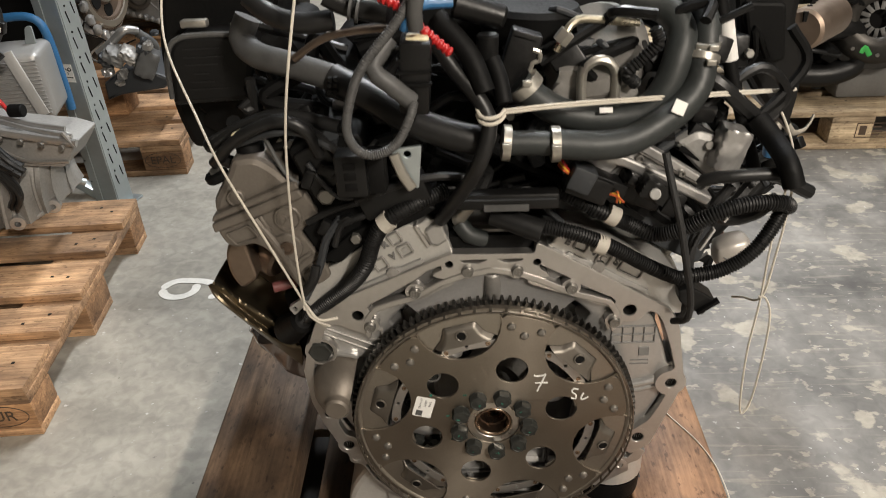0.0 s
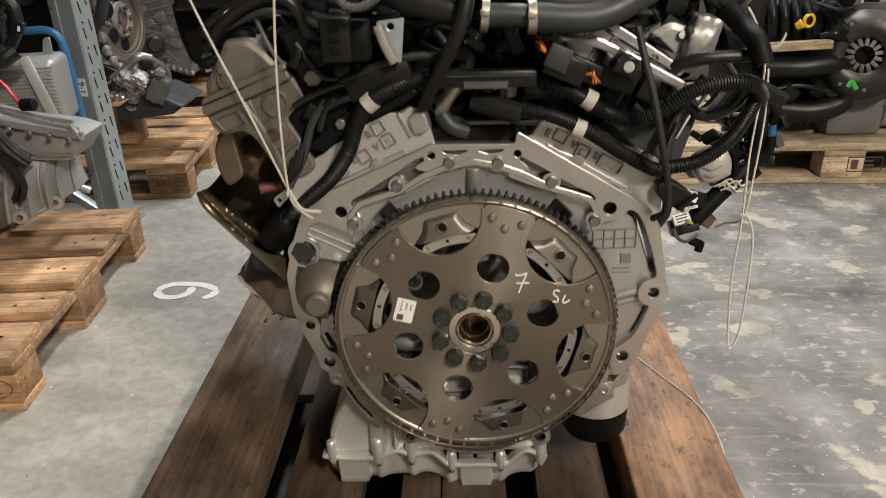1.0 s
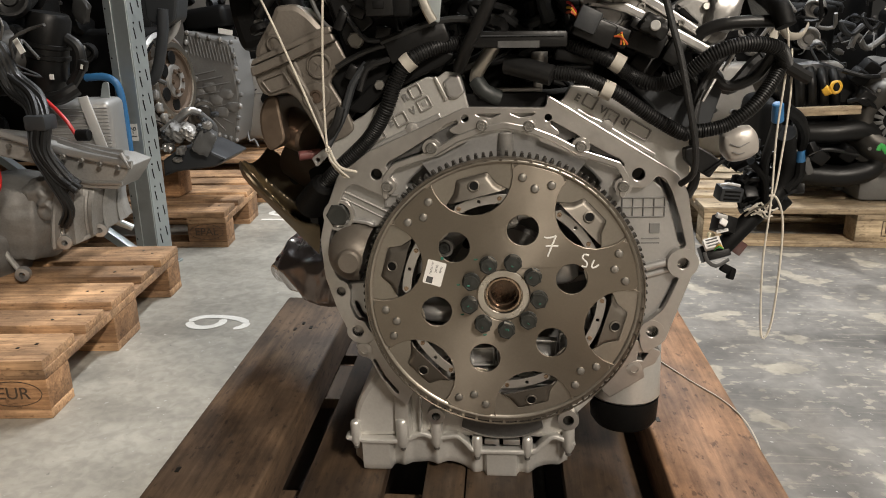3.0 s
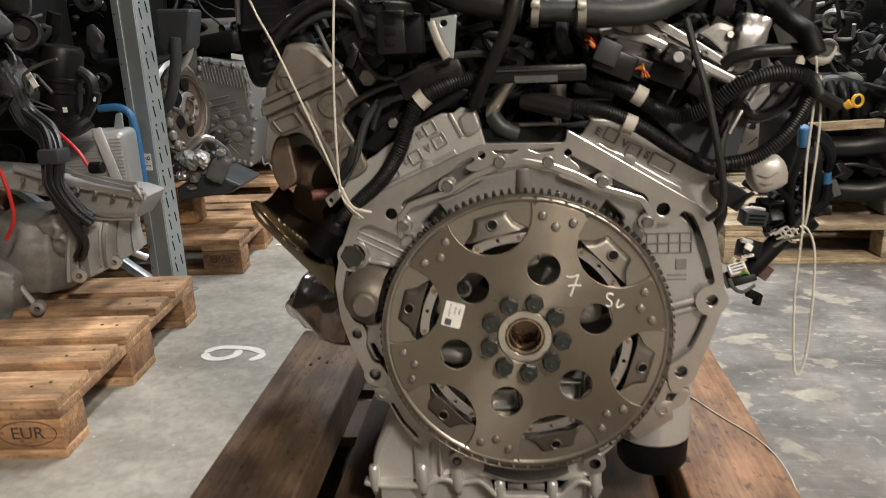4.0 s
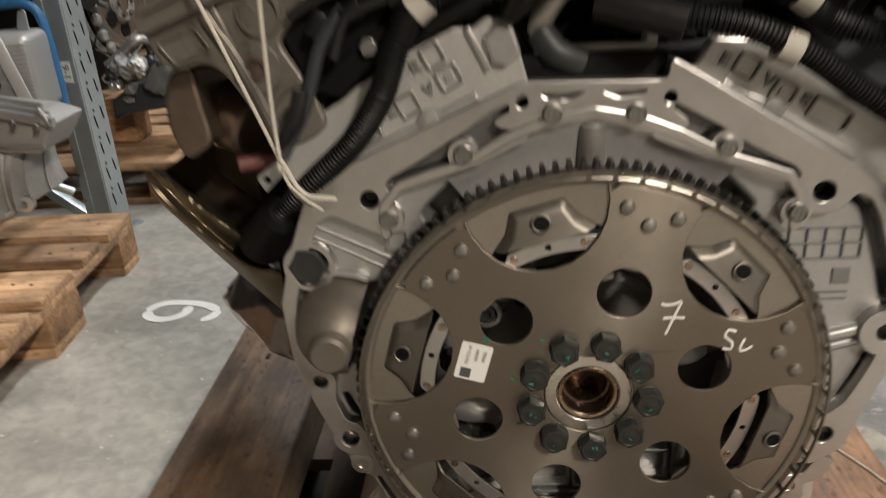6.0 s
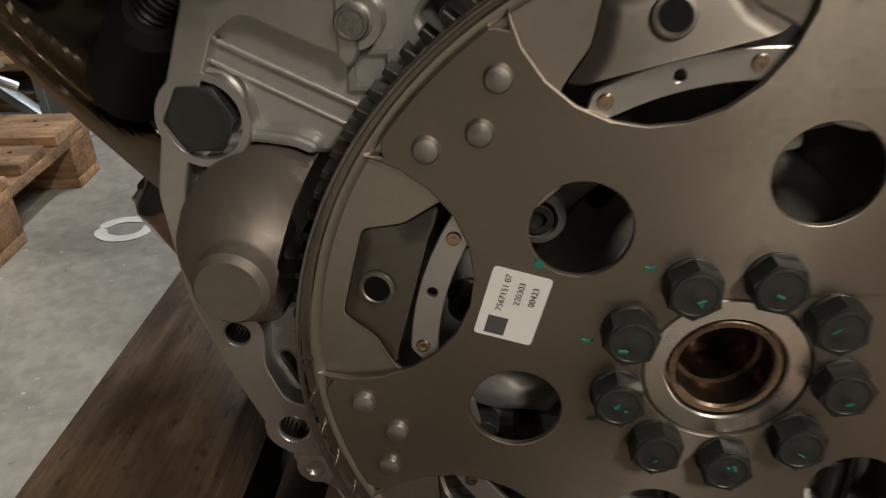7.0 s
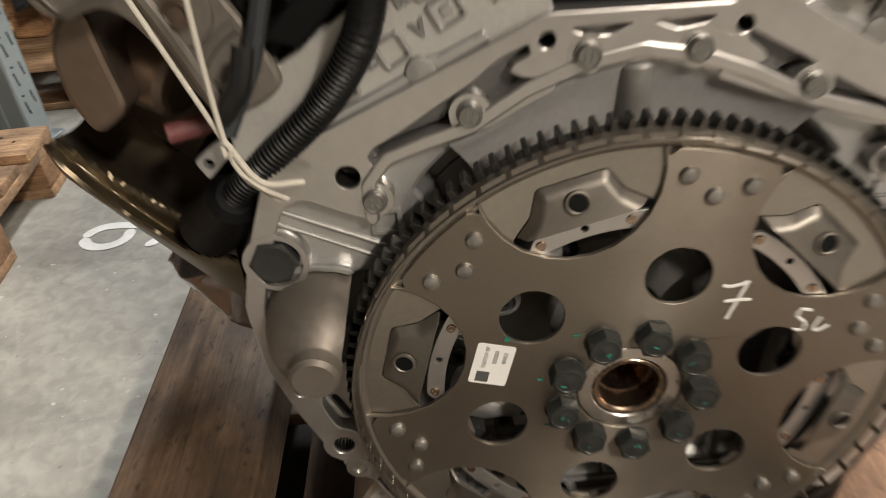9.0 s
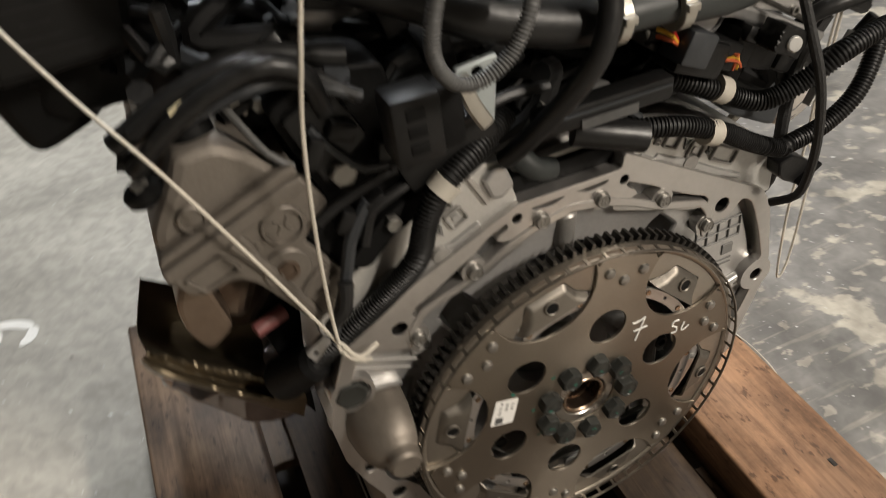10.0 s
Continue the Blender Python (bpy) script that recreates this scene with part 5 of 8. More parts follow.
for k in range(38):
    z = 0.1 + k * 0.075
    box(bm, (0.0015, 0.004, 0.035), pose(pw / 2 + 0.0022, -0.012, z, 9, 0, 0))
    box(bm, (0.0015, 0.004, 0.035), pose(pw / 2 + 0.0022, 0.018, z + 0.02, 9, 0, 0))
    rod(bm, (pw / 2 + 0.0015, -0.012, z + 0.032), (pw / 2 + 0.003, -0.012, z + 0.032), 0.0035, None, 8)
    rod(bm, (-pw / 2 + 0.011, -pd / 2 - 0.002, z), (-pw / 2 + 0.011, -pd / 2 - 0.0062, z), 0.003, None, 8)
tagged(part("punched_slot", bm, matt_black, post, "rows of dark punched slots"), kind="stuff")
part("foot_plate", boxm((0.13, 0.12, 0.008), pose(0, 0, 0.004), 0.001, 1), galv, post)
tag = part("bay_tag", boxm((0.03, 0.001, 0.055), pose(0.012, -pd / 2 - 0.003, 0.465)), paper, post, "white bay label")
part("bay_text", text_mesh("9-1", 0.03, 0.0002, ink), None, tag, "", pose(0.012, -pd / 2 - 0.0042, 0.465, 0, 90, 0))
for k, (za, zb) in enumerate(((0.12, 0.5), (0.5, 1.1))):
    part("brace", boxm((0.03, 0.03, 0.9), pose(-0.45, 0.03, za + 0.1, 0, -60 + 25 * k, 0), 0.002), galv, post)

# ---------- upper engine ----------
xz = lambda pts: [(p[0], p[2]) for p in pts]
u = lambda pts, r=0.006: rounded(xz(pts), r)

# decks beside the flange, with cast letters and pads
DY = 0.037
left_deck = part("cylinder_deck", flat_mesh("cylinder_deck", [u([(-0.231, 0.037, 0.177), (-0.211, 0.037, 0.148), (-0.168, 0.037, 0.171), (-0.11, 0.037, 0.198), (-0.04, 0.037, 0.232), (-0.048, 0.037, 0.262), (-0.054, 0.037, 0.285), (-0.072, 0.037, 0.288), (-0.083, 0.037, 0.28), (-0.097, 0.037, 0.282), (-0.13, 0.037, 0.268), (-0.16, 0.037, 0.249), (-0.229, 0.037, 0.204)], 0.003)], DY, 0.3, 0.002, cast_pan), None, engine, "silver cast deck with raised pads")
right_deck = part("cylinder_deck", flat_mesh("cylinder_deck", [u([(0.059, 0.037, 0.244), (0.076, 0.037, 0.249), (0.087, 0.037, 0.267), (0.123, 0.037, 0.264), (0.165, 0.037, 0.242), (0.219, 0.037, 0.209), (0.239, 0.037, 0.187), (0.24, 0.037, 0.141), (0.22, 0.037, 0.141), (0.169, 0.037, 0.169), (0.111, 0.037, 0.201), (0.062, 0.037, 0.227)], 0.003)], DY, 0.3, 0.002, cast_pan), None, engine, "silver cast deck with raised pads")
part("deck_block", flat_mesh("deck_block", [u([(-0.075, 0.03, 0.275), (-0.064, 0.03, 0.284), (-0.054, 0.03, 0.283), (-0.047, 0.03, 0.262), (-0.059, 0.03, 0.253), (-0.069, 0.03, 0.256)], 0.003)], 0.031, 0.05, 0.003, cast), None, left_deck, "bright angular cast block")
part("machined_edge", flat_mesh("machined_edge", [u([(-0.088, 0.034, 0.281), (-0.084, 0.034, 0.282), (-0.069, 0.034, 0.253), (-0.073, 0.034, 0.25)], 0.001)], 0.0335, 0.05, 0.001, machined), None, left_deck)
part("deck_rail", flat_mesh("deck_rail", [u([(-0.201, 0.035, 0.179), (-0.163, 0.035, 0.199), (-0.125, 0.035, 0.216), (-0.116, 0.035, 0.224), (-0.107, 0.035, 0.225), (-0.081, 0.035, 0.236), (-0.078, 0.035, 0.23), (-0.109, 0.035, 0.215), (-0.163, 0.035, 0.19), (-0.198, 0.035, 0.173)], 0.002)], 0.034, 0.05, 0.0015, cast), None, left_deck, "raised cast rail")
part("deck_rail", flat_mesh("deck_rail", [u([(0.077, 0.035, 0.245), (0.092, 0.035, 0.235), (0.096, 0.035, 0.238), (0.11, 0.035, 0.229), (0.124, 0.035, 0.223), (0.138, 0.035, 0.214), (0.167, 0.035, 0.196), (0.196, 0.035, 0.179), (0.195, 0.035, 0.174), (0.16, 0.035, 0.191), (0.117, 0.035, 0.218), (0.078, 0.035, 0.24)], 0.002)], 0.034, 0.05, 0.0015, cast), None, right_deck, "raised cast rail")
for deck, slope, spots in ((left_deck, -27, (((-0.111, 0.037, 0.264), 0.016), ((-0.1, 0.037, 0.248), 0.018), ((-0.131, 0.037, 0.229), 0.017), ((-0.162, 0.037, 0.21), 0.018))), (right_deck, 29, (((0.111, 0.037, 0.246), 0.018), ((0.138, 0.037, 0.226), 0.018), ((0.172, 0.037, 0.209), 0.032)))):
    for n, (p, w) in enumerate(spots):
        o, i = [], []
        for sx, sz in ((-1, -1), (1, -1), (1, 1), (-1, 1)):
            o.append((sx * w / 2, sz * 0.0085))
            i.append((sx * (w / 2 - 0.0022), sz * 0.0063))
        at = pose(p[0], DY, p[2], 0, slope, 0)
        part("cast_frame", flat_mesh("cast_frame", [rounded(o, 0.003), rounded(i, 0.002)], -0.0032, 0.002, 0.0009, cast_dark), None, deck, "", at)
        if n == 1:
            part("cast_pad", flat_mesh("cast_pad", [rounded([(-0.0035, -0.003), (0.0035, -0.003), (0.0035, 0.003), (-0.0035, 0.003)], 0.0012)], -0.0018, 0.002, 0.0006, cast), None, deck, "", at)
for t, p, deck, slope in (("R", (-0.124, 0.037, 0.256), left_deck, -27), ("V", (-0.115, 0.037, 0.239), left_deck, -27), ("E", (-0.144, 0.037, 0.224), left_deck, -27), ("E", (0.095, 0.037, 0.251), right_deck, 29), ("V", (0.127, 0.037, 0.235), right_deck, 29), ("S", (0.154, 0.037, 0.22), right_deck, 29)):
    part("cast_letter", text_mesh(t, 0.0125, 0.0016, cast_old, 0.0005), None, deck, "raised cast letter", pose(p[0], DY - 0.0004, p[2], 0, slope, 0))
for p in ((0.132, 0.037, 0.215), (-0.117, 0.037, 0.216)):
    part("cast_plug", lathe(bmesh.new(), [(0.009, 0), (0.008, 0.004), (0.004, 0.005), (0, 0.005)], pose(p[0], DY, p[2], 90), 20), cast_dark, right_deck if p[0] > 0 else left_deck)

# top notch: dark gasket plate and a silver bracket bar on two bolts
part("notch_plate", boxm((0.106, 0.02, 0.024), pose(0.005, 0.055, 0.2465), 0.001), matt_black, engine)
bar = part("bracket_bar", boxm((0.085, 0.012, 0.006), pose(0.008, 0.056, 0.262), 0.002), cast_dark, engine, "silver bracket bar")
for x in (-0.032, 0.046):
    part("bracket_bolt", hexagon(bmesh.new(), (x, 0.056, 0.258), (0, 0, 1), 0.006, 0.02), cast_dark, bar)

def set_back(pts, d=0.02):
    """Moves the near stretches of a line back towards the engine."""
    return [(x, y + d * max(0.0, min(1.0, 1 - (y - 0.01) / 0.05)), z) for x, y, z in pts]


# left cylinder head with its cam cover
head_l = part("cylinder_head", flat_mesh("cylinder_head", [rounded([(-0.3201, 0.2943), (-0.3181, 0.2805), (-0.3111, 0.2656), (-0.2989, 0.2611), (-0.2792, 0.2666), (-0.2659, 0.2585), (-0.2565, 0.2434), (-0.2323, 0.1986), (-0.2226, 0.2005), (-0.2028, 0.208), (-0.1919, 0.2175), (-0.1994, 0.2407), (-0.2215, 0.2788), (-0.1958, 0.3041), (-0.2129, 0.3373), (-0.2643, 0.3155)], 0.006)], 0.032, 0.45, 0.003, head_cast), None, engine, "dusty silver cast left cylinder head")
part("cover_seam", flat_mesh("cover_seam", [rounded([(-0.3215, 0.2985), (-0.3195, 0.287), (-0.2635, 0.307), (-0.2085, 0.329), (-0.2125, 0.3385), (-0.2264, 0.3365), (-0.2712, 0.3175)], 0.003)], 0.022, 0.45, 0.0025, head_cast), None, head_l, "upper joint flange")
part("cover_seam", flat_mesh("cover_seam", [rounded([(-0.3185, 0.3085), (-0.3215, 0.3), (-0.2712, 0.3185), (-0.2125, 0.3395), (-0.2155, 0.3475), (-0.228, 0.3445), (-0.2712, 0.3275)], 0.003)], 0.0245, 0.45, 0.0025, head_cast), None, head_l)
part("cam_cover", flat_mesh("cam_cover", [rounded([(-0.3187, 0.3038), (-0.3178, 0.3221), (-0.3107, 0.3337), (-0.2926, 0.3608), (-0.287, 0.374), (-0.2586, 0.3762), (-0.2404, 0.3627), (-0.2197, 0.3403), (-0.2712, 0.3189)], 0.009)], 0.034, 0.44, 0.008, head_cast), None, head_l, "silver cast cam cover end")
part("cover_knob", lathe(bmesh.new(), [(0.0165, -0.01), (0.0155, 0.006), (0.0135, 0.0085), (0, 0.0085)], along((-0.271, 0.062, 0.376), (-0.273, 0.062, 0.401)), 24), matt_black, head_l)
part("cast_panel", flat_mesh("cast_panel", [rounded([(-0.3119, 0.2818), (-0.2804, 0.2934), (-0.2689, 0.2754), (-0.2993, 0.2652)], 0.004), rounded([(-0.3079, 0.2818), (-0.2814, 0.2904), (-0.2729, 0.2764), (-0.2988, 0.2682)], 0.003)], 0.0285, 0.04, 0.0012, head_cast), None, head_l, "raised cast border")
for x, z, r0, sunk in ((-0.2332, 0.2988, 0.0168, 0.0035), (-0.2394, 0.2604, 0.0185, 0.0), (-0.2892, 0.3278, 0.0105, 0.002)):
    part("round_boss", lathe(bmesh.new(), [(r0 + 0.001, -0.004), (r0, 0.0035), (r0 - 0.001, 0.0045), (r0 - 0.0028, 0.0045), (r0 - 0.0036, 0.0045 - sunk), (0, 0.0045 - sunk)], pose(x, 0.0335, z, 90), 32), head_cast, head_l)
part("cast_mark", tubem([(-0.2385, 0.0316, 0.2925), (-0.235, 0.0316, 0.2995), (-0.2395, 0.0316, 0.304)], 0.0011, seg=6, step=0.002), head_cast, head_l)
part("cast_mark", tubem([(-0.2285, 0.0316, 0.3055), (-0.2315, 0.0316, 0.2985), (-0.228, 0.0316, 0.294)], 0.0011, seg=6, step=0.002), head_cast, head_l)
part("bolt_hole", lathe(bmesh.new(), [(0.0088, 0.0), (0.0084, 0.0022), (0.0058, 0.0022), (0.0052, 0.0004), (0, 0.0004)], pose(-0.2394, 0.0292, 0.2604, 90), 20), rust_cast, head_l, "brown threaded plug")
part("rib", tubem([(-0.272, 0.031, 0.3005), (-0.2526, 0.0305, 0.267), (-0.2385, 0.031, 0.233), (-0.2285, 0.033, 0.205)], 0.0052, seg=10), head_cast, head_l)
part("rib", tubem([(-0.2655, 0.0315, 0.3035), (-0.2605, 0.0305, 0.292), (-0.2575, 0.0315, 0.2822)], 0.0032, seg=10), head_cast, head_l)
part("rib", tubem([(-0.2338, 0.032, 0.2326), (-0.224, 0.0315, 0.2435), (-0.2116, 0.032, 0.251)], 0.0036, seg=8), head_cast, head_l)
part("rib", tubem([(-0.2269, 0.0325, 0.2224), (-0.217, 0.032, 0.2315), (-0.2057, 0.0325, 0.2395)], 0.0028, seg=8), head_cast, head_l)
for dx in (0.0, 0.0052):
    part("print_bar", boxm((0.0016, 0.0012, 0.0055), pose(-0.2545 + dx, 0.0313, 0.2885 + dx * 0.4, 0, -22, 0)), head_cast, head_l)
part("cover_bolt", hexagon(bmesh.new(), (-0.3125, 0.05, 0.349), (0, -0.4, 0.9), 0.0068, 0.009), zinc_bolt, head_l, "small cover bolt")
part("plug_cap", rodm((-0.31, 0.05, 0.342), (-0.314, 0.05, 0.354), 0.014, None, 16, 0.003), matt_black, head_l)

# right head, mostly behind wiring
head_r = part("cylinder_head", flat_mesh("cylinder_head", [u([(0.087, 0.06, 0.346), (0.123, 0.06, 0.365), (0.196, 0.06, 0.35), (0.252, 0.06, 0.313), (0.288, 0.06, 0.269), (0.265, 0.06, 0.19), (0.207, 0.06, 0.222)], 0.01)], 0.07, 0.45, 0.004, grey_plastic), None, engine, "dark right cylinder head rear cover")
part("head_rail", flat_mesh("head_rail", [u([(0.102, 0.03, 0.364), (0.15, 0.03, 0.364), (0.196, 0.03, 0.341), (0.254, 0.03, 0.309), (0.248, 0.03, 0.299), (0.15, 0.03, 0.351)], 0.003)], 0.022, 0.4, 0.003, cast), None, head_r, "silver rail of the right head")
part("head_face", flat_mesh("head_face", [u([(0.079, 0.04, 0.36), (0.107, 0.04, 0.363), (0.17, 0.04, 0.339), (0.192, 0.04, 0.317), (0.141, 0.04, 0.314), (0.088, 0.04, 0.333)], 0.004)], 0.042, 0.4, 0.003, cast), None, head_r, "silver right head face")
part("cast_knee", flat_mesh("cast_knee", [u([(0.212, 0.05, 0.361), (0.241, 0.05, 0.377), (0.276, 0.05, 0.362), (0.287, 0.05, 0.32), (0.263, 0.05, 0.308)], 0.01)], 0.06, 0.3, 0.01, cast_grey), None, head_r, "silver cast shoulder")
part("round_boss", lathe(bmesh.new(), [(0.02, 0.0), (0.019, 0.004), (0.016, 0.005), (0.015, 0.003), (0, 0.003)], along((0.132, 0.04, 0.353), (0.129, 0.02, 0.352)), 24), cast, head_r)
part("cast_pad", flat_mesh("cast_pad", [u([(0.095, 0.05, 0.374), (0.157, 0.05, 0.373), (0.172, 0.05, 0.344), (0.109, 0.05, 0.34)], 0.006)], 0.052, 0.3, 0.003, cast), None, head_r)
part("cover_bolt", hexagon(bmesh.new(), (0.195, 0.04, 0.321), (0, -1, 0), 0.0105, 0.012), zinc_bolt, head_r, "bright hexagon bolt")
part("strap_shield", tubem([(0.26, 0.09, 0.293), (0.27, 0.09, 0.26), (0.245, 0.09, 0.217), (0.224, 0.09, 0.199)], 0.008, seg=8, flat=0.4), clip_steel, head_r)
part("pale_casting", lump(pose(*(0.323, 0.12, 0.18), 0, -18, 0), (0.026, 0.022, 0.024), 0.72, 5, 0.04, 1.4), pale_cap, engine, "pale rounded casting under the right bank")
for a, b, c in (((0.306, 0.1, 0.182), (0.318, 0.0975, 0.178), (0.331, 0.099, 0.184)), ((0.31, 0.1, 0.171), (0.319, 0.099, 0.168), (0.326, 0.1, 0.17))):
    part("casting_crease", tubem([a, b, c], 0.0008, seg=6, step=0.003), cast_old, engine)
cat = part("exhaust_can", rodm((0.396, 0.2, 0.445), (0.478, 0.3, 0.437), 0.026, None, 28, 0.004), shield_brown, engine, "pinkish bare metal exhaust can end")
for k in range(4):
    a = Vector((0.398, 0.2, 0.462)) + Vector((0.012 * k, 0.02 * k, 0.003 * k))
    part("slot", boxm((0.005, 0.004, 0.012), Matrix.Translation(a)), matt_black, cat)

# black rear covers over the left timing side
cov = part("rear_cover", flat_mesh("rear_cover", [u([(-0.222, 0.04, 0.382), (-0.187, 0.04, 0.405), (-0.138, 0.04, 0.396), (-0.126, 0.04, 0.327), (-0.151, 0.04, 0.278), (-0.197, 0.04, 0.229), (-0.222, 0.04, 0.286), (-0.197, 0.04, 0.305)], 0.006)], 0.035, 0.2, 0.003, matt_black), None, engine, "matt black plastic rear cover")
part("cover_panel", flat_mesh("cover_panel", [u([(-0.215, 0.03, 0.378), (-0.179, 0.03, 0.396), (-0.159, 0.03, 0.349), (-0.196, 0.03, 0.322)], 0.004)], 0.028, 0.04, 0.002, black_plastic), None, cov)
part("cover_bolt", hexagon(bmesh.new(), (-0.183, 0.03, 0.329), (0, -1, 0), 0.0105, 0.01), zinc_bolt, cov, "bright hexagon bolt")
part("cover_bolt", hexagon(bmesh.new(), (-0.155, 0.03, 0.273), (0, -1, 0), 0.007, 0.01), zinc_bolt, cov)
part("shelf_panel", flat_mesh("shelf_panel", [u([(-0.202, 0.02, 0.243), (-0.162, 0.02, 0.278), (-0.077, 0.02, 0.316), (-0.057, 0.02, 0.308), (-0.071, 0.02, 0.297), (-0.121, 0.02, 0.274), (-0.155, 0.02, 0.259), (-0.178, 0.02, 0.237)], 0.006)], 0.026, 0.1, 0.003, matt_black), None, engine, "black plastic panel over the left deck")
part("valley_cover", flat_mesh("valley_cover", [rounded([(-0.2, 0.25), (0.2, 0.25), (0.27, 0.36), (0.2, 0.43), (-0.2, 0.43), (-0.26, 0.36)], 0.02)], 0.14, 0.5, 0.01, matt_black), None, engine, "dark plastic valley cover")
part("intake_box", boxm((0.36, 0.3, 0.12), pose(0.02, 0.36, 0.46), 0.02, 3), matt_black, engine, "black intake manifold box")
# control box and its cover
mod = part("control_box", flat_mesh("control_box", [u([(-0.375, 0.16, 0.474), (-0.357, 0.16, 0.488), (-0.276, 0.16, 0.486), (-0.271, 0.16, 0.469), (-0.285, 0.16, 0.403), (-0.386, 0.16, 0.4)], 0.008)], 0.15, 0.26, 0.008, black_plastic), None, engine, "black plastic control box with faded print")
for p, w in (((-0.335, 0.149, 0.47), 0.045), ((-0.334, 0.149, 0.46), 0.05), ((-0.338, 0.149, 0.451), 0.04), ((-0.341, 0.149, 0.44), 0.02), ((-0.341, 0.149, 0.43), 0.03), ((-0.334, 0.149, 0.421), 0.05)):
    p = Vector(p)
    part("print_bar", boxm((w, 0.0004, 0.0016), Matrix.Translation(p)), pipe_black, mod)
part("box_rim", tubem([(-0.384, 0.152, 0.41), (-0.381, 0.152, 0.452), (-0.373, 0.152, 0.473), (-0.357, 0.152, 0.484), (-0.32, 0.152, 0.486), (-0.28, 0.152, 0.484)], 0.0035, seg=8), grey_sleeve, mod, "lighter grey edge of the box")
part("label", boxm((0.016, 0.001, 0.016), Matrix.Translation((-0.279, 0.148, 0.469))), grey_sleeve, mod, "small grey square label")
for p in ((-0.343, 0.17, 0.496), (-0.283, 0.17, 0.491)):
    part("clip", boxm((0.032, 0.014, 0.009), Matrix.Translation(p), 0.002), clip_steel, mod, "bright spring clip")
part("side_cover", flat_mesh("side_cover", [u([(-0.391, 0.22, 0.542), (-0.41, 0.22, 0.445), (-0.406, 0.22, 0.372), (-0.392, 0.22, 0.317), (-0.334, 0.22, 0.337), (-0.287, 0.22, 0.386), (-0.24, 0.22, 0.535)], 0.02)], 0.2, 0.52, 0.012, matt_black), None, engine, "matt black side cover")
rc = part("right_cover", flat_mesh("right_cover", [u([(0.291, 0.16, 0.52), (0.31, 0.16, 0.421), (0.34, 0.16, 0.374), (0.383, 0.16, 0.331), (0.388, 0.16, 0.383), (0.387, 0.16, 0.431), (0.368, 0.16, 0.466), (0.371, 0.16, 0.516)], 0.01)], 0.15, 0.45, 0.01, black_plastic), None, engine, "black plastic cover on the right bank")
part("label", boxm((0.014, 0.001, 0.014), Matrix.Translation((0.324, 0.148, 0.477))), grey_sleeve, rc)
part("cover_step", flat_mesh("cover_step", [u([(0.3, 0.14, 0.496), (0.349, 0.14, 0.493), (0.359, 0.14, 0.425), (0.319, 0.14, 0.421)], 0.008)], 0.142, 0.16, 0.004, matt_black), None, rc)

# coolant hoses
hose_a = part("coolant_hose", tubem(set_back([(0.074, -0.02, 0.391), (0.115, -0.02, 0.387), (0.15, -0.015, 0.389), (0.183, -0.005, 0.402), (0.212, 0.01, 0.418), (0.228, 0.03, 0.438), (0.232, 0.05, 0.465)]), 0.0158, seg=20), hose_rubber, engine, "thick grey-black rubber coolant hose")
part("paper_tag", boxm((0.014, 0.001, 0.014), pose(*(0.2, 0.006, 0.423), -20, 25, 0)), paper, hose_a, "white tag")
hose_b = part("coolant_hose", tubem(set_back([(0.036, 0.03, 0.446), (0.055, 0.03, 0.428), (0.086, 0.03, 0.409), (0.128, 0.03, 0.401), (0.17, 0.03, 0.407), (0.193, 0.035, 0.429), (0.207, 0.05, 0.464), (0.211, 0.07, 0.488), (0.193, 0.09, 0.507), (0.152, 0.1, 0.517)]), 0.016, seg=20), hose_rubber, engine, "thick grey-black rubber coolant hose")
part("paper_tag", boxm((0.014, 0.001, 0.006), pose(*(0.128, 0.024, 0.417), -40, 0, 0)), paper, hose_b)
part("coolant_hose", tubem(set_back([(0.237, 0.06, 0.466), (0.239, 0.07, 0.487), (0.235, 0.09, 0.503), (0.215, 0.11, 0.521)]), 0.0145, seg=18), hose_rubber, engine, "rubber hose end")
part("coolant_hose", tubem(set_back([(-0.053, 0.06, 0.549), (-0.031, 0.06, 0.534), (0.01, 0.05, 0.528)]), 0.013, seg=14), pipe_black, engine)
left_pipe = part("coolant_pipe", tubem([(-0.1635, 0.05, 0.4578), (-0.1208, 0.03, 0.44), (-0.0762, 0.012, 0.418), (-0.0287, 0.002, 0.4029), (0.0068, 0.0, 0.3953)], 0.0162, seg=20), pipe_black, engine, "thick black coolant pipe")
part("sleeved_elbow", tubem([(-0.262, 0.115, 0.512), (-0.2715, 0.11, 0.489), (-0.2524, 0.09, 0.4759), (-0.209, 0.07, 0.4676), (-0.1635, 0.05, 0.4578)], 0.0146, seg=20), grey_sleeve, left_pipe, "satin grey hose elbow")
part("pipe_coupler", tubem(set_back([(0.025, -0.02, 0.394), (0.051, -0.02, 0.393), (0.071, -0.02, 0.391)]), 0.0132, seg=20), hose_rubber, left_pipe)
for p, q, r in (((0.016, -0.02, 0.395), (0.025, -0.02, 0.394), 0.0192), ((0.067, -0.02, 0.391), (0.077, -0.02, 0.391), 0.0192), ((0.04, 0.03, 0.447), (0.048, 0.03, 0.437), 0.0192), ((0.231, 0.045, 0.457), (0.233, 0.05, 0.464), 0.0182), ((0.235, 0.06, 0.469), (0.235, 0.06, 0.476), 0.017)):
    p, q = set_back([p, q])
    cl = part("hose_clamp", rodm(p, q, r, None, 28, 0.0006), clip_steel, engine, "bright spring steel hose clamp")
    part("clamp_ear", boxm((0.01, 0.006, 0.006), Matrix.Translation(Vector(p) + Vector((0.004, -r - 0.001, 0.004))), 0.001), clip_steel, cl)
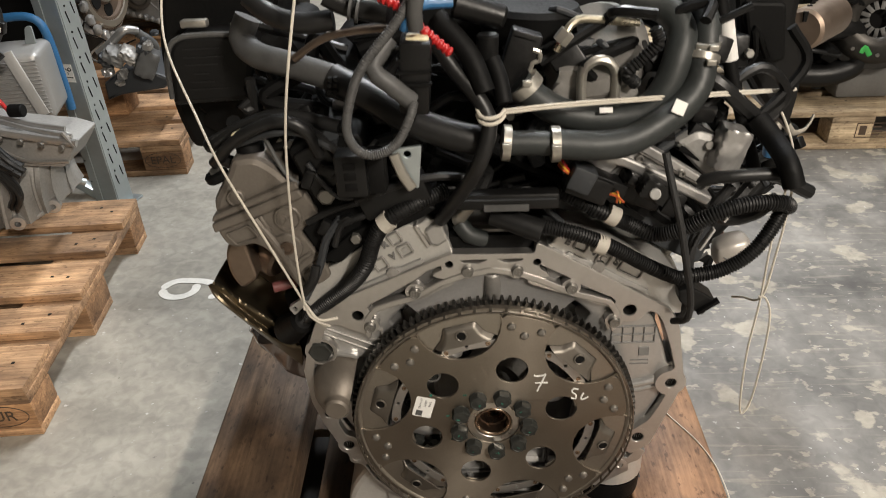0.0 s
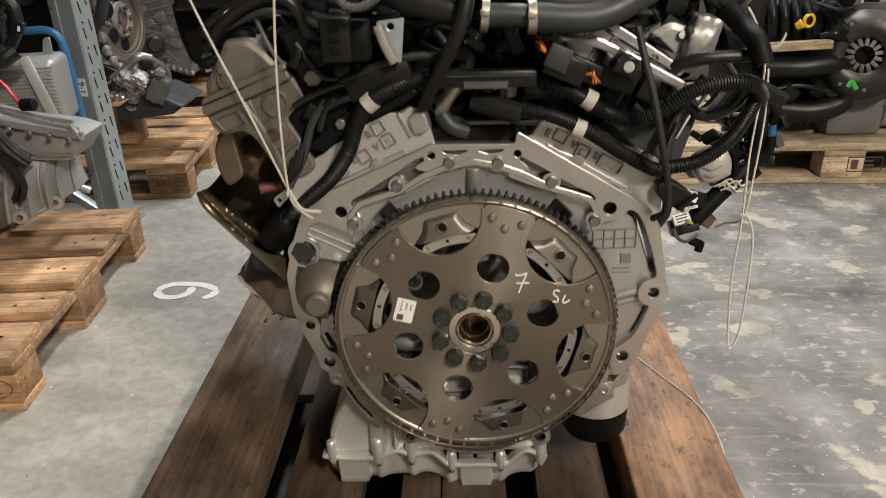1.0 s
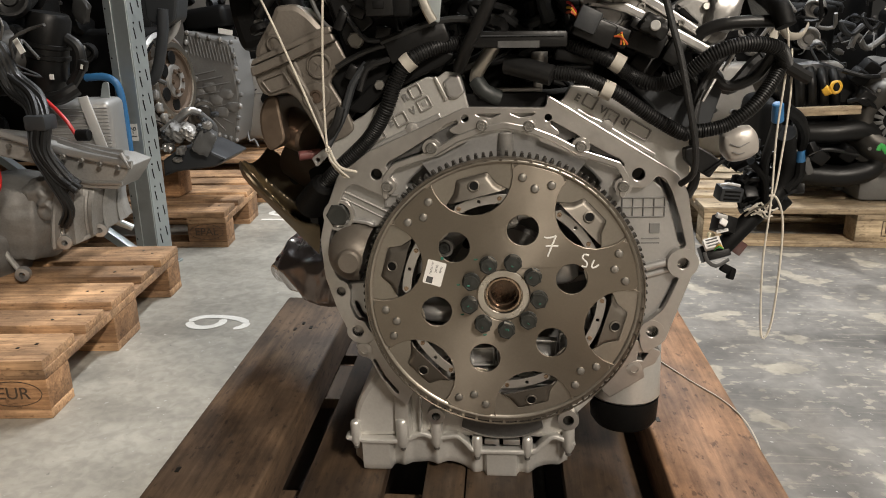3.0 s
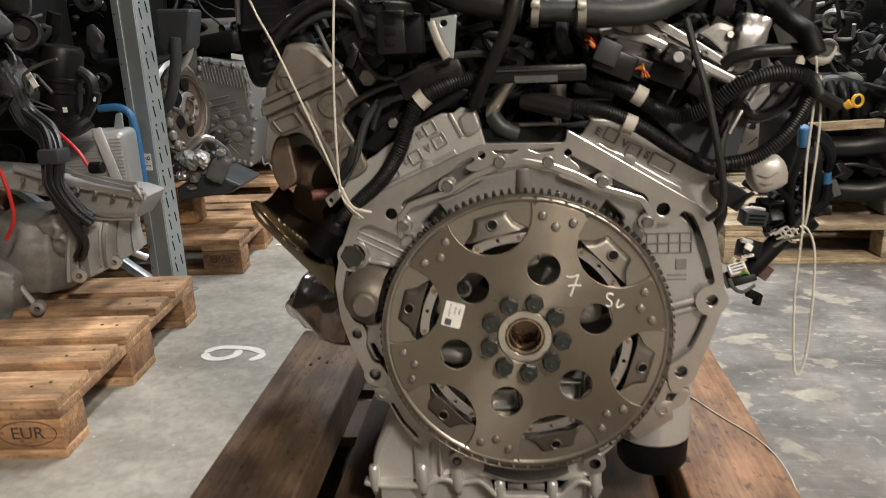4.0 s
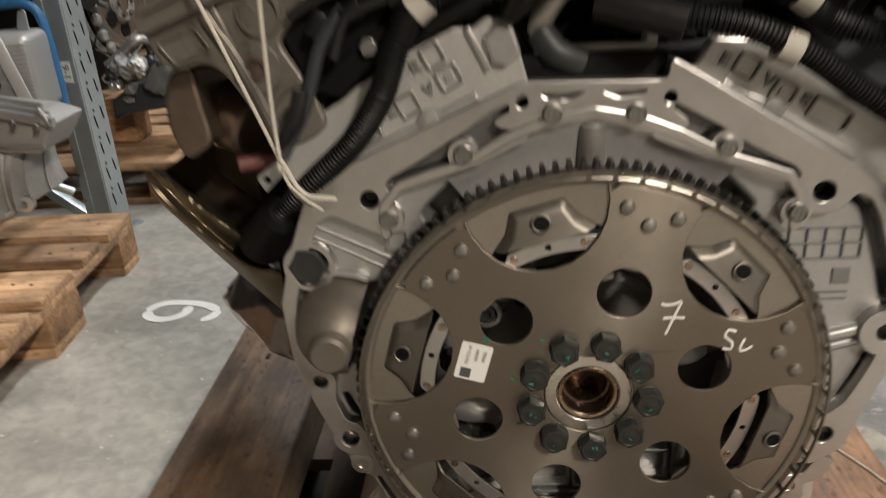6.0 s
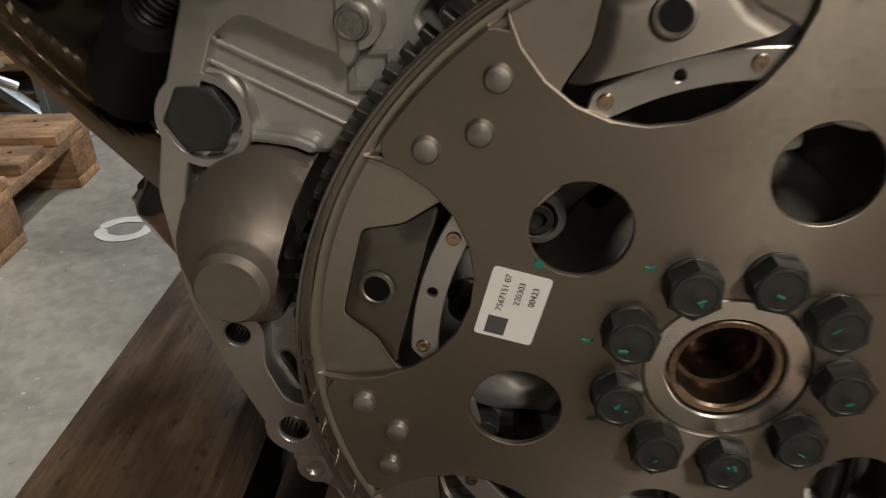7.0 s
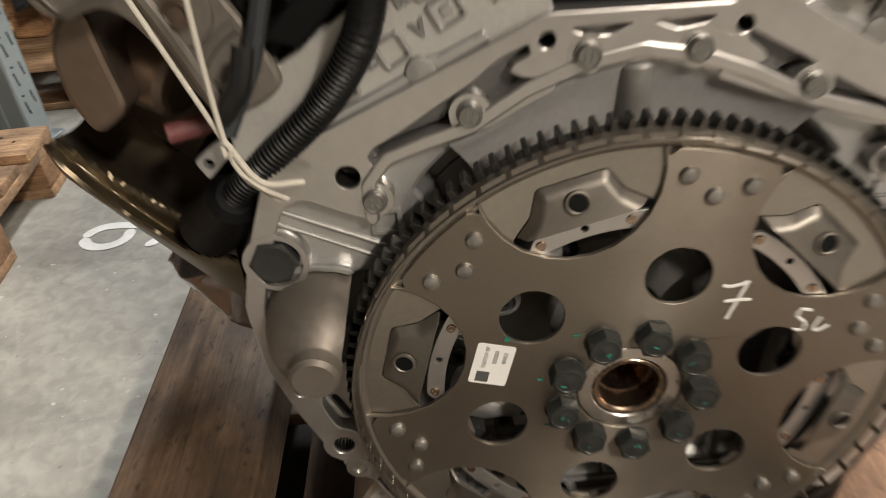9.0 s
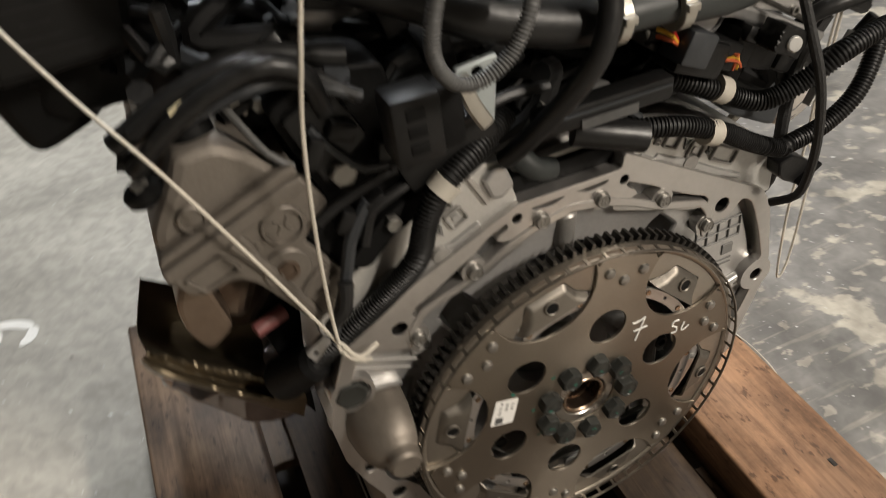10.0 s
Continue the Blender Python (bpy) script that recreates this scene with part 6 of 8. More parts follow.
for k in range(2):
    for j in range(3):
        a = Vector((-0.164, 0.028, 0.450)) + Vector((0.006 * k, 0, 0)) + Vector((0.001 * j, 0, 0.0065 * j))
        part("comb_clip", boxm((0.004, 0.006, 0.004), Matrix.Translation(a)), matt_black, left_pipe)

# wiring harness
def cable(name, pts, r, material, label="", **kw):
    return part(name, tubem(pts, r, **kw), material, engine, label)


cable("cable_loop", [(-0.062, -0.04, 0.563), (-0.08, -0.05, 0.537), (-0.111, -0.06, 0.504), (-0.126, -0.06, 0.478), (-0.136, -0.06, 0.441), (-0.129, -0.06, 0.419), (-0.112, -0.06, 0.412), (-0.09, -0.06, 0.422), (-0.075, -0.06, 0.447), (-0.07, -0.05, 0.461)], 0.0046, grey_sleeve, "grey sleeved cable loop", ribs=0.0005, pitch=0.0024, seg=12)
cable("cable_loop", [(-0.09, -0.03, 0.516), (-0.107, -0.045, 0.494), (-0.092, -0.05, 0.479), (-0.072, -0.045, 0.459)], 0.009, grey_sleeve)
cable("harness_arm", [(-0.048, 0.01, 0.5), (-0.03, 0.0, 0.474), (-0.007, -0.014, 0.448), (0.0028, -0.022, 0.4241), (-0.0047, -0.028, 0.3943), (-0.0148, -0.02, 0.3674), (-0.0303, -0.004, 0.3382), (-0.0439, 0.012, 0.3128), (-0.055, 0.03, 0.29)], 0.0082, pipe_black, "taped black wiring arm")
cable("harness_arm", [(-0.047, 0.02, 0.523), (-0.016, 0.0, 0.49), (-0.001, -0.015, 0.455)], 0.011, matt_black)
cable("harness_arm", [(0.018, -0.012, 0.442), (0.014, 0.0, 0.464), (0.007, 0.01, 0.481)], 0.009, matt_black)
for dz in (0, 0.006):
    cable("string_wrap", [tuple(Vector(p) + Vector((0, 0, -dz))) for p in ((-0.0095, -0.018, 0.44), (-0.0065, -0.0285, 0.4355), (0.003, -0.033, 0.434), (0.013, -0.0285, 0.4355), (0.018, -0.0195, 0.438))], 0.002, string_mat, "white string wound round the wiring", seg=8)
for nm, pts, r in (("corrugated_conduit", [(-0.047, 0.03, 0.322), (-0.082, 0, 0.317), (-0.116, -0.01, 0.301), (-0.133, -0.01, 0.276), (-0.146, -0.01, 0.243), (-0.172, 0.005, 0.206), (-0.211, 0.02, 0.171), (-0.236, 0.035, 0.148), (-0.25, 0.05, 0.132)], 0.0095),
                   ("corrugated_conduit", [(0.032, 0.03, 0.281), (0.06, 0, 0.283), (0.098, -0.01, 0.277), (0.139, -0.01, 0.258), (0.182, -0.005, 0.229), (0.222, 0, 0.206), (0.235, 0, 0.207), (0.274, 0, 0.214), (0.306, 0, 0.236), (0.33, 0.01, 0.265), (0.345, 0.03, 0.29)], 0.0085),
                   ("corrugated_conduit", [(0.081, 0.03, 0.318), (0.102, 0.01, 0.31), (0.135, 0, 0.294), (0.16, 0.01, 0.277), (0.192, 0, 0.266), (0.222, -0.01, 0.278), (0.251, -0.02, 0.301), (0.288, -0.02, 0.311), (0.327, -0.01, 0.305), (0.347, 0.02, 0.287)], 0.0088)):
    cable(nm, set_back(pts), r, conduit_mat, "black corrugated wiring conduit", ribs=0.0012, pitch=0.0033, seg=14)
for c, d in (((-0.116, -0.01, 0.3), (0.7, 0, 0.55)), ((0.128, -0.01, 0.261), (0.9, 0, -0.4)), ((0.141, 0, 0.293), (0.85, 0, -0.5))):
    c = set_back([c])[0]
    a = Vector(c) - Vector(d) * 0.007
    cable("tape_band", [tuple(a), tuple(Vector(c)), tuple(a + Vector(d) * 0.014)], 0.0117, tape_white, "cream cloth tape band", seg=18)
duct = part("cable_duct", boxm((0.118, 0.02, 0.02), pose(*(0.02, 0.01, 0.324), 0, 1, 0), 0.004), black_plastic, engine, "flat black cable duct")
part("label", boxm((0.05, 0.001, 0.008), pose(*(0.02, -0.001, 0.318), 0, 1, 0)), grey_sleeve, duct, "pale grey label strip")
part("duct_seam", boxm((0.11, 0.002, 0.0015), pose(*(0.02, -0.001, 0.328), 0, 1, 0)), grey_plastic, duct)
cable("metal_pipe", [(-0.009, 0.04, 0.317), (-0.02, 0.042, 0.303), (-0.031, 0.046, 0.287), (-0.034, 0.055, 0.276)], 0.0088, clip_steel, "plated metal pipe elbow", seg=16)
cable("hose_stub", [(-0.033, 0.05, 0.275), (-0.023, 0.045, 0.261), (-0.004, 0.05, 0.252)], 0.0105, hose_rubber, seg=14)
cable("metal_pipe", [(0.048, 0.06, 0.309), (0.048, 0.06, 0.293)], 0.011, cast, seg=16)
cable("hose_stub", [(0.006, 0.03, 0.295), (0.03, 0.02, 0.289), (0.061, 0.01, 0.28)], 0.013, pipe_black, seg=14)
cable("braided_cable", [(0.189, 0, 0.376), (0.197, -0.01, 0.341), (0.208, -0.02, 0.298), (0.22, -0.02, 0.247), (0.233, -0.01, 0.194), (0.235, 0, 0.159), (0.225, 0.02, 0.142)], 0.0043, braid, "black braided cable", seg=10)
cable("braided_cable", [(0.283, 0.05, 0.31), (0.259, 0.05, 0.273), (0.243, 0.04, 0.235), (0.243, 0.04, 0.189), (0.25, 0.05, 0.143), (0.243, 0.06, 0.119)], 0.0062, braid, "black braided cable", seg=10)
cable("hose_arc", [(0.234, 0.04, 0.308), (0.243, 0.03, 0.327), (0.273, 0.02, 0.336), (0.329, 0.02, 0.337)], 0.0075, pipe_black, "black rubber tube", seg=12)
cable("hose_arc", [(0.243, 0.05, 0.301), (0.282, 0.06, 0.261), (0.316, 0.05, 0.271), (0.332, 0.04, 0.298)], 0.007, pipe_black, seg=10)
cable("hose_arc", [(0.331, 0, 0.33), (0.324, 0.01, 0.353), (0.318, 0.04, 0.367), (0.303, 0.06, 0.387)], 0.012, matt_black, seg=12)
cable("hose_arc", [(-0.223, 0.01, 0.209), (-0.209, 0.005, 0.228), (-0.204, 0.01, 0.246)], 0.006, pipe_black, seg=10)
cable("hose_arc", [(-0.312, 0.05, 0.364), (-0.273, 0.03, 0.401), (-0.224, 0.02, 0.422), (-0.195, 0.02, 0.411), (-0.185, 0.03, 0.377)], 0.0068, pipe_black, "black formed hose", seg=12)
cable("hose_arc", [(-0.318, 0.06, 0.381), (-0.271, 0.05, 0.406), (-0.224, 0.05, 0.418), (-0.161, 0.04, 0.405)], 0.0085, pipe_black, seg=12)
cable("wire", [(-0.202, 0.05, 0.48), (-0.167, 0.04, 0.502), (-0.13, 0.03, 0.511), (-0.088, 0.02, 0.515)], 0.0042, shield_brown, "thin brownish pipe", seg=8)
cable("hose_arc", [(-0.242, 0.06, 0.544), (-0.221, 0.05, 0.528), (-0.188, 0.04, 0.519), (-0.153, 0.04, 0.521)], 0.011, pipe_black, seg=12)
cable("hose_arc", [(-0.155, 0.02, 0.55), (-0.131, 0.02, 0.537), (-0.092, 0.01, 0.531)], 0.011, pipe_black, seg=12)
for p in ((-0.131, 0.008, 0.539), (-0.124, 0.008, 0.536)):
    cable("tape_band", [p, tuple(Vector(p) + Vector((0.0025, 0, -0.0006)))], 0.0118, grey_sleeve, seg=12)
cable("wire", [(-0.097, -0.02, 0.553), (-0.082, -0.03, 0.547), (-0.065, -0.03, 0.53), (-0.033, -0.03, 0.5)], 0.0045, red_plastic, "red plastic spiral tube", ribs=0.0015, pitch=0.006, seg=10)
cable("wire", [(-0.06, -0.05, 0.562), (-0.064, -0.05, 0.545), (-0.064, -0.045, 0.529)], 0.0075, grey_sleeve, "grey cable end", seg=12)
cable("wire", [(-0.075, -0.04, 0.528), (-0.07, -0.045, 0.539), (-0.059, -0.03, 0.546), (-0.03, -0.02, 0.545)], 0.005, blue_plastic, "blue wire", seg=10)
con = part("plug_connector", boxm((0.03, 0.03, 0.075), pose(*(-0.068, -0.03, 0.482), 10, 5, 0), 0.004), black_plastic, engine, "black multi-pin plug with a cream latch")
part("latch", boxm((0.022, 0.018, 0.012), pose(*(-0.064, -0.035, 0.514), 0, 5, 0), 0.002), cream_plastic, con, "cream plastic latch")
for k in range(4):
    part("ridge", boxm((0.032, 0.004, 0.003), pose(*(-0.068, -0.046, 0.476)) @ pose(0, 0, 0.012 * k)), matt_black, con)
con = part("plug_connector", boxm((0.034, 0.022, 0.075), pose(*(0.036, 0.06, 0.46), 0, 18, 0), 0.003), black_plastic, engine, "tall black plug housing")
part("socket_mouth", boxm((0.026, 0.012, 0.004), pose(*(0.044, 0.055, 0.49), 0, 18, 0), 0.001), matt_black, con)
part("ring_clip", tubem([(0.052, 0.05, 0.478), (0.059, 0.05, 0.475), (0.059, 0.05, 0.466), (0.052, 0.05, 0.464), (0.048, 0.05, 0.453)], 0.003, seg=8), clip_steel, con, "bright wire clip")
con = part("plug_connector", boxm((0.034, 0.03, 0.048), pose(*(-0.142, -0.02, 0.377), 0, 0, 0), 0.004), black_plastic, engine, "black slotted connector block")
for k in range(3):
    part("slot", boxm((0.013, 0.003, 0.0085), pose(*(-0.143, -0.0345, 0.378)) @ pose(0, 0, -0.012 + 0.012 * k), 0.001), matt_black, con)
part("plug_half", boxm((0.026, 0.03, 0.045), pose(*(-0.12, -0.012, 0.375)), 0.004), matt_black, con)
part("silver_bracket", flat_mesh("silver_bracket", [u([(-0.101, 0.06, 0.392), (-0.069, 0.06, 0.395), (-0.075, 0.06, 0.345), (-0.088, 0.06, 0.35), (-0.1, 0.06, 0.373)], 0.003), circle(-0.085, 0.386, 0.004, 16)], 0.0, 0.005, 0.001, galv), None, engine, "bright bare metal bracket")
part("bracket_arm", tubem([(-0.099, -0.004, 0.388), (-0.092, -0.004, 0.366), (-0.082, -0.002, 0.347)], 0.006, seg=8, flat=0.5), clip_steel, engine)
con = part("plug_connector", boxm((0.028, 0.03, 0.028), pose(*(0.103, 0.018, 0.344), 0, 25, 0), 0.003), grey_plastic, engine, "grey square connector")
part("plug_half", boxm((0.045, 0.028, 0.024), pose(*(0.133, 0.028, 0.328), 0, 24, 0), 0.003), black_plastic, con)
for k, mm in enumerate((orange_wire, yellow_plastic, red_plastic)):
    cable("wire", [(0.094, 0.018, 0.345), tuple(Vector((0.084, 0.014, 0.354)) + Vector((0, 0, 0.004 * k))), tuple(Vector((0.08, 0.028, 0.354)) + Vector((0, 0, 0.006 * k)))], 0.0018, mm, seg=6)
    cable("wire", [tuple(Vector((0.134, 0.012, 0.324)) + Vector((0.004 * k, 0, 0))), tuple(Vector((0.143, 0.006, 0.323)) + Vector((0, 0, 0.003 * k))), tuple(Vector((0.151, 0.01, 0.314)) + Vector((-0.004 * k, 0, 0)))], 0.0014, (orange_wire, yellow_plastic, orange_wire)[k], seg=6)
for p, s0, rot in (((0.181, 0.03, 0.316), (0.032, 0.03, 0.03), 25), ((0.209, 0.03, 0.304), (0.02, 0.03, 0.03), 30), ((0.163, 0.02, 0.337), (0.018, 0.02, 0.014), 30), ((0.091, 0.05, 0.301), (0.05, 0.03, 0.015), 10), 
                   ((-0.105, 0.03, 0.325), (0.08, 0.03, 0.03), -20), ((0.112, 0.024, 0.332), (0.05, 0.03, 0.03), 24), ((0.171, 0.034, 0.32), (0.048, 0.036, 0.032), 22)):
    part("plug_connector", boxm(s0, pose(*p, 0, rot, 0), 0.004), black_plastic, engine, "black wiring connector")
strut = cable("tie_rod", [(0.251, 0.09, 0.529), (0.269, 0.08, 0.452), (0.292, 0.07, 0.38), (0.31, 0.06, 0.325)], 0.0075, matt_black, "thin black rod with a white label", seg=12)
part("label", tubem([(0.26, 0.082, 0.494), (0.27, 0.078, 0.449)], 0.0092, seg=14), paper, strut, "white wrapped label")
eye_line = [(-0.017, 0, -0.036), (-0.0185, 0, -0.012)] + [(0.0185 * math.cos(radians(a)), 0, 0.004 + 0.02 * math.sin(radians(a))) for a in range(180, -1, -20)] + [(0.0185, 0, -0.012), (0.017, 0, -0.036)]
lug = part("lifting_eye", tubem(eye_line, 0.0056, seg=12, flat=1.3), clip_steel, engine, "bare metal lifting eye", pose(*(0.1235, 0.052, 0.44)))
part("eye_foot", boxm((0.046, 0.008, 0.022), pose(0, 0.002, -0.034), 0.002), clip_steel, lug)
part("cast_foot", lump(pose(0, 0.045, -0.02), (0.05, 0.04, 0.035), 0.3, 6, 0.12), cast_dark, lug)
cb = part("cast_housing", lathe(bmesh.new(), [(0.0, 0.05), (0.05, 0.048), (0.06, 0.035), (0.06, -0.05), (0, -0.05)], along((0.135, 0.12, 0.438), (0.114, 0.08, 0.484)), 26), cast_dark, engine, "dull cast housing")
cable("metal_pipe", [(0.078, 0.06, 0.473), (0.087, 0.06, 0.491), (0.101, 0.07, 0.502), (0.131, 0.08, 0.498), (0.17, 0.09, 0.49)], 0.0045, brass_pipe, "thin plated fuel pipe", seg=10)
part("pipe_nut", rodm((0.081, 0.06, 0.482), (0.09, 0.06, 0.493), 0.009, None, 6), clip_steel, engine)
cable("corrugated_conduit", [(0.176, 0.04, 0.497), (0.181, 0.04, 0.482), (0.165, 0.04, 0.465), (0.151, 0.04, 0.451), (0.163, 0.05, 0.436)], 0.0065, conduit_mat, "", ribs=0.0014, pitch=0.004, seg=10)
part("thermostat_drum", rodm((0.055, 0.14, 0.462), (0.058, 0.14, 0.507), 0.055, 0.06, 30, 0.006), matt_black, engine, "black round housing")
part("sensor_barrel", rodm((-0.03, 0.02, 0.536), (0.022, 0.02, 0.519), 0.014, 0.012, 18, 0.003), black_plastic, engine, "black cylindrical sensor")
part("sensor_plug", rodm((0.004, 0.03, 0.502), (0.003, 0.03, 0.455), 0.012, 0.011, 14, 0.002), black_plastic, engine)

con = part("plug_connector", flat_mesh("plug_connector", [rounded([(0.2279, 0.186), (0.2298, 0.171), (0.2381, 0.1621), (0.2461, 0.1575), (0.2603, 0.1483), (0.2748, 0.1691), (0.2597, 0.1804), (0.2438, 0.1895)], 0.003)], 0.02, 0.05, 0.002, black_plastic), None, engine, "black angular plug at the loom end")
part("plug_half", boxm((0.03, 0.01, 0.004), pose(0.264, 0.018, 0.164, 0, -35, 0), 0.001), matt_black, con)
# looms over the black rear cover, and the pale housing behind the connector block
part("cast_housing", lump(pose(-0.135, 0.13, 0.402, 0, 8, 0), (0.046, 0.03, 0.02), 0.35, 21, 0.1), cast, engine, "pale cast housing behind the wiring")
for pts, r, mm in (([(-0.304, 0.045, 0.392), (-0.276, 0.04, 0.409), (-0.239, 0.035, 0.4215), (-0.205, 0.035, 0.417), (-0.184, 0.03, 0.4), (-0.163, 0.02, 0.385)], 0.0052, pipe_black), ([(-0.29, 0.05, 0.384), (-0.2393, 0.03, 0.4042), (-0.2045, 0.03, 0.4041), (-0.16, 0.02, 0.384)], 0.0046, grey_plastic),
                   ([(-0.2464, 0.04, 0.3971), (-0.2283, 0.034, 0.3565), (-0.214, 0.03, 0.343)], 0.0028, grey_sleeve), ([(-0.2093, 0.025, 0.2955), (-0.186, 0.024, 0.3079), (-0.1542, 0.022, 0.3195), (-0.1323, 0.022, 0.3205), (-0.1286, 0.022, 0.3092), (-0.1511, 0.02, 0.3015), (-0.1694, 0.02, 0.2934), (-0.1804, 0.02, 0.2665)], 0.0042, pipe_black),
                   ([(-0.2235, 0.01, 0.2), (-0.2053, 0.018, 0.2317), (-0.1965, 0.02, 0.2548), (-0.1879, 0.022, 0.2774), (-0.17, 0.024, 0.3)], 0.0052, grey_plastic), ([(-0.15, 0.02, 0.325), (-0.1229, 0.018, 0.3345), (-0.0877, 0.018, 0.3456), (-0.0534, 0.02, 0.35), (-0.02, 0.022, 0.346)], 0.0048, pipe_black),
                   ([(-0.1989, 0.026, 0.3695), (-0.184, 0.024, 0.345), (-0.1672, 0.022, 0.3281), (-0.14, 0.02, 0.329)], 0.0034, grey_plastic)):
    cable("loom_branch", pts, r, mm, seg=8)
for x, z, w, h, turn in ((-0.178, 0.362, 0.02, 0.014, 25), (-0.2, 0.352, 0.012, 0.024, 25), (-0.165, 0.297, 0.018, 0.012, -20), (-0.147, 0.337, 0.02, 0.016, 10), (-0.19, 0.29, 0.012, 0.02, 30)):
    part("clip_block", boxm((w, 0.012, h), pose(x, 0.024, z, 0, turn, 0), 0.003), black_plastic, cov)
rnd = random.Random(29)
part("inner_cover", lump(Matrix.Translation((-0.3, 0.3, 0.41)), (0.08, 0.12, 0.07), 0.4, 31, 0.1), matt_black, engine, "black plastic under the side cover")
for k in range(26):
    a = Vector((rnd.uniform(-0.34, -0.27), rnd.uniform(0.17, 0.27), rnd.uniform(0.35, 0.44)))
    pts = [a]
    for j in range(3):
        pts.append(pts[-1] + Vector((rnd.uniform(-0.01, 0.05), rnd.uniform(-0.03, 0.04), rnd.uniform(-0.03, 0.03))))
    cable("loom_branch", [tuple(p) for p in pts], rnd.choice((0.005, 0.007, 0.01)), rnd.choice((pipe_black, matt_black, grey_plastic, hose_rubber)), seg=8)
    if k % 5 == 1:
        part("plug_connector", boxm((0.03, 0.022, 0.02), pose(*a, rnd.uniform(-20, 20), rnd.uniform(-30, 30), rnd.uniform(-30, 30)), 0.004), black_plastic, engine)
part("clip", boxm((0.012, 0.006, 0.008), pose(-0.272, 0.03, 0.405, 0, -25, 0), 0.001), cream_plastic, engine, "pale green clip on the looms")
# fill of small looms deep between the banks
rnd = random.Random(11)
for k in range(110):
    a = Vector((rnd.uniform(-0.26, 0.3), rnd.uniform(0.06, 0.13), rnd.uniform(0.275, 0.47)))
    pts = [a]
    for j in range(3):
        pts.append(pts[-1] + Vector((rnd.uniform(-0.07, 0.07), rnd.uniform(-0.02, 0.02), rnd.uniform(-0.045, 0.045))))
    cable("loom_branch", [tuple(p) for p in pts], rnd.choice((0.004, 0.006, 0.009)), rnd.choice((matt_black, pipe_black, black_plastic, matt_black, grey_plastic)), seg=8)
    if k % 6 == 3:
        part("clip", boxm((rnd.uniform(0.006, 0.014), 0.006, rnd.uniform(0.004, 0.009)), pose(a.x, a.y - 0.012, a.z, 0, rnd.uniform(-50, 50), 0), 0.001), rnd.choice((clip_steel, grey_sleeve, cooler_grey, cream_plastic)), engine)
    if k % 7 == 2:
        part("cover_bolt", hexagon(bmesh.new(), (a.x + 0.012, a.y - 0.016, a.z), (0, -1, 0.2), 0.0055, 0.007), zinc_bolt, engine)
    if k % 2:
        s0 = (rnd.uniform(0.012, 0.04), 0.03, rnd.uniform(0.02, 0.045))
        part("plug_connector", boxm(s0, pose(*a, rnd.uniform(-30, 30), rnd.uniform(-40, 40), 0), 0.003), rnd.choice((matt_black, black_plastic, matt_black, pipe_black)), engine)

# exhaust side under the left head
part("exhaust_flap", flat_mesh("exhaust_flap", [rounded([(-0.3159, 0.2605), (-0.2989, 0.2614), (-0.2953, 0.2291), (-0.2908, 0.2013), (-0.3157, 0.1848), (-0.3267, 0.2099), (-0.327, 0.238)], 0.01)], 0.058, 0.2, 0.004, shield_brown), None, engine, "brown heat-stained sheet flap")
def spaced(line, n):
    """n points at even steps along a line."""
    out = []
    for k in range(n):
        f = k * (len(line) - 1) / (n - 1)
        i = min(int(f), len(line) - 2)
        out.append(line[i].lerp(line[i + 1], f - i))
    return out


def heat_shield_sheet():
    """A folded sheet trough: back wall, valley, a soft crest, a groove, and a rolled lip turned under."""
    rows = (((-0.362, 0.2, 0.178), (-0.34, 0.2, 0.16), (-0.315, 0.19, 0.14), (-0.278, 0.165, 0.105)),
            ((-0.372, 0.178, 0.163), (-0.353, 0.175, 0.136), (-0.327, 0.168, 0.114), (-0.3, 0.158, 0.1), (-0.279, 0.15, 0.087)),
            ((-0.377, 0.15, 0.158), (-0.36, 0.15, 0.1355), (-0.3356, 0.145, 0.115), (-0.3103, 0.138, 0.0955), (-0.2835, 0.13, 0.0845)),
            ((-0.3697, 0.106, 0.1684), (-0.3564, 0.1036, 0.1608), (-0.3335, 0.1012, 0.1384), (-0.309, 0.0988, 0.1175), (-0.2937, 0.0964, 0.1049), (-0.2768, 0.094, 0.089)),
            ((-0.3735, 0.106, 0.166), (-0.364, 0.1058, 0.1563), (-0.3453, 0.1036, 0.1334), (-0.3223, 0.1014, 0.1072), (-0.2955, 0.0992, 0.0818), (-0.272, 0.095, 0.0735)),
            ((-0.3738, 0.1, 0.1682), (-0.3629, 0.095, 0.1499), (-0.3387, 0.09, 0.1249), (-0.3157, 0.085, 0.1059), (-0.2863, 0.08, 0.0846), (-0.2576, 0.075, 0.0782)),
            ((-0.3771, 0.108, 0.1616), (-0.37, 0.1048, 0.1437), (-0.343, 0.1016, 0.1137), (-0.3206, 0.0984, 0.0903), (-0.2922, 0.0952, 0.0611), (-0.2648, 0.092, 0.0336)))
    grid = [spaced(spline(r, 0.002), 40) for r in rows]
    cols = [spaced(spline([g[k] for g in grid], 0.001), 45) for k in range(40)]
    bm = bmesh.new()
    net = [[bm.verts.new(p + Vector((0, 0.4, -1)) * 0.0005 * noise.noise(Vector((k * 0.1, j * 0.06, 3.0)))) for j, p in enumerate(c)] for k, c in enumerate(cols)]
    for p, q in zip(net, net[1:]):
        for j in range(44):
            bm.faces.new((p[j], p[j + 1], q[j + 1], q[j]))
    bmesh.ops.recalc_face_normals(bm, faces=bm.faces)
    bmesh.ops.solidify(bm, geom=bm.faces[:], thickness=0.0012)
    return bm


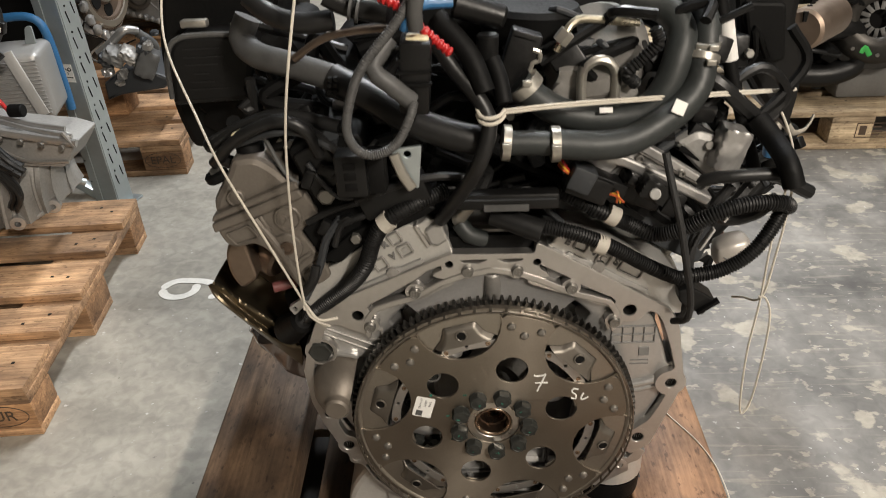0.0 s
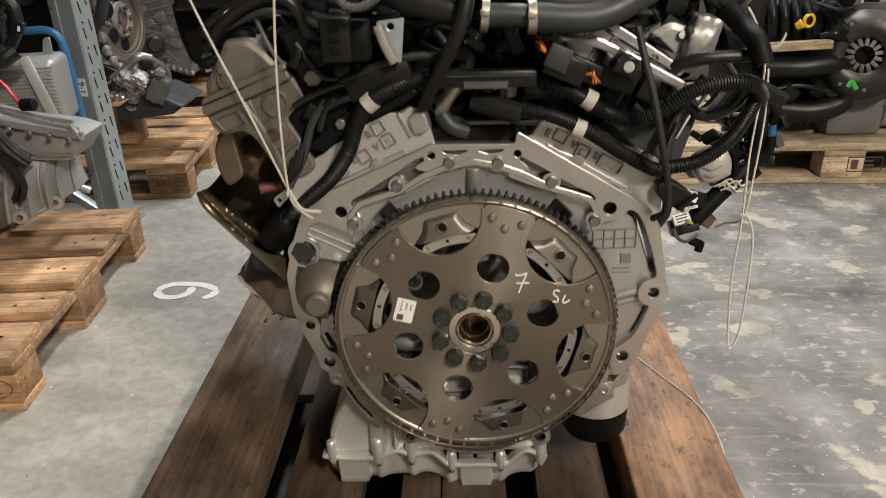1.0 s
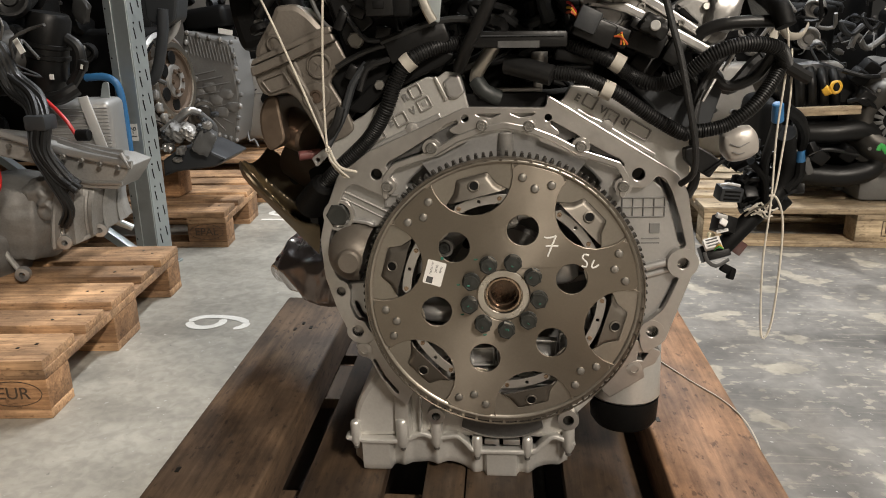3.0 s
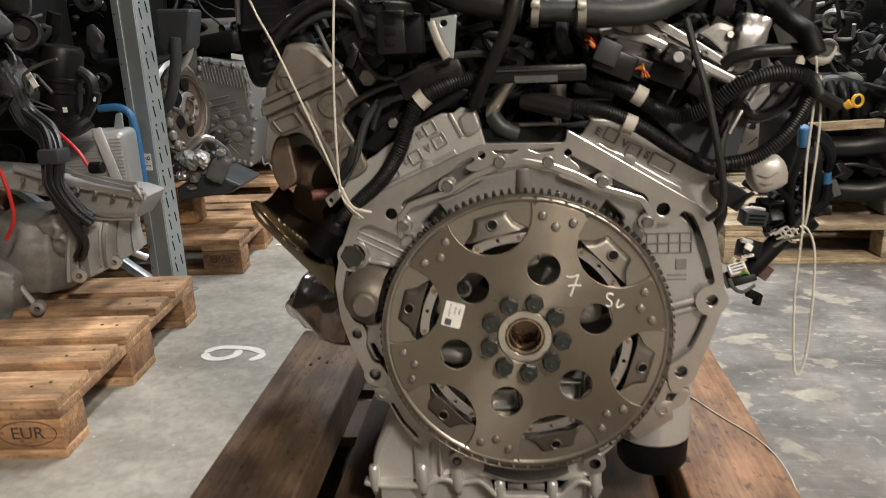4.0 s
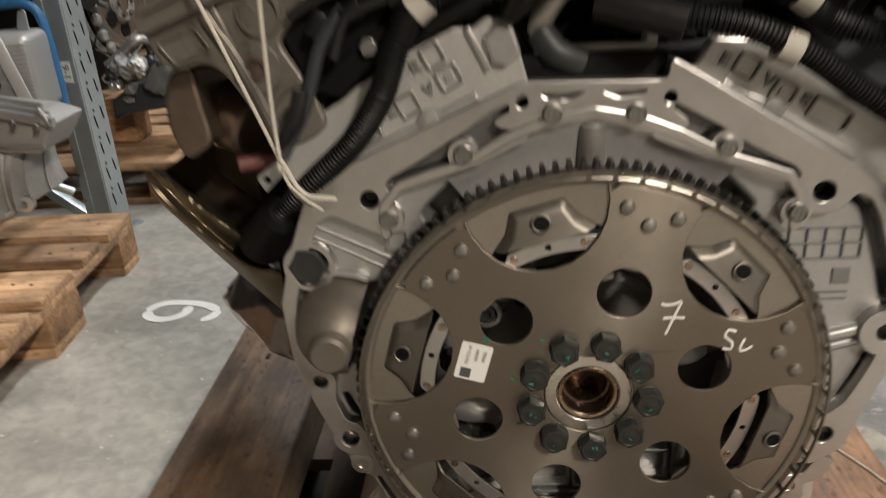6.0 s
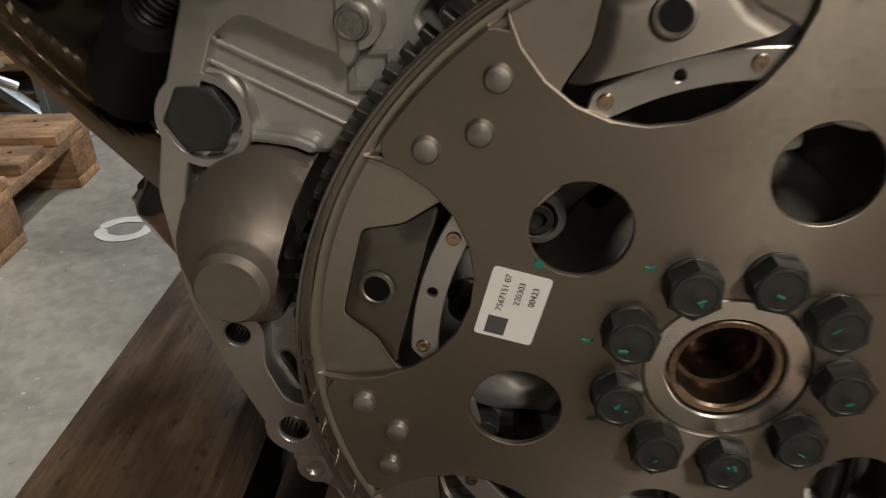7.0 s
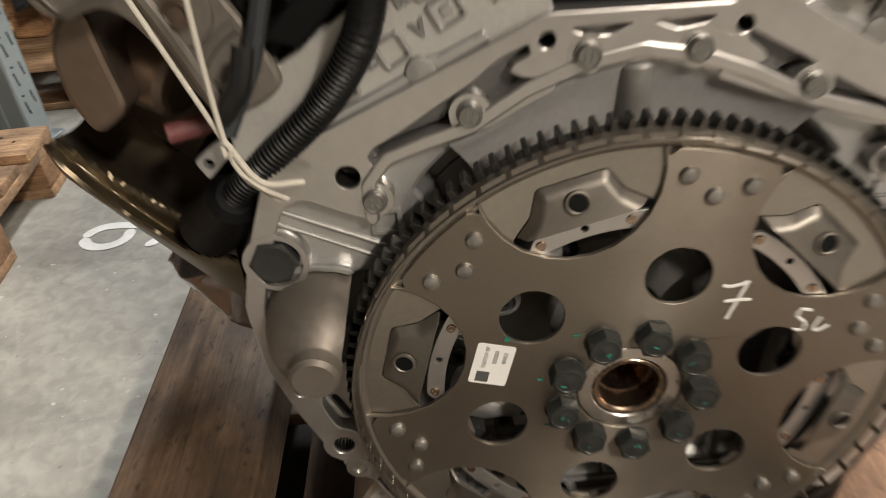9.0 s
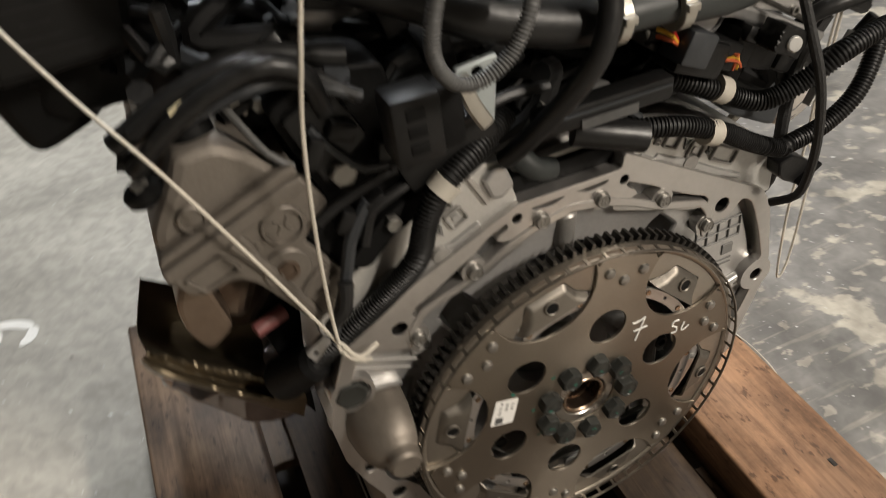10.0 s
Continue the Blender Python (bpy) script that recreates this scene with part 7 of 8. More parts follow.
part("heat_shield", heat_shield_sheet(), heat_shield, engine, "dark folded heat shield trough with a golden sheen")
# black colour here carries the deep shade behind the shield
part("turbo_body", lump(Matrix.Translation((-0.292, 0.235, 0.1)), (0.05, 0.06, 0.06), 0.5, 12, 0.1), pipe_black, engine, "turbo housing coloured black for deep shade")
part("conduit_boot", rodm((-0.2385, 0.043, 0.146), (-0.272, 0.078, 0.106), 0.0165, 0.0215, 28, 0.005), matt_black, engine, "black rubber boot on the conduit")
part("turbo_body", rodm((-0.309, 0.2, 0.171), (-0.262, 0.16, 0.137), 0.045, 0.035, 24, 0.008), rust_cast, engine, "dark brown turbo housing")
part("turbo_body", rodm((-0.305, 0.12, 0.217), (-0.269, 0.1, 0.201), 0.03, 0.026, 20, 0.004), shield_brown, engine)
# added black sheet that stands in for the shaded void behind the conduit
part("black_guard", flat_mesh("black_guard", [u([(-0.273, 0.09, 0.156), (-0.236, 0.09, 0.171), (-0.249, 0.09, 0.09), (-0.253, 0.09, 0.032), (-0.264, 0.09, 0.057), (-0.264, 0.09, 0.099)], 0.004)], 0.09, 0.12, 0.002, matt_black), None, engine)
part("drain_tube", rodm((-0.279, 0.07, 0.179), (-0.25, 0.08, 0.181), 0.0068, None, 14, 0.001), pink_seal, engine, "pink rubber sleeve")
part("lug_plate", flat_mesh("lug_plate", [u([(-0.248, 0.02, 0.182), (-0.23, 0.02, 0.195), (-0.225, 0.02, 0.186), (-0.242, 0.02, 0.17)], 0.003), circle(*xz([(-0.24, 0.02, 0.18)])[0], 0.003, 12)], 0.018, 0.024, 0.0006, cast), None, engine, "small cast lug")
bag = bmesh.new()
for p in ((-0.389, 0.27, -0.023), (-0.313, 0.25, -0), (-0.374, 0.29, 0.008), (-0.337, 0.3, 0.012), (-0.396, 0.262, -0.03), (-0.372, 0.225, -0.028), (-0.347, 0.215, -0.054), (-0.326, 0.21, -0.074), (-0.303, 0.202, -0.086), (-0.27, 0.2, -0.084), (-0.262, 0.2, 0.0), (-0.416, 0.326, -0.068), (-0.412, 0.322, -0.058)):
    bag.verts.new(p)
    bag.verts.new(Vector(p) + Vector((0.012, 0.11, -0.004)))
bmesh.ops.convex_hull(bag, input=bag.verts[:])
for v in [v for v in bag.verts if not v.link_faces]:
    bag.verts.remove(v)
bmesh.ops.triangulate(bag, faces=bag.faces[:])
for _ in range(5):
    bmesh.ops.subdivide_edges(bag, edges=[e for e in bag.edges if e.calc_length() > 0.006], cuts=1)
    bmesh.ops.triangulate(bag, faces=bag.faces[:])
for _ in range(4):
    bmesh.ops.smooth_vert(bag, verts=bag.verts[:], factor=0.5, use_axis_x=True, use_axis_y=True, use_axis_z=True)
bag.normal_update()
for v in bag.verts:
    q = Vector((v.co.x * 44 - v.co.z * 10, v.co.y * 14, v.co.z * 13 + v.co.x * 9))
    v.co += v.normal * (0.005 * (0.4 - abs(noise.noise(q * 0.8)) * 2) + 0.0008 * noise.noise(q * 2.6))
for f in bag.faces:
    f.smooth = True
bag_ob = part("film_bag", bag, bag_film, engine, "smoky plastic film folded round a boxy part")
lid = [Vector(p) + Vector((0, -0.004, 0.003)) for p in ((-0.388, 0.27, -0.023), (-0.312, 0.25, -0), (-0.336, 0.32, 0.001), (-0.374, 0.32, -0.005))]
low = [p + Vector((0, -0.001, -0.012)) for p in lid]
lb = bmesh.new()
for p in lid + low:
    lb.verts.new(p)
bmesh.ops.convex_hull(lb, input=lb.verts[:])
bmesh.ops.bevel(lb, geom=lb.edges[:], offset=0.0015, segments=2, affect="EDGES", profile=0.5)
part("red_face", lb, red_gloss, bag_ob, "glossy dark red upper face")

# silver rail and pale castings over the far cylinder head
part("head_rail", flat_mesh("head_rail", [u([(0.105, 0.03, 0.376), (0.127, 0.03, 0.381), (0.164, 0.03, 0.381), (0.21, 0.03, 0.352), (0.255, 0.03, 0.322), (0.248, 0.03, 0.314), (0.205, 0.03, 0.339), (0.171, 0.03, 0.35), (0.137, 0.03, 0.36)], 0.003)], 0.03, 0.045, 0.002, cast), None, engine, "bright silver cast rail of the cylinder head")
part("rail_groove", rodm((0.149, 0.029, 0.377), (0.243, 0.029, 0.319), 0.0022, None, 8), gear_steel, engine)
for p, r in (((0.14, 0.03, 0.368), 0.006), ((0.169, 0.03, 0.358), 0.005), ((0.217, 0.03, 0.338), 0.004)):
    part("rail_bolt", screw(bmesh.new(), p, (0, -1, 0), r, 0.005), zinc_bolt, engine)
sen = part("cam_sensor", lump(Matrix.Translation((0.18, 0, 0.334)) @ pose(0, 0, 0, 0, 28, 0), (0.017, 0.012, 0.012), 0.25, 5, 0.08), black_plastic, engine, "black sensor with a pale round cap")
part("sensor_cap", rodm((0.179, -0.012, 0.334), (0.178, -0.016, 0.335), 0.0062, None, 20, 0.001), cooler_grey, sen)
part("pale_casting", lump(Matrix.Translation((0.276, 0.06, 0.354)) @ pose(0, 0, 0, 0, 15, 0), (0.018, 0.02, 0.027), 0.4, 9, 0.14), cast, engine)
for a, b in (((0.282, 0.02, 0.305), (0.268, 0.02, 0.28)), ((0.259, 0.02, 0.271), (0.245, 0.02, 0.244))):
    part("pale_strip", boxm((0.009, 0.003, (Vector(a) - Vector(b)).length), along(a, b) @ pose(0, 0, (Vector(a) - Vector(b)).length / 2), 0.001), cooler_grey, engine)

# ---------- strings ----------


def further_off(k):
    """The engine's pose, spread k times outwards from a point in front of it."""
    c = Vector((-0.005, -0.919, 0.811))
    return Matrix.Translation(c) @ Matrix.Scale(k, 4) @ Matrix.Translation(-c) @ engine.matrix_basis


def string(name, pts, label, r=0.0015, off=1.0):
    ob = part(name, tubem(pts, r, seg=8, step=0.006), string_mat)
    ob.matrix_basis = further_off(off)
    return tagged(ob, label, "string", "white tie strings")


string("tie_string", [(-0.377, 0.2, 0.558), (-0.381, 0.17, 0.505), (-0.367, 0.13, 0.468), (-0.333, 0.08, 0.415), (-0.294, 0.02, 0.37), (-0.256, 0.005, 0.286), (-0.222, 0.002, 0.196), (-0.218, 0.005, 0.176), (-0.204, 0.012, 0.157)], "white cotton string tied down from the cover to the block")
string("tie_string", [(-0.176, 0, 0.571), (-0.188, -0.03, 0.504), (-0.2, -0.03, 0.448), (-0.21, -0.02, 0.39), (-0.219, -0.01, 0.296), (-0.222, 0, 0.198), (-0.212, 0.002, 0.173), (-0.199, 0.012, 0.157)], "white cotton string hanging down to a knot")
string("tie_string", [(0.0184, -0.0194, 0.4375), (0.074, 0.0, 0.4345), (0.167, 0.025, 0.4285), (0.264, 0.05, 0.422), (0.367, 0.12, 0.398)], "doubled white string stretched across the hoses", 0.0015)
string("tie_string", [(0.0184, -0.0194, 0.4345), (0.074, 0.0, 0.4315), (0.167, 0.025, 0.4258), (0.265, 0.05, 0.419), (0.367, 0.12, 0.397)], "doubled white string stretched across the hoses", 0.0015)
string("tie_string", [(0.333, 0.08, 0.37), (0.333, 0.07, 0.378), (0.347, 0.07, 0.354), (0.359, 0.07, 0.322), (0.364, 0.08, 0.276), (0.359, 0.08, 0.196), (0.359, 0.08, 0.106), (0.355, 0.08, 0.02), (0.359, 0.08, -0.07), (0.365, 0.08, -0.09), (0.374, 0.08, -0.062), (0.378, 0.08, 0.019), (0.376, 0.08, 0.083), (0.365, 0.08, 0.112), (0.356, 0.08, 0.114)], "long white string loop hanging beside the engine", off=1.037)
string("tie_string", [(0.369, 0.08, 0.304), (0.374, 0.085, 0.247), (0.37, 0.085, 0.173), (0.362, 0.085, 0.109), (0.351, 0.12, 0.087), (0.346, 0.14, 0.074)], "white string tied to a bundle of plugs", off=1.037)
string("tie_string", [(-0.2235, 0.001, 0.2), (-0.2185, -0.003, 0.1965), (-0.2225, -0.002, 0.192), (-0.2215, 0.0, 0.199), (-0.2095, 0.003, 0.1735), (-0.19, 0.02, 0.163)], "white cotton string knot over the conduit", 0.0019)
ob = part("tie_string", tubem([(0.285, 0.32, 0.2167), (0.292, 0.306, 0.2167), (0.321, 0.247, 0.2167), (0.353, 0.189, 0.2167), (0.369, 0.137, 0.2165), (0.374, 0.09, 0.213), (0.3765, 0.06, 0.2), (0.3765, 0.04, 0.17), (0.376, 0.03, 0.12)], 0.0012, seg=6), string_mat)
tagged(ob, "thin white thread lying over the plank edge", "string", "white tie strings")
ob = part("tape_end", tubem([(0.375, 0.2, 0.777), (0.381, 0.2, 0.795), (0.391, 0.19, 0.781), (0.413, 0.2, 0.781), (0.424, 0.21, 0.795)], 0.006, seg=8, flat=0.3), tape_white)
tagged(ob, "loose grey-white strap end at the wiring", "strap")

# ---------- other engines and gearboxes stored around ----------


def piece(parent, name, bm, material, label=""):
    return part(name, bm, material, parent, label)


# silver gearbox with a cooler, on the near pallet of the aisle
gb = thing("gearbox", "silver cast gearbox with cooler and black filter on a pallet", "gearbox")
low = piece(gb, "bell_casting", lump(Matrix.Translation((-1.369, 1.08, 0.28)) @ pose(0, 0, 0, 0, 10, 0), (0.1, 0.13, 0.125), 0.55, 2, 0.08, 1.2, 0.012, 5), bell_cast, "dull silver gearbox bell")
piece(gb, "side_casting", lump(Matrix.Translation((-1.451, 1, 0.192)) @ pose(0, 0, 0, 0, 16, 0), (0.09, 0.1, 0.1), 0.5, 4, 0.1, 1.4, 0.015, 5), bell_cast)
bm = bmesh.new()
top = spline([(-1.21, 1.0, 0.4), (-1.143, 0.985, 0.395), (-1.1, 1.03, 0.385), (-1.09, 1.12, 0.38)], 0.006)
low = spline([(-1.235, 0.965, 0.215), (-1.185, 0.958, 0.228), (-1.143, 0.975, 0.243), (-1.1, 1.02, 0.266), (-1.085, 1.12, 0.275)], 0.006)
rows = []
for k in range(41):
    a, b = top[round(k * (len(top) - 1) / 40)], low[round(k * (len(low) - 1) / 40)]
    fold = math.sin(k * 0.75) + 0.5 * math.sin(k * 1.7 + 1)
    rows.append([bm.verts.new(a.lerp(b, v / 12) + Vector((0.002, -0.011, 0)) * fold * (0.3 + v / 14) + Vector((0, -0.014, 0)) * math.sin(math.pi * v / 12)) for v in range(13)])
for a, b in zip(rows, rows[1:]):
    for v in range(12):
        bm.faces.new((a[v], b[v], b[v + 1], a[v + 1]))
bmesh.ops.recalc_face_normals(bm, faces=bm.faces)
bmesh.ops.solidify(bm, geom=bm.faces[:], thickness=0.006)
skirt = piece(gb, "bell_skirt", bm, cast_grey, "pale folded skirt of the bell casting")
piece(skirt, "skirt_rim", tubem([tuple(p + Vector((0, -0.004, 0))) for p in low[::8]], 0.006, seg=8), cast_grey)
piece(skirt, "skirt_rim", tubem([(-1.183, 0.968, 0.385), (-1.19, 0.958, 0.31), (-1.196, 0.95, 0.235)], 0.007, seg=8), cast_grey)
piece(gb, "side_casting", lump(Matrix.Translation((-1.255, 1.06, 0.348)) @ pose(0, 0, 0, 0, -10, 0), (0.06, 0.08, 0.06), 0.45, 12, 0.2, 2.4, 0.05, 5), bell_cast)
for a, b in (((-1.401, 1, 0.301), (-1.333, 0.95, 0.143)), ((-1.341, 1, 0.283), (-1.347, 0.98, 0.207))):
    piece(gb, "cast_edge", tubem([a, tuple(Vector(a).lerp(Vector(b), 0.5) + Vector((-0.012, -0.02, 0))), b], 0.008, seg=8), cast_grey)
piece(gb, "brace", rodm((-1.233, 1.2, 0.255), (-1.153, 1.25, 0.194), 0.011, None, 10), galv)
for p in ((-1.319, 0.94, 0.15), (-1.189, 0.953, 0.24), (-1.112, 1.0, 0.262)):
    piece(gb, "lug", lathe(bmesh.new(), [(0.02, 0), (0.019, 0.02), (0.008, 0.022), (0.008, 0.0)], along(p, Vector(p) + Vector((0.3, -1, 0))), 18), cast)
plate = flat_mesh("pan_plate", [u([(-1.459, 1, 0.531), (-1.281, 1, 0.515), (-1.191, 1, 0.482), (-1.032, 1, 0.462), (-0.985, 1, 0.445), (-1.002, 1, 0.419), (-1.033, 1, 0.38), (-1.138, 1, 0.384), (-1.23, 1, 0.445), (-1.469, 1, 0.495)], 0.006)], 0.97, 1.1, 0.006, cast_grey)
piece(gb, "gearbox_flange", plate, None, "bright cast flange plate")
for k, (a, b, c) in enumerate((((-1.325, 0.96, 0.534), (-1.171, 0.955, 0.491), (-0.977, 0.96, 0.449)), ((-1.221, 1, 0.519), (-1.099, 0.985, 0.495), (-1.005, 0.98, 0.479)), ((-1.181, 0.98, 0.511), (-1.079, 0.97, 0.484), (-0.986, 0.965, 0.465)), ((-1.205, 0.965, 0.461), (-1.124, 0.965, 0.405), (-1.013, 0.965, 0.398)))):
    piece(gb, "flange_lip", tubem([a, b, c], (0.011, 0.007, 0.007, 0.005)[k], seg=8, flat=0.7), cast)
piece(gb, "rib", rodm((-1.003, 0.96, 0.479), (-0.982, 0.955, 0.442), 0.007, 0.005, 8), cast)
for k in range(7):
    a = Vector((-1.287, 0.95, 0.496)).lerp(Vector((-0.998, 0.95, 0.439)), k / 6)
    piece(gb, "bolt", hexagon(bmesh.new(), tuple(a + Vector((-0.01, -0.004, 0.006))), (0, -1, 0.2), 0.007, 0.008), zinc_bolt)
piece(gb, "round_end", rodm((-1.053, 1.03, 0.429), (-1.144, 1.2, 0.396), 0.028, None, 24, 0.004), cast)
cool = piece(gb, "oil_cooler", boxm((0.2, 0.16, 0.19), pose(*(-1.281, 1.3, 0.492), 0, 0, 12), 0.02, 4), cooler_alloy, "silver box-shaped oil cooler")
for k in range(15):
    piece(cool, "fin", boxm((0.185, 0.004, 0.004), pose(*(-1.281, 1.3, 0.42 + 0.0105 * k), 0, 0, 12) @ pose(0, -0.0805, 0), 0.0015, 1), cooler_alloy)
piece(cool, "strap", boxm((0.03, 0.008, 0.185), pose(*(-1.205, 1.212, 0.513), 0, -13, 12), 0.003), cooler_grey, "pale flat strap")
piece(gb, "bracket_ear", flat_mesh("bracket_ear", [u([(-1.241, 1.33, 0.581), (-1.226, 1.33, 0.633), (-1.207, 1.33, 0.636), (-1.209, 1.33, 0.577)], 0.008)], 1.33, 1.336, 0.001, galv), None)
piece(gb, "blue_hose", tubem([(-1.31, 1.39, 0.644), (-1.25, 1.39, 0.646), (-1.216, 1.39, 0.63), (-1.204, 1.39, 0.595), (-1.2, 1.39, 0.534), (-1.199, 1.39, 0.437), (-1.2, 1.39, 0.37)], 0.012, seg=12), blue_plastic, "blue hose behind the cooler")
can = piece(gb, "filter_canister", lathe(bmesh.new(), [(0, 0), (0.05, 0), (0.055, 0.05), (0.055, 0.1), (0.06, 0.102), (0.06, 0.112), (0.055, 0.114), (0.055, 0.13), (0.06, 0.132), (0.06, 0.142), (0.056, 0.144), (0.058, 0.21), (0.05, 0.225), (0, 0.225)], along((-1.295, 1.15, 0.617), (-1.259, 1.15, 0.804)), 30), black_plastic, "black ribbed filter canister")
piece(can, "label", boxm((0.012, 0.002, 0.014), Matrix.Translation((-1.236, 1.088, 0.669))), paper)
for nm, pts, r, mm in (("hose", [(-1.285, 1.12, 0.604), (-1.221, 1.1, 0.614), (-1.187, 1.12, 0.635)], 0.02, pipe_black), ("hose", [(-1.218, 1.15, 0.773), (-1.183, 1.15, 0.742), (-1.187, 1.15, 0.687), (-1.22, 1.15, 0.64)], 0.016, pipe_black),
                       ("harness", [(-1.341, 1, 0.794), (-1.313, 1, 0.736), (-1.293, 1, 0.677), (-1.227, 0.98, 0.626), (-1.193, 0.94, 0.564), (-1.193, 0.92, 0.494), (-1.156, 0.92, 0.426), (-1.122, 0.92, 0.395)], 0.022, pipe_black),
                       ("harness", [(-1.33, 0.98, 0.78), (-1.293, 0.98, 0.649), (-1.228, 0.96, 0.592), (-1.215, 0.93, 0.492), (-1.18, 0.92, 0.418), (-1.146, 0.92, 0.341), (-1.172, 0.93, 0.291)], 0.014, hose_rubber),
                       ("red_cable", [(-1.332, 1.05, 0.689), (-1.29, 1.05, 0.655), (-1.215, 1.02, 0.607), (-1.163, 1, 0.563), (-1.141, 1, 0.522)], 0.005, red_plastic), ("red_cable", [(-1.286, 0.85, 0.55), (-1.274, 0.85, 0.478), (-1.276, 0.85, 0.419), (-1.308, 0.85, 0.367)], 0.005, red_plastic),
                       ("hose", [(-1.457, 1.2, 0.823), (-1.385, 1.2, 0.837), (-1.312, 1.2, 0.866), (-1.284, 1.2, 0.927)], 0.02, matt_black), ("hose", [(-1.399, 1.1, 0.77), (-1.328, 1.1, 0.794), (-1.299, 1.1, 0.776)], 0.016, black_plastic)):
    if nm == "harness":
        for j in range(7):
            o = Vector((math.cos(j * 0.9), math.sin(j * 0.9) * 0.7, math.sin(j * 1.7) * 0.6)) * r * 0.75
            piece(gb, "harness", tubem([tuple(Vector(q) + o) for q in pts], r * 0.42, seg=8), (pipe_black, grey_plastic, conduit_mat)[j % 3])
    else:
        piece(gb, nm, tubem(pts, r, seg=10), mm)
piece(gb, "harness_clamp", boxm((0.06, 0.06, 0.04), Matrix.Translation((-1.196, 0.94, 0.565)), 0.008), grey_plastic)
piece(gb, "cap", rodm((-1.138, 1, 0.522), (-1.103, 1, 0.522), 0.016, None, 16, 0.002), matt_black)
piece(gb, "tag", boxm((0.016, 0.002, 0.045), pose(*(-1.258, 1, 0.757), 0, -25, 0)), paper, "white paper tag")
piece(gb, "sensor", boxm((0.025, 0.02, 0.03), pose(*(-1.149, 1.1, 0.698), 0, 20, 0), 0.004), black_plastic)
piece(gb, "sensor_face", boxm((0.006, 0.002, 0.012), pose(*(-1.146, 1.088, 0.695), 0, 20, 0)), paper)


def clutter(name, label, category, group, lo, hi, seed, body, n=40, palette=None, cores=3):
    """A stored engine seen far off: cores, covers, pulleys, hoses and plugs packed in a box from lo to hi."""
    n = int(n * 2.2)
    rnd = random.Random(seed)
    th = thing(name, label, category, group)
    lo, hi = Vector(lo), Vector(hi)
    mid, size = (lo + hi) / 2, hi - lo
    pal = palette or (matt_black, black_plastic, black_plastic, grey_plastic, cast_dark, cast_dark, cast)
    piece(th, "block", box(bmesh.new(), (size.x * 0.8, size.y * 0.75, size.z * 0.55), pose(mid.x, mid.y + size.y * 0.06, lo.z + size.z * 0.275), 0.03, 3), body)
    piece(th, "cover", box(bmesh.new(), (size.x * 0.72, size.y * 0.6, size.z * 0.36), pose(mid.x, mid.y + size.y * 0.1, lo.z + size.z * 0.7, 0, rnd.uniform(-6, 6), 0), 0.04, 3), matt_black)
    pick = lambda f=1.0: Vector((rnd.uniform(lo.x, hi.x), rnd.uniform(lo.y, lo.y + size.y * 0.5 * f), rnd.uniform(lo.z + 0.04, hi.z)))
    for k in range(n):
        p, m = pick(), rnd.choice(pal)
        kind = rnd.random()
        if kind < 0.18:
            r = rnd.uniform(0.015, 0.05)
            d = Vector((rnd.uniform(-0.6, 0.6), -1, rnd.uniform(-0.5, 0.5))).normalized()
            piece(th, "pulley", lathe(bmesh.new(), [(0, 0.01), (r * 0.4, 0.01), (r * 0.45, 0.0), (r * 0.8, 0.004), (r * 0.85, 0.02), (r, 0.02), (r, -0.02), (0, -0.02)], along(p, p + d), 20), m)
        elif kind < 0.68:
            pts = [p]
            for j in range(3):
                pts.append(pts[-1] + Vector((rnd.uniform(-0.1, 0.1), rnd.uniform(-0.04, 0.04), rnd.uniform(-0.08, 0.08))))
            piece(th, "hose", tubem([tuple(q) for q in pts], rnd.choice((0.003, 0.004, 0.006, 0.009, 0.014)), seg=8, step=0.02), m)
        else:
            s0 = [rnd.uniform(0.012, 0.05) for _ in range(3)]
            at = pose(*p, rnd.uniform(-25, 25), rnd.uniform(-40, 40), rnd.uniform(-40, 40))
            piece(th, "housing", lump(at, s0, rnd.uniform(0.1, 0.6), k, 0.12, 2.5, cuts=2) if k % 2 else boxm(s0, at, min(s0) * 0.2, 2), m)
        if k % 5 == 0:
            piece(th, "bolt", hexagon(bmesh.new(), p + Vector((0.02, -0.05, 0.02)), (0, -1, 0), 0.008, 0.01), zinc_bolt)
    return th


dark_pal = (matt_black, black_plastic, black_plastic, grey_plastic, pipe_black, grey_sleeve, pipe_black, matt_black, cast_dark)
far_pal = (matt_black, black_plastic, grey_plastic, pipe_black, black_plastic, cast_dark, cast_old)
clutter("engine", "dark stored engine above a gearbox on a pallet", "engine", "stored engines", (-2.0, 0.95, 0.62), (-1.26, 1.4, 1.3), 4, matt_black, 95, dark_pal + (cast_old, grey_plastic))
clutter("engine", "grey and black stored engine on a pallet", "engine", "stored engines", (-2.2, 0.35, 0.16), (-1.45, 0.85, 1.1), 8, cast_dark, 46, far_pal)

# engine with a flywheel showing, on the second pallet
e2 = clutter("engine", "dark engine with a bare flywheel on a pallet", "engine", "stored engines", (-2.1, 1.75, 0.28), (-1.36, 2.35, 1.2), 15, matt_black, 40, dark_pal)
fw = piece(e2, "flywheel", lathe(bmesh.new(), [(0, 0.012), (0.03, 0.012), (0.032, 0.006), (0.07, 0.006), (0.075, 0.0), (0.115, 0.0), (0.12, 0.01), (0.145, 0.012), (0.148, 0.004), (0.165, 0.004), (0.167, -0.012), (0, -0.012)], along((-1.331, 2.075, 0.577), Vector((-1.331, 2.075, 0.577)) + Vector((1, -0.12, 0.05))), 48), rust_cast, "round browned steel flywheel")
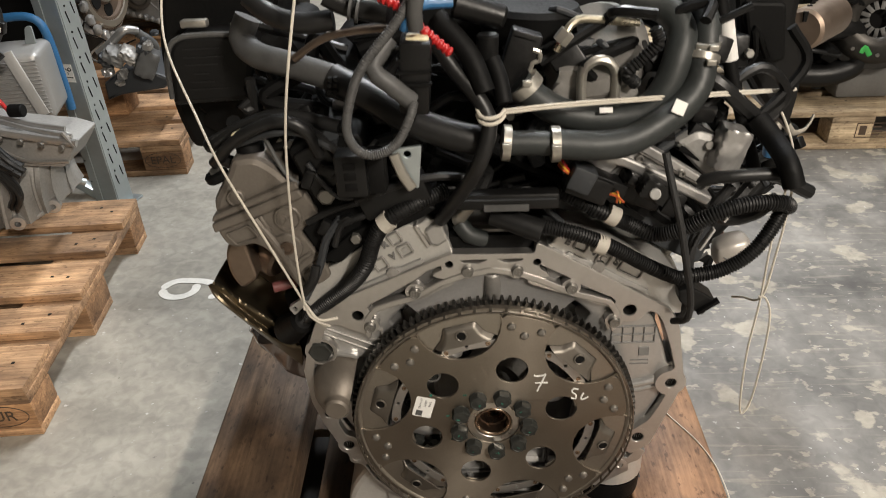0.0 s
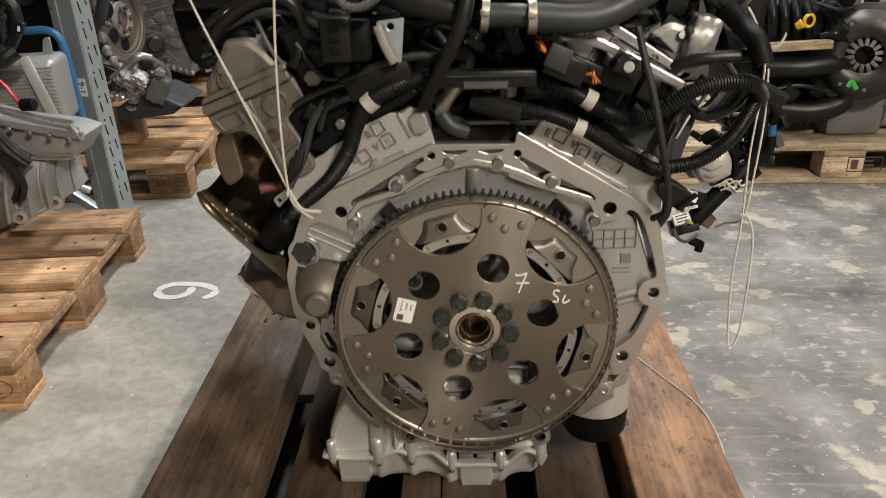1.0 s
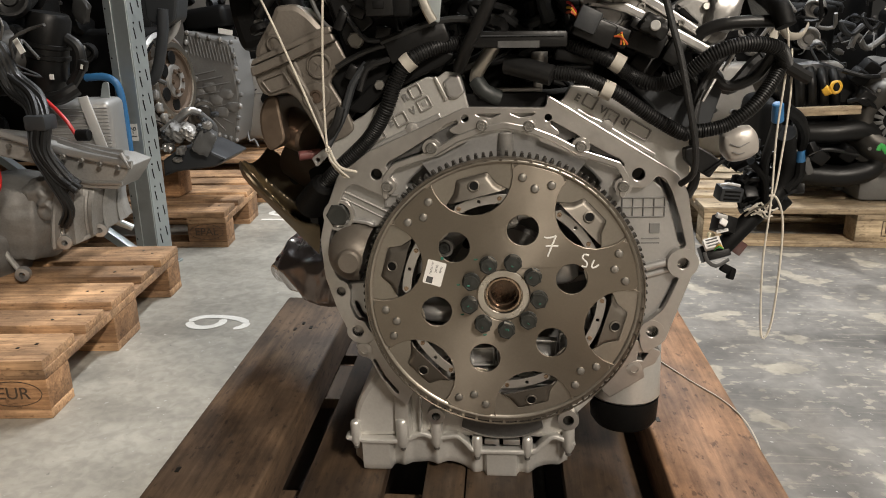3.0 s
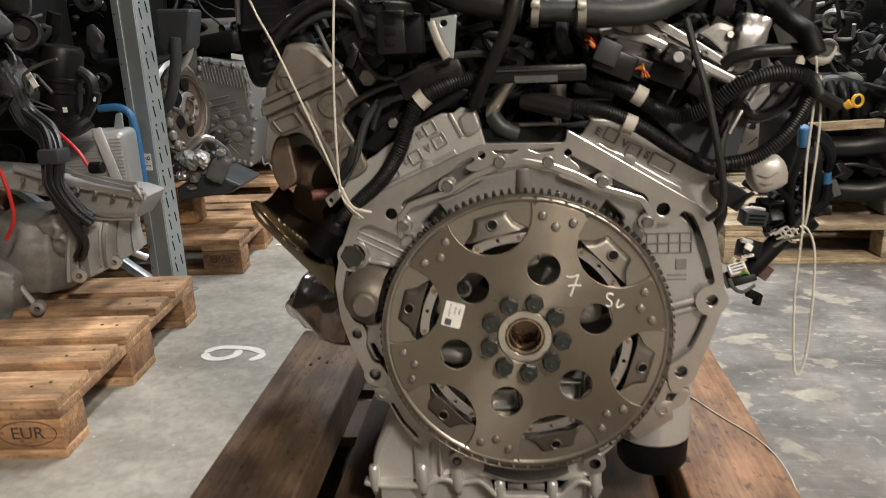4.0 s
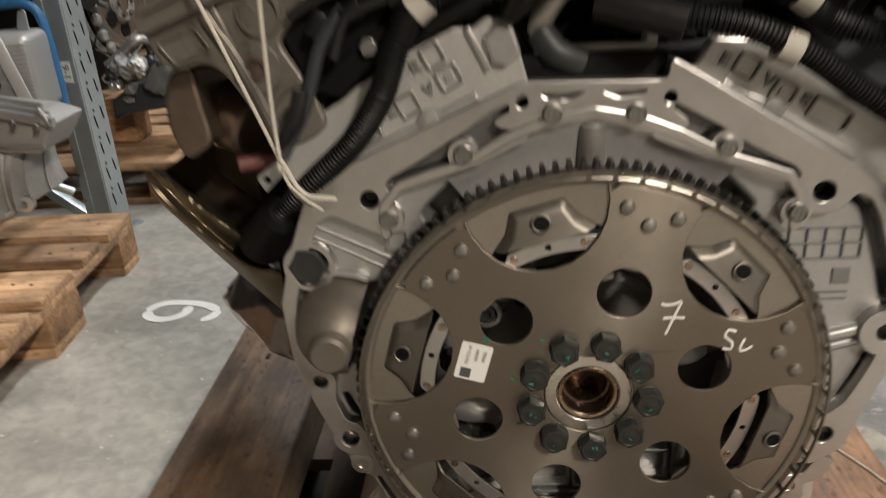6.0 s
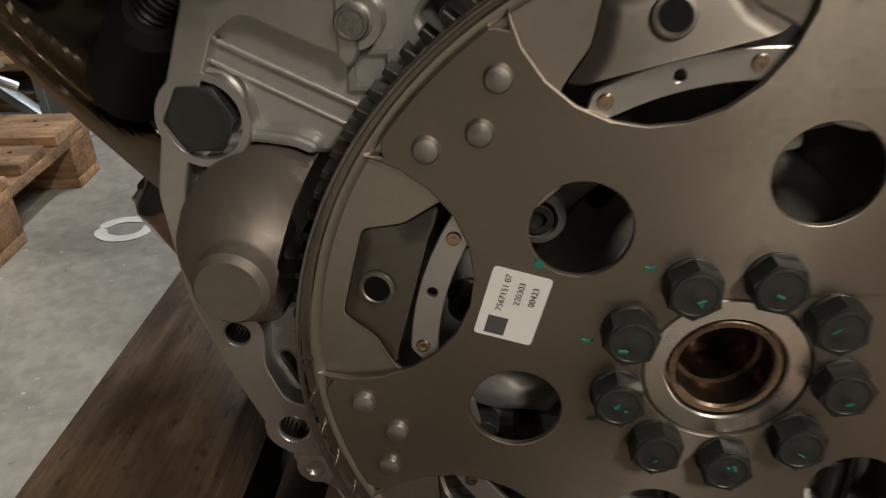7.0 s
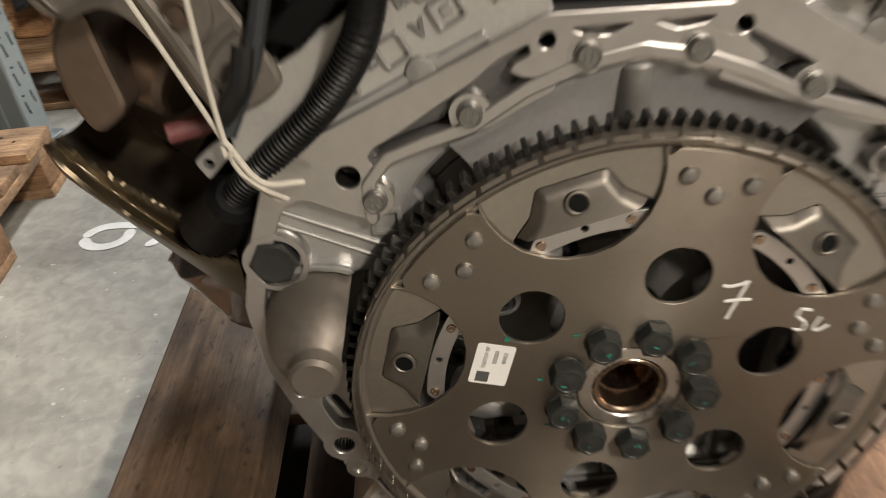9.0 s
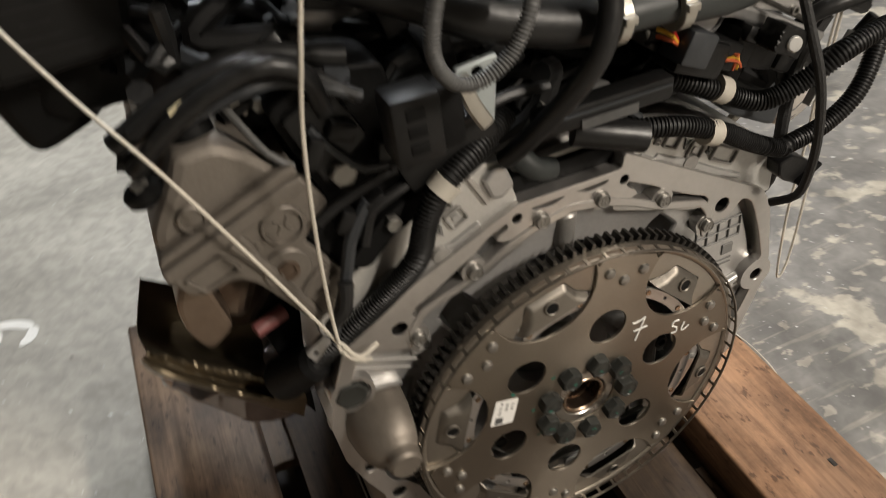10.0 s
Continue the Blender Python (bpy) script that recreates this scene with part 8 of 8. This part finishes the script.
c0 = Vector((-1.331, 2.075, 0.577))
for k in range(6):
    a = k * math.pi / 3
    p = c0 + Vector((0.014, 0, 0)) + Vector((0.006, math.cos(a) * 0.045, math.sin(a) * 0.045))
    piece(fw, "bolt", hexagon(bmesh.new(), tuple(p), (1, -0.1, 0), 0.01, 0.01), rust_cast, "rusty bolt")
    q = c0 + Vector((0.0045, math.cos(a + 0.5) * 0.092, math.sin(a + 0.5) * 0.092))
    piece(fw, "window", lathe(bmesh.new(), [(0.028, 0.0), (0.026, 0.002), (0, 0.002)], along(q, q + Vector((1, -0.12, 0.05))), 16), matt_black)
for k in range(12):
    a = -1.7 + 0.3 * k
    d = Vector((0.004, math.cos(a) * 0.185 * -1, math.sin(a) * 0.185))
    piece(e2, "rim_lug", lump(Matrix.Translation(c0 + d), (0.014, 0.016, 0.02), 0.5, k, 0.2, cuts=2), (cast, cast_dark)[k % 2])
piece(fw, "ring", lathe(bmesh.new(), [(0.128, 0.006), (0.132, 0.016), (0.152, 0.016), (0.158, 0.004)], along(c0, c0 + Vector((1, -0.12, 0.05))), 48), disc_steel, "grey turned ring")
piece(fw, "hub_ring", lathe(bmesh.new(), [(0.034, 0.012), (0.036, 0.017), (0.062, 0.017), (0.066, 0.008)], along(c0, c0 + Vector((1, -0.12, 0.05))), 36), cast_dark, "silver hub ring")
piece(e2, "bell_rim", lathe(bmesh.new(), [(0.17, -0.03), (0.185, -0.03), (0.195, 0.0), (0.18, 0.008), (0.172, 0.0)], along(c0 + Vector((-0.02, 0, 0)), c0 + Vector((1, -0.12, 0.05))), 36, True), cast)
piece(e2, "manifold_pipe", tubem([(-1.192, 1.9, 0.913), (-1.206, 1.9, 0.833), (-1.231, 1.9, 0.772), (-1.289, 1.9, 0.721)], 0.016, seg=12), cast)
piece(e2, "side_cover", flat_mesh("side_cover", [u([(-1.3, 1.85, 0.953), (-1.162, 1.85, 0.95), (-1.19, 1.85, 0.812), (-1.247, 1.85, 0.783), (-1.304, 1.85, 0.815)], 0.02)], 1.84, 1.95, 0.01, grey_plastic), None)
piece(e2, "hose", tubem([(-1.216, 1.8, 0.852), (-1.229, 1.8, 0.754), (-1.266, 1.8, 0.634), (-1.304, 1.8, 0.593)], 0.02, seg=12), grey_plastic)
piece(e2, "pipe", tubem([(-1.25, 1.75, 0.421), (-1.19, 1.75, 0.462), (-1.143, 1.75, 0.497), (-1.114, 1.78, 0.485)], 0.014, seg=12), cast, "silver elbow pipe")
piece(e2, "pipe", tubem([(-1.114, 1.78, 0.479), (-1.077, 1.8, 0.433), (-1.082, 1.8, 0.391)], 0.015, seg=12), grey_sleeve)
piece(e2, "oil_pan", flat_mesh("oil_pan", [u([(-1.269, 1.78, 0.312), (-1.193, 1.78, 0.359), (-1.12, 1.78, 0.364), (-1.02, 1.78, 0.317), (-1.064, 1.78, 0.287), (-1.22, 1.78, 0.268), (-1.272, 1.78, 0.248)], 0.008)], 1.76, 2.0, 0.01, grey_plastic), None, "dark grey oil pan")
piece(e2, "pump_box", lump(Matrix.Translation((-1.099, 1.76, 0.383)) @ pose(0, 0, 0, 0, 30, 20), (0.035, 0.04, 0.05), 0.25, 4, 0.1), grey_sleeve)
for k in range(14):
    p = Vector((-1.238, 1.72, 0.338)).lerp(Vector((-1.066, 1.72, 0.471)), (k * 0.37) % 1) + Vector((rnd.uniform(-0.03, 0.03), 0.02 * (k % 3), rnd.uniform(-0.04, 0.03)))
    piece(e2, "fitting", lump(Matrix.Translation(p), (rnd.uniform(0.008, 0.02), 0.016, rnd.uniform(0.008, 0.016)), 0.6, k, 0.3, 3.0, cuts=3), (cast, cast_dark, grey_plastic, cast_old, black_plastic, cast_dark)[k % 6])
for p, s0 in (((-1.139, 1.72, 0.425), 0.06), ((-1.182, 1.72, 0.425), 0.07), ((-1.093, 1.75, 0.43), 0.05), ((-1.216, 1.72, 0.411), 0.05)):
    piece(e2, "housing", lump(pose(*p, 20, 35, 15), (s0 * 0.5, s0 * 0.55, s0 * 0.36), 0.55, int(s0 * 900), 0.22, 2.6), (cast_dark, cast_old, grey_plastic)[int(s0 * 100) % 3])
piece(e2, "wood_chock", boxm((0.09, 0.12, 0.15), pose(-1.32, 1.95, 0.215), 0.003), block_wood, "wooden support block")

# grey ribbed gearbox further back
g3 = clutter("gearbox", "grey ribbed cast gearbox in the far row", "gearbox", "stored engines", (-1.75, 2.85, 0.2), (-1.15, 3.4, 0.95), 21, cast_dark, 26, far_pal)
gp = piece(g3, "gear_case", flat_mesh("gear_case", [u([(-1.538, 2.75, 0.764), (-1.315, 2.75, 0.715), (-1.284, 2.75, 0.455), (-1.331, 2.75, 0.214), (-1.451, 2.75, 0.253), (-1.565, 2.75, 0.288), (-1.576, 2.75, 0.57)], 0.02)], 2.72, 3.0, 0.015, cast_old), None, "grey ribbed gear case")
for k in range(15):
    a = Vector((-1.521, 2.715, 0.738)).lerp(Vector((-1.295, 2.715, 0.681)), k / 14)
    piece(gp, "rib", rodm(tuple(a + Vector((0, 0.003, 0))), tuple(a + Vector((0.012, 0.004, -0.085))), 0.0035, 0.004, 8), cast_old)
for k in range(6):
    a = Vector((-1.475, 2.715, 0.391))
    b = a + Vector((0.16 * math.cos(-0.9 + 0.36 * k), 0, 0.14 * math.sin(-0.9 + 0.36 * k)))
    piece(gp, "rib", rodm(tuple(a + Vector((0, 0.004, 0))), tuple(b + Vector((0, 0.006, 0))), 0.005, 0.0035, 8), cast_old)
edge = [Vector(p) for p in ((-1.517, 2.712, 0.754), (-1.303, 2.712, 0.708), (-1.276, 2.712, 0.459), (-1.322, 2.712, 0.235), (-1.435, 2.712, 0.27), (-1.542, 2.712, 0.305), (-1.551, 2.712, 0.572))]
for k in range(7):
    for j in range(4):
        p = edge[k].lerp(edge[(k + 1) % 7], j / 4)
        piece(gp, "case_lug", lump(Matrix.Translation(p), (0.011, 0.012, 0.011 + 0.003 * (j % 2)), 0.8, 7 * k + j, 0.2, cuts=3), (cast_dark, cast_old, cast_old)[(k + j) % 3])
for k in range(4):
    a, b = edge[6].lerp(edge[5], 0.1 + k * 0.12), edge[1].lerp(edge[2], 0.45 + k * 0.14)
    piece(gp, "rib", rodm(tuple(a.lerp(b, 0.05)), tuple(a.lerp(b, 0.6 + 0.12 * (k % 3))), 0.004, 0.003, 8), cast_old)
for k in range(9):
    p = edge[6].lerp(edge[2], 0.12 + 0.1 * (k % 8)) + Vector((0, 0.006, -0.03 - 0.05 * (k % 3)))
    piece(gp, "case_pad", lump(Matrix.Translation(p), (0.034, 0.008, 0.026), 0.8, 40 + k, 0.25, cuts=3), cast_old)
piece(gp, "output_flange", lathe(bmesh.new(), [(0, 0.02), (0.03, 0.02), (0.04, 0.01), (0.055, 0.008), (0.055, -0.02), (0, -0.02)], along((-1.471, 2.7, 0.374), Vector((-1.471, 2.7, 0.374)) + Vector((0.5, -1, 0))), 24), gear_steel)
piece(g3, "top_cover", boxm((0.22, 0.2, 0.1), pose(*(-1.46, 2.9, 0.823), 0, -8, 0), 0.03, 3), matt_black)
piece(g3, "label", boxm((0.07, 0.002, 0.025), pose(*(-1.325, 2.71, 0.756), 0, 10, 0)), paper)
clutter("engine", "stored engine in the dark far row", "engine", "stored engines", (-1.3, 4.2, 0.1), (-0.35, 4.9, 1.3), 33, matt_black, 40, far_pal)
clutter("engine", "stored engine in the dark far row", "engine", "stored engines", (-2.6, 2.7, 0.2), (-1.8, 3.4, 1.5), 34, matt_black, 40, dark_pal)
clutter("engine", "stored engine in the dark far row", "engine", "stored engines", (-2.4, 3.7, 0.2), (-1.4, 4.4, 1.6), 35, cast_dark, 40, far_pal)
clutter("engine", "stored engine on the upper rack level", "engine", "stored engines", (-2.3, 0.7, 1.42), (-1.3, 1.5, 2.1), 36, matt_black, 30, dark_pal)

# black engine on the pale pallet across the room
e4 = thing("engine", "black engine with yellow cap on a pale pallet", "engine", "stored engines")
piece(e4, "intake", flat_mesh("intake", [u([(0.98, 1.9, 0.632), (1.105, 1.9, 0.645), (1.225, 1.9, 0.608), (1.27, 1.9, 0.558), (1.262, 1.9, 0.478), (1.028, 1.9, 0.461), (0.978, 1.9, 0.552)], 0.02)], 1.85, 2.2, 0.03, black_plastic), None, "black plastic intake manifold")
for k in range(4):
    piece(e4, "runner", tubem([tuple(Vector((1.034, 1.86, 0.623)) + Vector((0.04 * k, 0, -0.004 * k))), tuple(Vector((1.039, 1.83, 0.567)) + Vector((0.04 * k, 0, 0))), tuple(Vector((1.055, 1.85, 0.496)) + Vector((0.04 * k, 0, 0)))], 0.017, seg=12), black_plastic)
piece(e4, "lower_duct", tubem([(1.037, 1.85, 0.396), (1.161, 1.82, 0.399), (1.274, 1.82, 0.408), (1.323, 1.82, 0.358), (1.323, 1.82, 0.277), (1.219, 1.82, 0.244), (1.072, 1.85, 0.251)], 0.04, seg=18, step=0.02), black_plastic, "thick black air duct")
piece(e4, "core", boxm((0.5, 0.3, 0.3), pose(1.2, 2.05, 0.36), 0.04, 3), matt_black)
piece(e4, "foot", rodm((1.221, 1.85, 0.247), (1.229, 1.85, 0.188), 0.018), black_plastic)
capo = piece(e4, "filler_cap", rodm((1.12, 1.83, 0.541), (1.138, 1.82, 0.553), 0.018, 0.02, 18, 0.003), yellow_plastic, "yellow oil dipstick cap")
piece(capo, "grip", tubem([(1.136 + 0.032 * (1 - math.cos(radians(a))) * 0.5 + 0.006, 1.82, 0.558 + 0.019 * math.sin(radians(a))) for a in range(0, 361, 30)], 0.0065, seg=8), yellow_plastic)
piece(e4, "wood_strip", boxm((0.24, 0.03, 0.03), pose(*(1.12, 1.8, 0.479), 0, -2, 0), 0.003), pale_wood, "pale wooden strip")
for p in ((1.23, 1.82, 0.594), (1.274, 1.85, 0.62), (1.218, 1.8, 0.332), (1.123, 1.8, 0.322), (1.249, 1.8, 0.528)):
    piece(e4, "housing", boxm((0.06, 0.05, 0.05), pose(*p, 20, 30, 10), 0.01), rnd.choice((black_plastic, matt_black, grey_plastic)))
for pts in ([(1.163, 1.8, 0.616), (1.231, 1.78, 0.597), (1.288, 1.8, 0.595)], [(1.195, 1.8, 0.51), (1.241, 1.78, 0.521), (1.292, 1.8, 0.489)], [(1.08, 1.79, 0.334), (1.151, 1.78, 0.346), (1.249, 1.78, 0.325)]):
    piece(e4, "hose", tubem(pts, 0.008, seg=8), black_plastic)
clutter("engine", "dark engine beside the yellow-capped engine", "engine", "stored engines", (1.46, 1.8, 0.15), (1.95, 2.3, 0.75), 41, cast_dark, 40, far_pal)
clutter("engine", "silver and black engine in the far row across the room", "engine", "stored engines", (0.85, 2.6, 0.15), (1.65, 3.2, 0.95), 42, cast_dark, 56, far_pal + (cast_dark, cast_old))
clutter("engine", "silver and black engine in the far row across the room", "engine", "stored engines", (1.75, 2.6, 0.15), (2.6, 3.2, 0.95), 43, cast_dark, 56, far_pal + (cast_dark, cast_old))
clutter("engine", "engine in the row behind", "engine", "stored engines", (0.2, 3.4, 0.15), (0.95, 4.0, 1.0), 44, cast_dark, 46, far_pal)
clutter("engine", "engine in the row behind", "engine", "stored engines", (1.2, 3.6, 0.15), (2.3, 4.2, 1.1), 45, matt_black, 46, far_pal)
for x, y, lab in ((1.72, 2.5, "a"), (2.8, 2.5, "b"), (1.0, 3.35, "c"), (2.4, 3.5, "d")):
    eur_pallet("pale wooden pallet under stored engines", pose(x, y, 0), "pale pallets", pale_wood, pale_wood, h=0.144)
for x, y in ((-0.2, 4.15), (-1.6, 2.65), (-1.35, 3.65)):
    eur_pallet("brown wooden pallet under a far engine", pose(x, y, 0), "pallets along the aisle", pallet_wood, block_wood, h=0.14)

# bundle of plugs hanging from the engine's right side
bn = thing("plug_bundle", "bundle of black and white wiring plugs hanging on string", "wiring", place=further_off(1.15))
arm = piece(bn, "taped_arm", tubem([(0.487, 0.4, 0.163), (0.514, 0.46, 0.105), (0.512, 0.47, 0.057), (0.488, 0.46, 0.027), (0.456, 0.45, 0.001), (0.42, 0.44, -0.034), (0.402, 0.44, -0.056)], 0.017, seg=12), matt_black, "taped cable arm")
rnd = random.Random(9)


def plug(p, size, turn, material, slots=0, label=""):
    pl = piece(bn, "plug", boxm(size, pose(*p, *turn), 0.002), material, label)
    for j in range(slots):
        piece(pl, "slot", boxm((size[0] * 0.7, 0.002, size[2] * 0.12), pose(*p, *turn) @ pose(0, -size[1] / 2, size[2] * (0.28 - 0.28 * j))), grey_sleeve if material is not grey_plastic else matt_black)
    return pl


plug((0.41, 0.44, 0.052), (0.042, 0.03, 0.026), (10, 6, 10), grey_plastic, 3, "grey slotted plug housing")
piece(bn, "latch", tubem([(0.39, 0.42, 0.07), (0.402, 0.415, 0.073), (0.423, 0.42, 0.068)], 0.003, seg=6), cooler_grey)
white = plug((0.381, 0.42, -0.038), (0.03, 0.016, 0.02), (-35, -16, 0), paper, 3, "white plug face with dark slots")
plug((0.391, 0.44, -0.058), (0.05, 0.034, 0.03), (-20, -16, 0), black_plastic)
plug((0.402, 0.43, -0.004), (0.036, 0.03, 0.03), (-20, 20, 10), black_plastic)
plug((0.396, 0.41, 0.004), (0.014, 0.006, 0.012), (-20, 30, 0), paper)
plug((0.395, 0.41, -0.012), (0.022, 0.004, 0.006), (-20, -12, 0), paper, 2)
plug((0.395, 0.42, 0.013), (0.02, 0.012, 0.009), (0, 15, 0), cooler_grey)
plug((0.437, 0.45, -0.052), (0.02, 0.02, 0.026), (0, 35, 0), red_gloss)
plug((0.381, 0.43, -0.025), (0.012, 0.012, 0.01), (0, 20, 0), cream_plastic)
plug((0.418, 0.44, -0.093), (0.028, 0.01, 0.016), (0, 28, 10), matt_black)
plug((0.425, 0.44, -0.102), (0.014, 0.01, 0.02), (0, 20, 30), matt_black)
piece(bn, "clip_strap", tubem([(0.366, 0.41, -0.052), (0.373, 0.41, -0.069), (0.389, 0.41, -0.078), (0.413, 0.42, -0.068)], 0.0035, seg=8, flat=0.4), grey_sleeve, "pale plastic strap")
for k, mm in enumerate((green_plastic, yellow_plastic, string_mat)):
    piece(bn, "wire", tubem([(0.385, 0.415, -0.049), tuple(Vector((0.389, 0.405, -0.04)) + Vector((0, 0, 0.004 * k))), (0.402, 0.42, -0.048)], 0.0016, seg=6), mm)
spots = []
for k in range(46):
    f = k / 46
    base = Vector((0.51, 0.46, 0.116)).lerp(Vector((0.472, 0.47, 0.052)), f) if k % 3 else Vector((0.432, 0.45, 0.077)).lerp(Vector((0.459, 0.45, 0.033)), f)
    p = base + Vector((rnd.gauss(0, 0.022), rnd.gauss(0.02, 0.018), rnd.gauss(0, 0.02)))
    spots.append(p)
    mm = (black_plastic, matt_black, black_plastic, matt_black, matt_black, black_plastic, grey_plastic)[k % 7]
    plug(p, (rnd.uniform(0.012, 0.034), 0.02, rnd.uniform(0.01, 0.026)), (rnd.uniform(-40, 40), rnd.uniform(-60, 30), rnd.uniform(-40, 40)), mm, 2 if k % 8 == 0 else 0)
for k in range(23):
    a, b = spots[k * 2], spots[min(k * 2 + rnd.randint(2, 9), 45)]
    piece(bn, "cable", tubem([tuple(a), tuple((a + b) / 2 + Vector((rnd.uniform(-0.02, 0.02), -0.02, rnd.uniform(-0.03, 0.01)))), tuple(b)], rnd.choice((0.002, 0.003, 0.0045)), seg=6), (matt_black, black_plastic)[k % 2])
for k in range(7):
    a = Vector((0.452, 0.425, 0.023)) + Vector((rnd.uniform(-0.02, 0.02), rnd.uniform(-0.006, 0.006), rnd.uniform(-0.012, 0.012)))
    piece(bn, "string_knot", tubem([tuple(a), tuple(a + Vector((0.012, -0.006, 0.008))), tuple(a + Vector((0.022, 0, -0.004))), tuple(a + Vector((0.034, 0.002, rnd.uniform(-0.012, 0.004))))], 0.0018, seg=6), string_mat, "frayed white string knot")
for p, q in (((0.414, 0.24, 0.225), (0.419, 0.25, 0.196)), ((0.534, 0.45, 0.135), (0.539, 0.46, 0.103))):
    piece(bn, "blue_sleeve", rodm(p, q, 0.0085, 0.0092, 14, 0.002), blue_plastic, "blue tape sleeve")
for pts, r in (([(0.419, 0.25, 0.198), (0.437, 0.32, 0.161), (0.456, 0.4, 0.115), (0.474, 0.45, 0.066)], 0.008), ([(0.447, 0.3, 0.213), (0.492, 0.36, 0.19), (0.525, 0.42, 0.16), (0.534, 0.45, 0.132)], 0.01), ([(0.539, 0.46, 0.105), (0.537, 0.46, 0.074), (0.516, 0.46, 0.053)], 0.01), ([(0.433, 0.4, 0.115), (0.467, 0.43, 0.08), (0.479, 0.45, 0.035)], 0.007)):
    piece(bn, "cable", tubem(pts, r, seg=10), matt_black)
plug((0.548, 0.46, 0.105), (0.014, 0.012, 0.05), (0, -22, 0), grey_sleeve)
plug((0.52, 0.45, 0.135), (0.02, 0.01, 0.024), (0, -20, 0), cooler_grey)

# bare clutch and stamp by the pale pallet
cl = thing("clutch", "dull grey clutch pressure plate with spring fingers", "clutch")
c1 = Vector((1.357, 1.8, 0.444))
aim = along(c1, c1 + Vector((-0.45, -1, 0.12)))
cover = piece(cl, "cover", lathe(bmesh.new(), [(0.06, 0.03), (0.075, 0.042), (0.1, 0.045), (0.13, 0.03), (0.15, 0.008), (0.17, 0.004), (0.172, -0.02), (0.05, -0.02)], aim, 40), gear_steel, "pressed dark clutch cover")
piece(cl, "friction_ring", lathe(bmesh.new(), [(0.1, -0.05), (0.165, -0.05), (0.165, -0.022), (0.1, -0.022)], aim, 40, True), rust_cast, "brown friction ring")
piece(cl, "core", lathe(bmesh.new(), [(0.0, -0.01), (0.065, -0.01), (0.065, -0.02), (0, -0.02)], aim, 24), matt_black)
for k in range(14):
    piece(cl, "spring_finger", boxm((0.013, 0.034, 0.003), aim @ pose(0, 0, 0.022, 0, 0, 360 * k / 14) @ pose(0, 0.047, 0, -14), 0.001), cast_old)
for k in range(9):
    piece(cl, "rivet", hexagon(bmesh.new(), tuple(aim @ Vector((0.115 * math.cos(k * 0.698), 0.115 * math.sin(k * 0.698), 0.036))), tuple((aim.to_3x3() @ Vector((0, 0, 1)))), 0.007, 0.007), zinc_bolt)
piece(cl, "stand_block", boxm((0.2, 0.2, max(c1.z - 0.3, 0.05)), pose(c1.x + 0.04, c1.y + 0.14, 0.144 + max(c1.z - 0.3, 0.05) / 2), 0.02), cast_old, "dull casting carrying the clutch")
piece(cl, "green_tape", tubem([(1.285, 1.72, 0.353), (1.292, 1.72, 0.372), (1.315, 1.72, 0.344)], 0.008, seg=6, flat=0.4), green_plastic)
sp = Vector((1.404, 1.715, 0.081))
stamp = part("burnt_mark", flat_mesh("burnt_mark", [[(-0.06, -0.028), (0.06, -0.028), (0.06, 0.028), (-0.06, 0.028)], [(-0.057, -0.025), (0.057, -0.025), (0.057, 0.025), (-0.057, 0.025)]], -0.0006, 0.0004, 0.0001, rust_cast), None, pal_r, "burnt-in stamp with unreadable bars", pose(sp.x - 1.93, -0.0012, 0.072))
for dx, dz, w in ((-0.036, 0, 0.024), (0.01, 0.013, 0.03), (0.014, -0.003, 0.036), (0.01, -0.016, 0.026)):
    part("stamp_bar", boxm((w, 0.0006, 0.007 if dx > -0.03 else 0.034), pose(dx, -0.0002, dz)), rust_cast, stamp)

# red rack beam in the far dark
beam = thing("rack_beam", "red lacquered rack beam in the far row", "rack")
piece(beam, "beam", boxm((1.6, 0.06, 0.12), pose(-1.6, 3.55, 1.22), 0.004), red_rack)
for x in (-2.3, -0.95):
    piece(beam, "upright", boxm((0.08, 0.06, 2.4), pose(x, 3.62, 1.2), 0.003), galv)
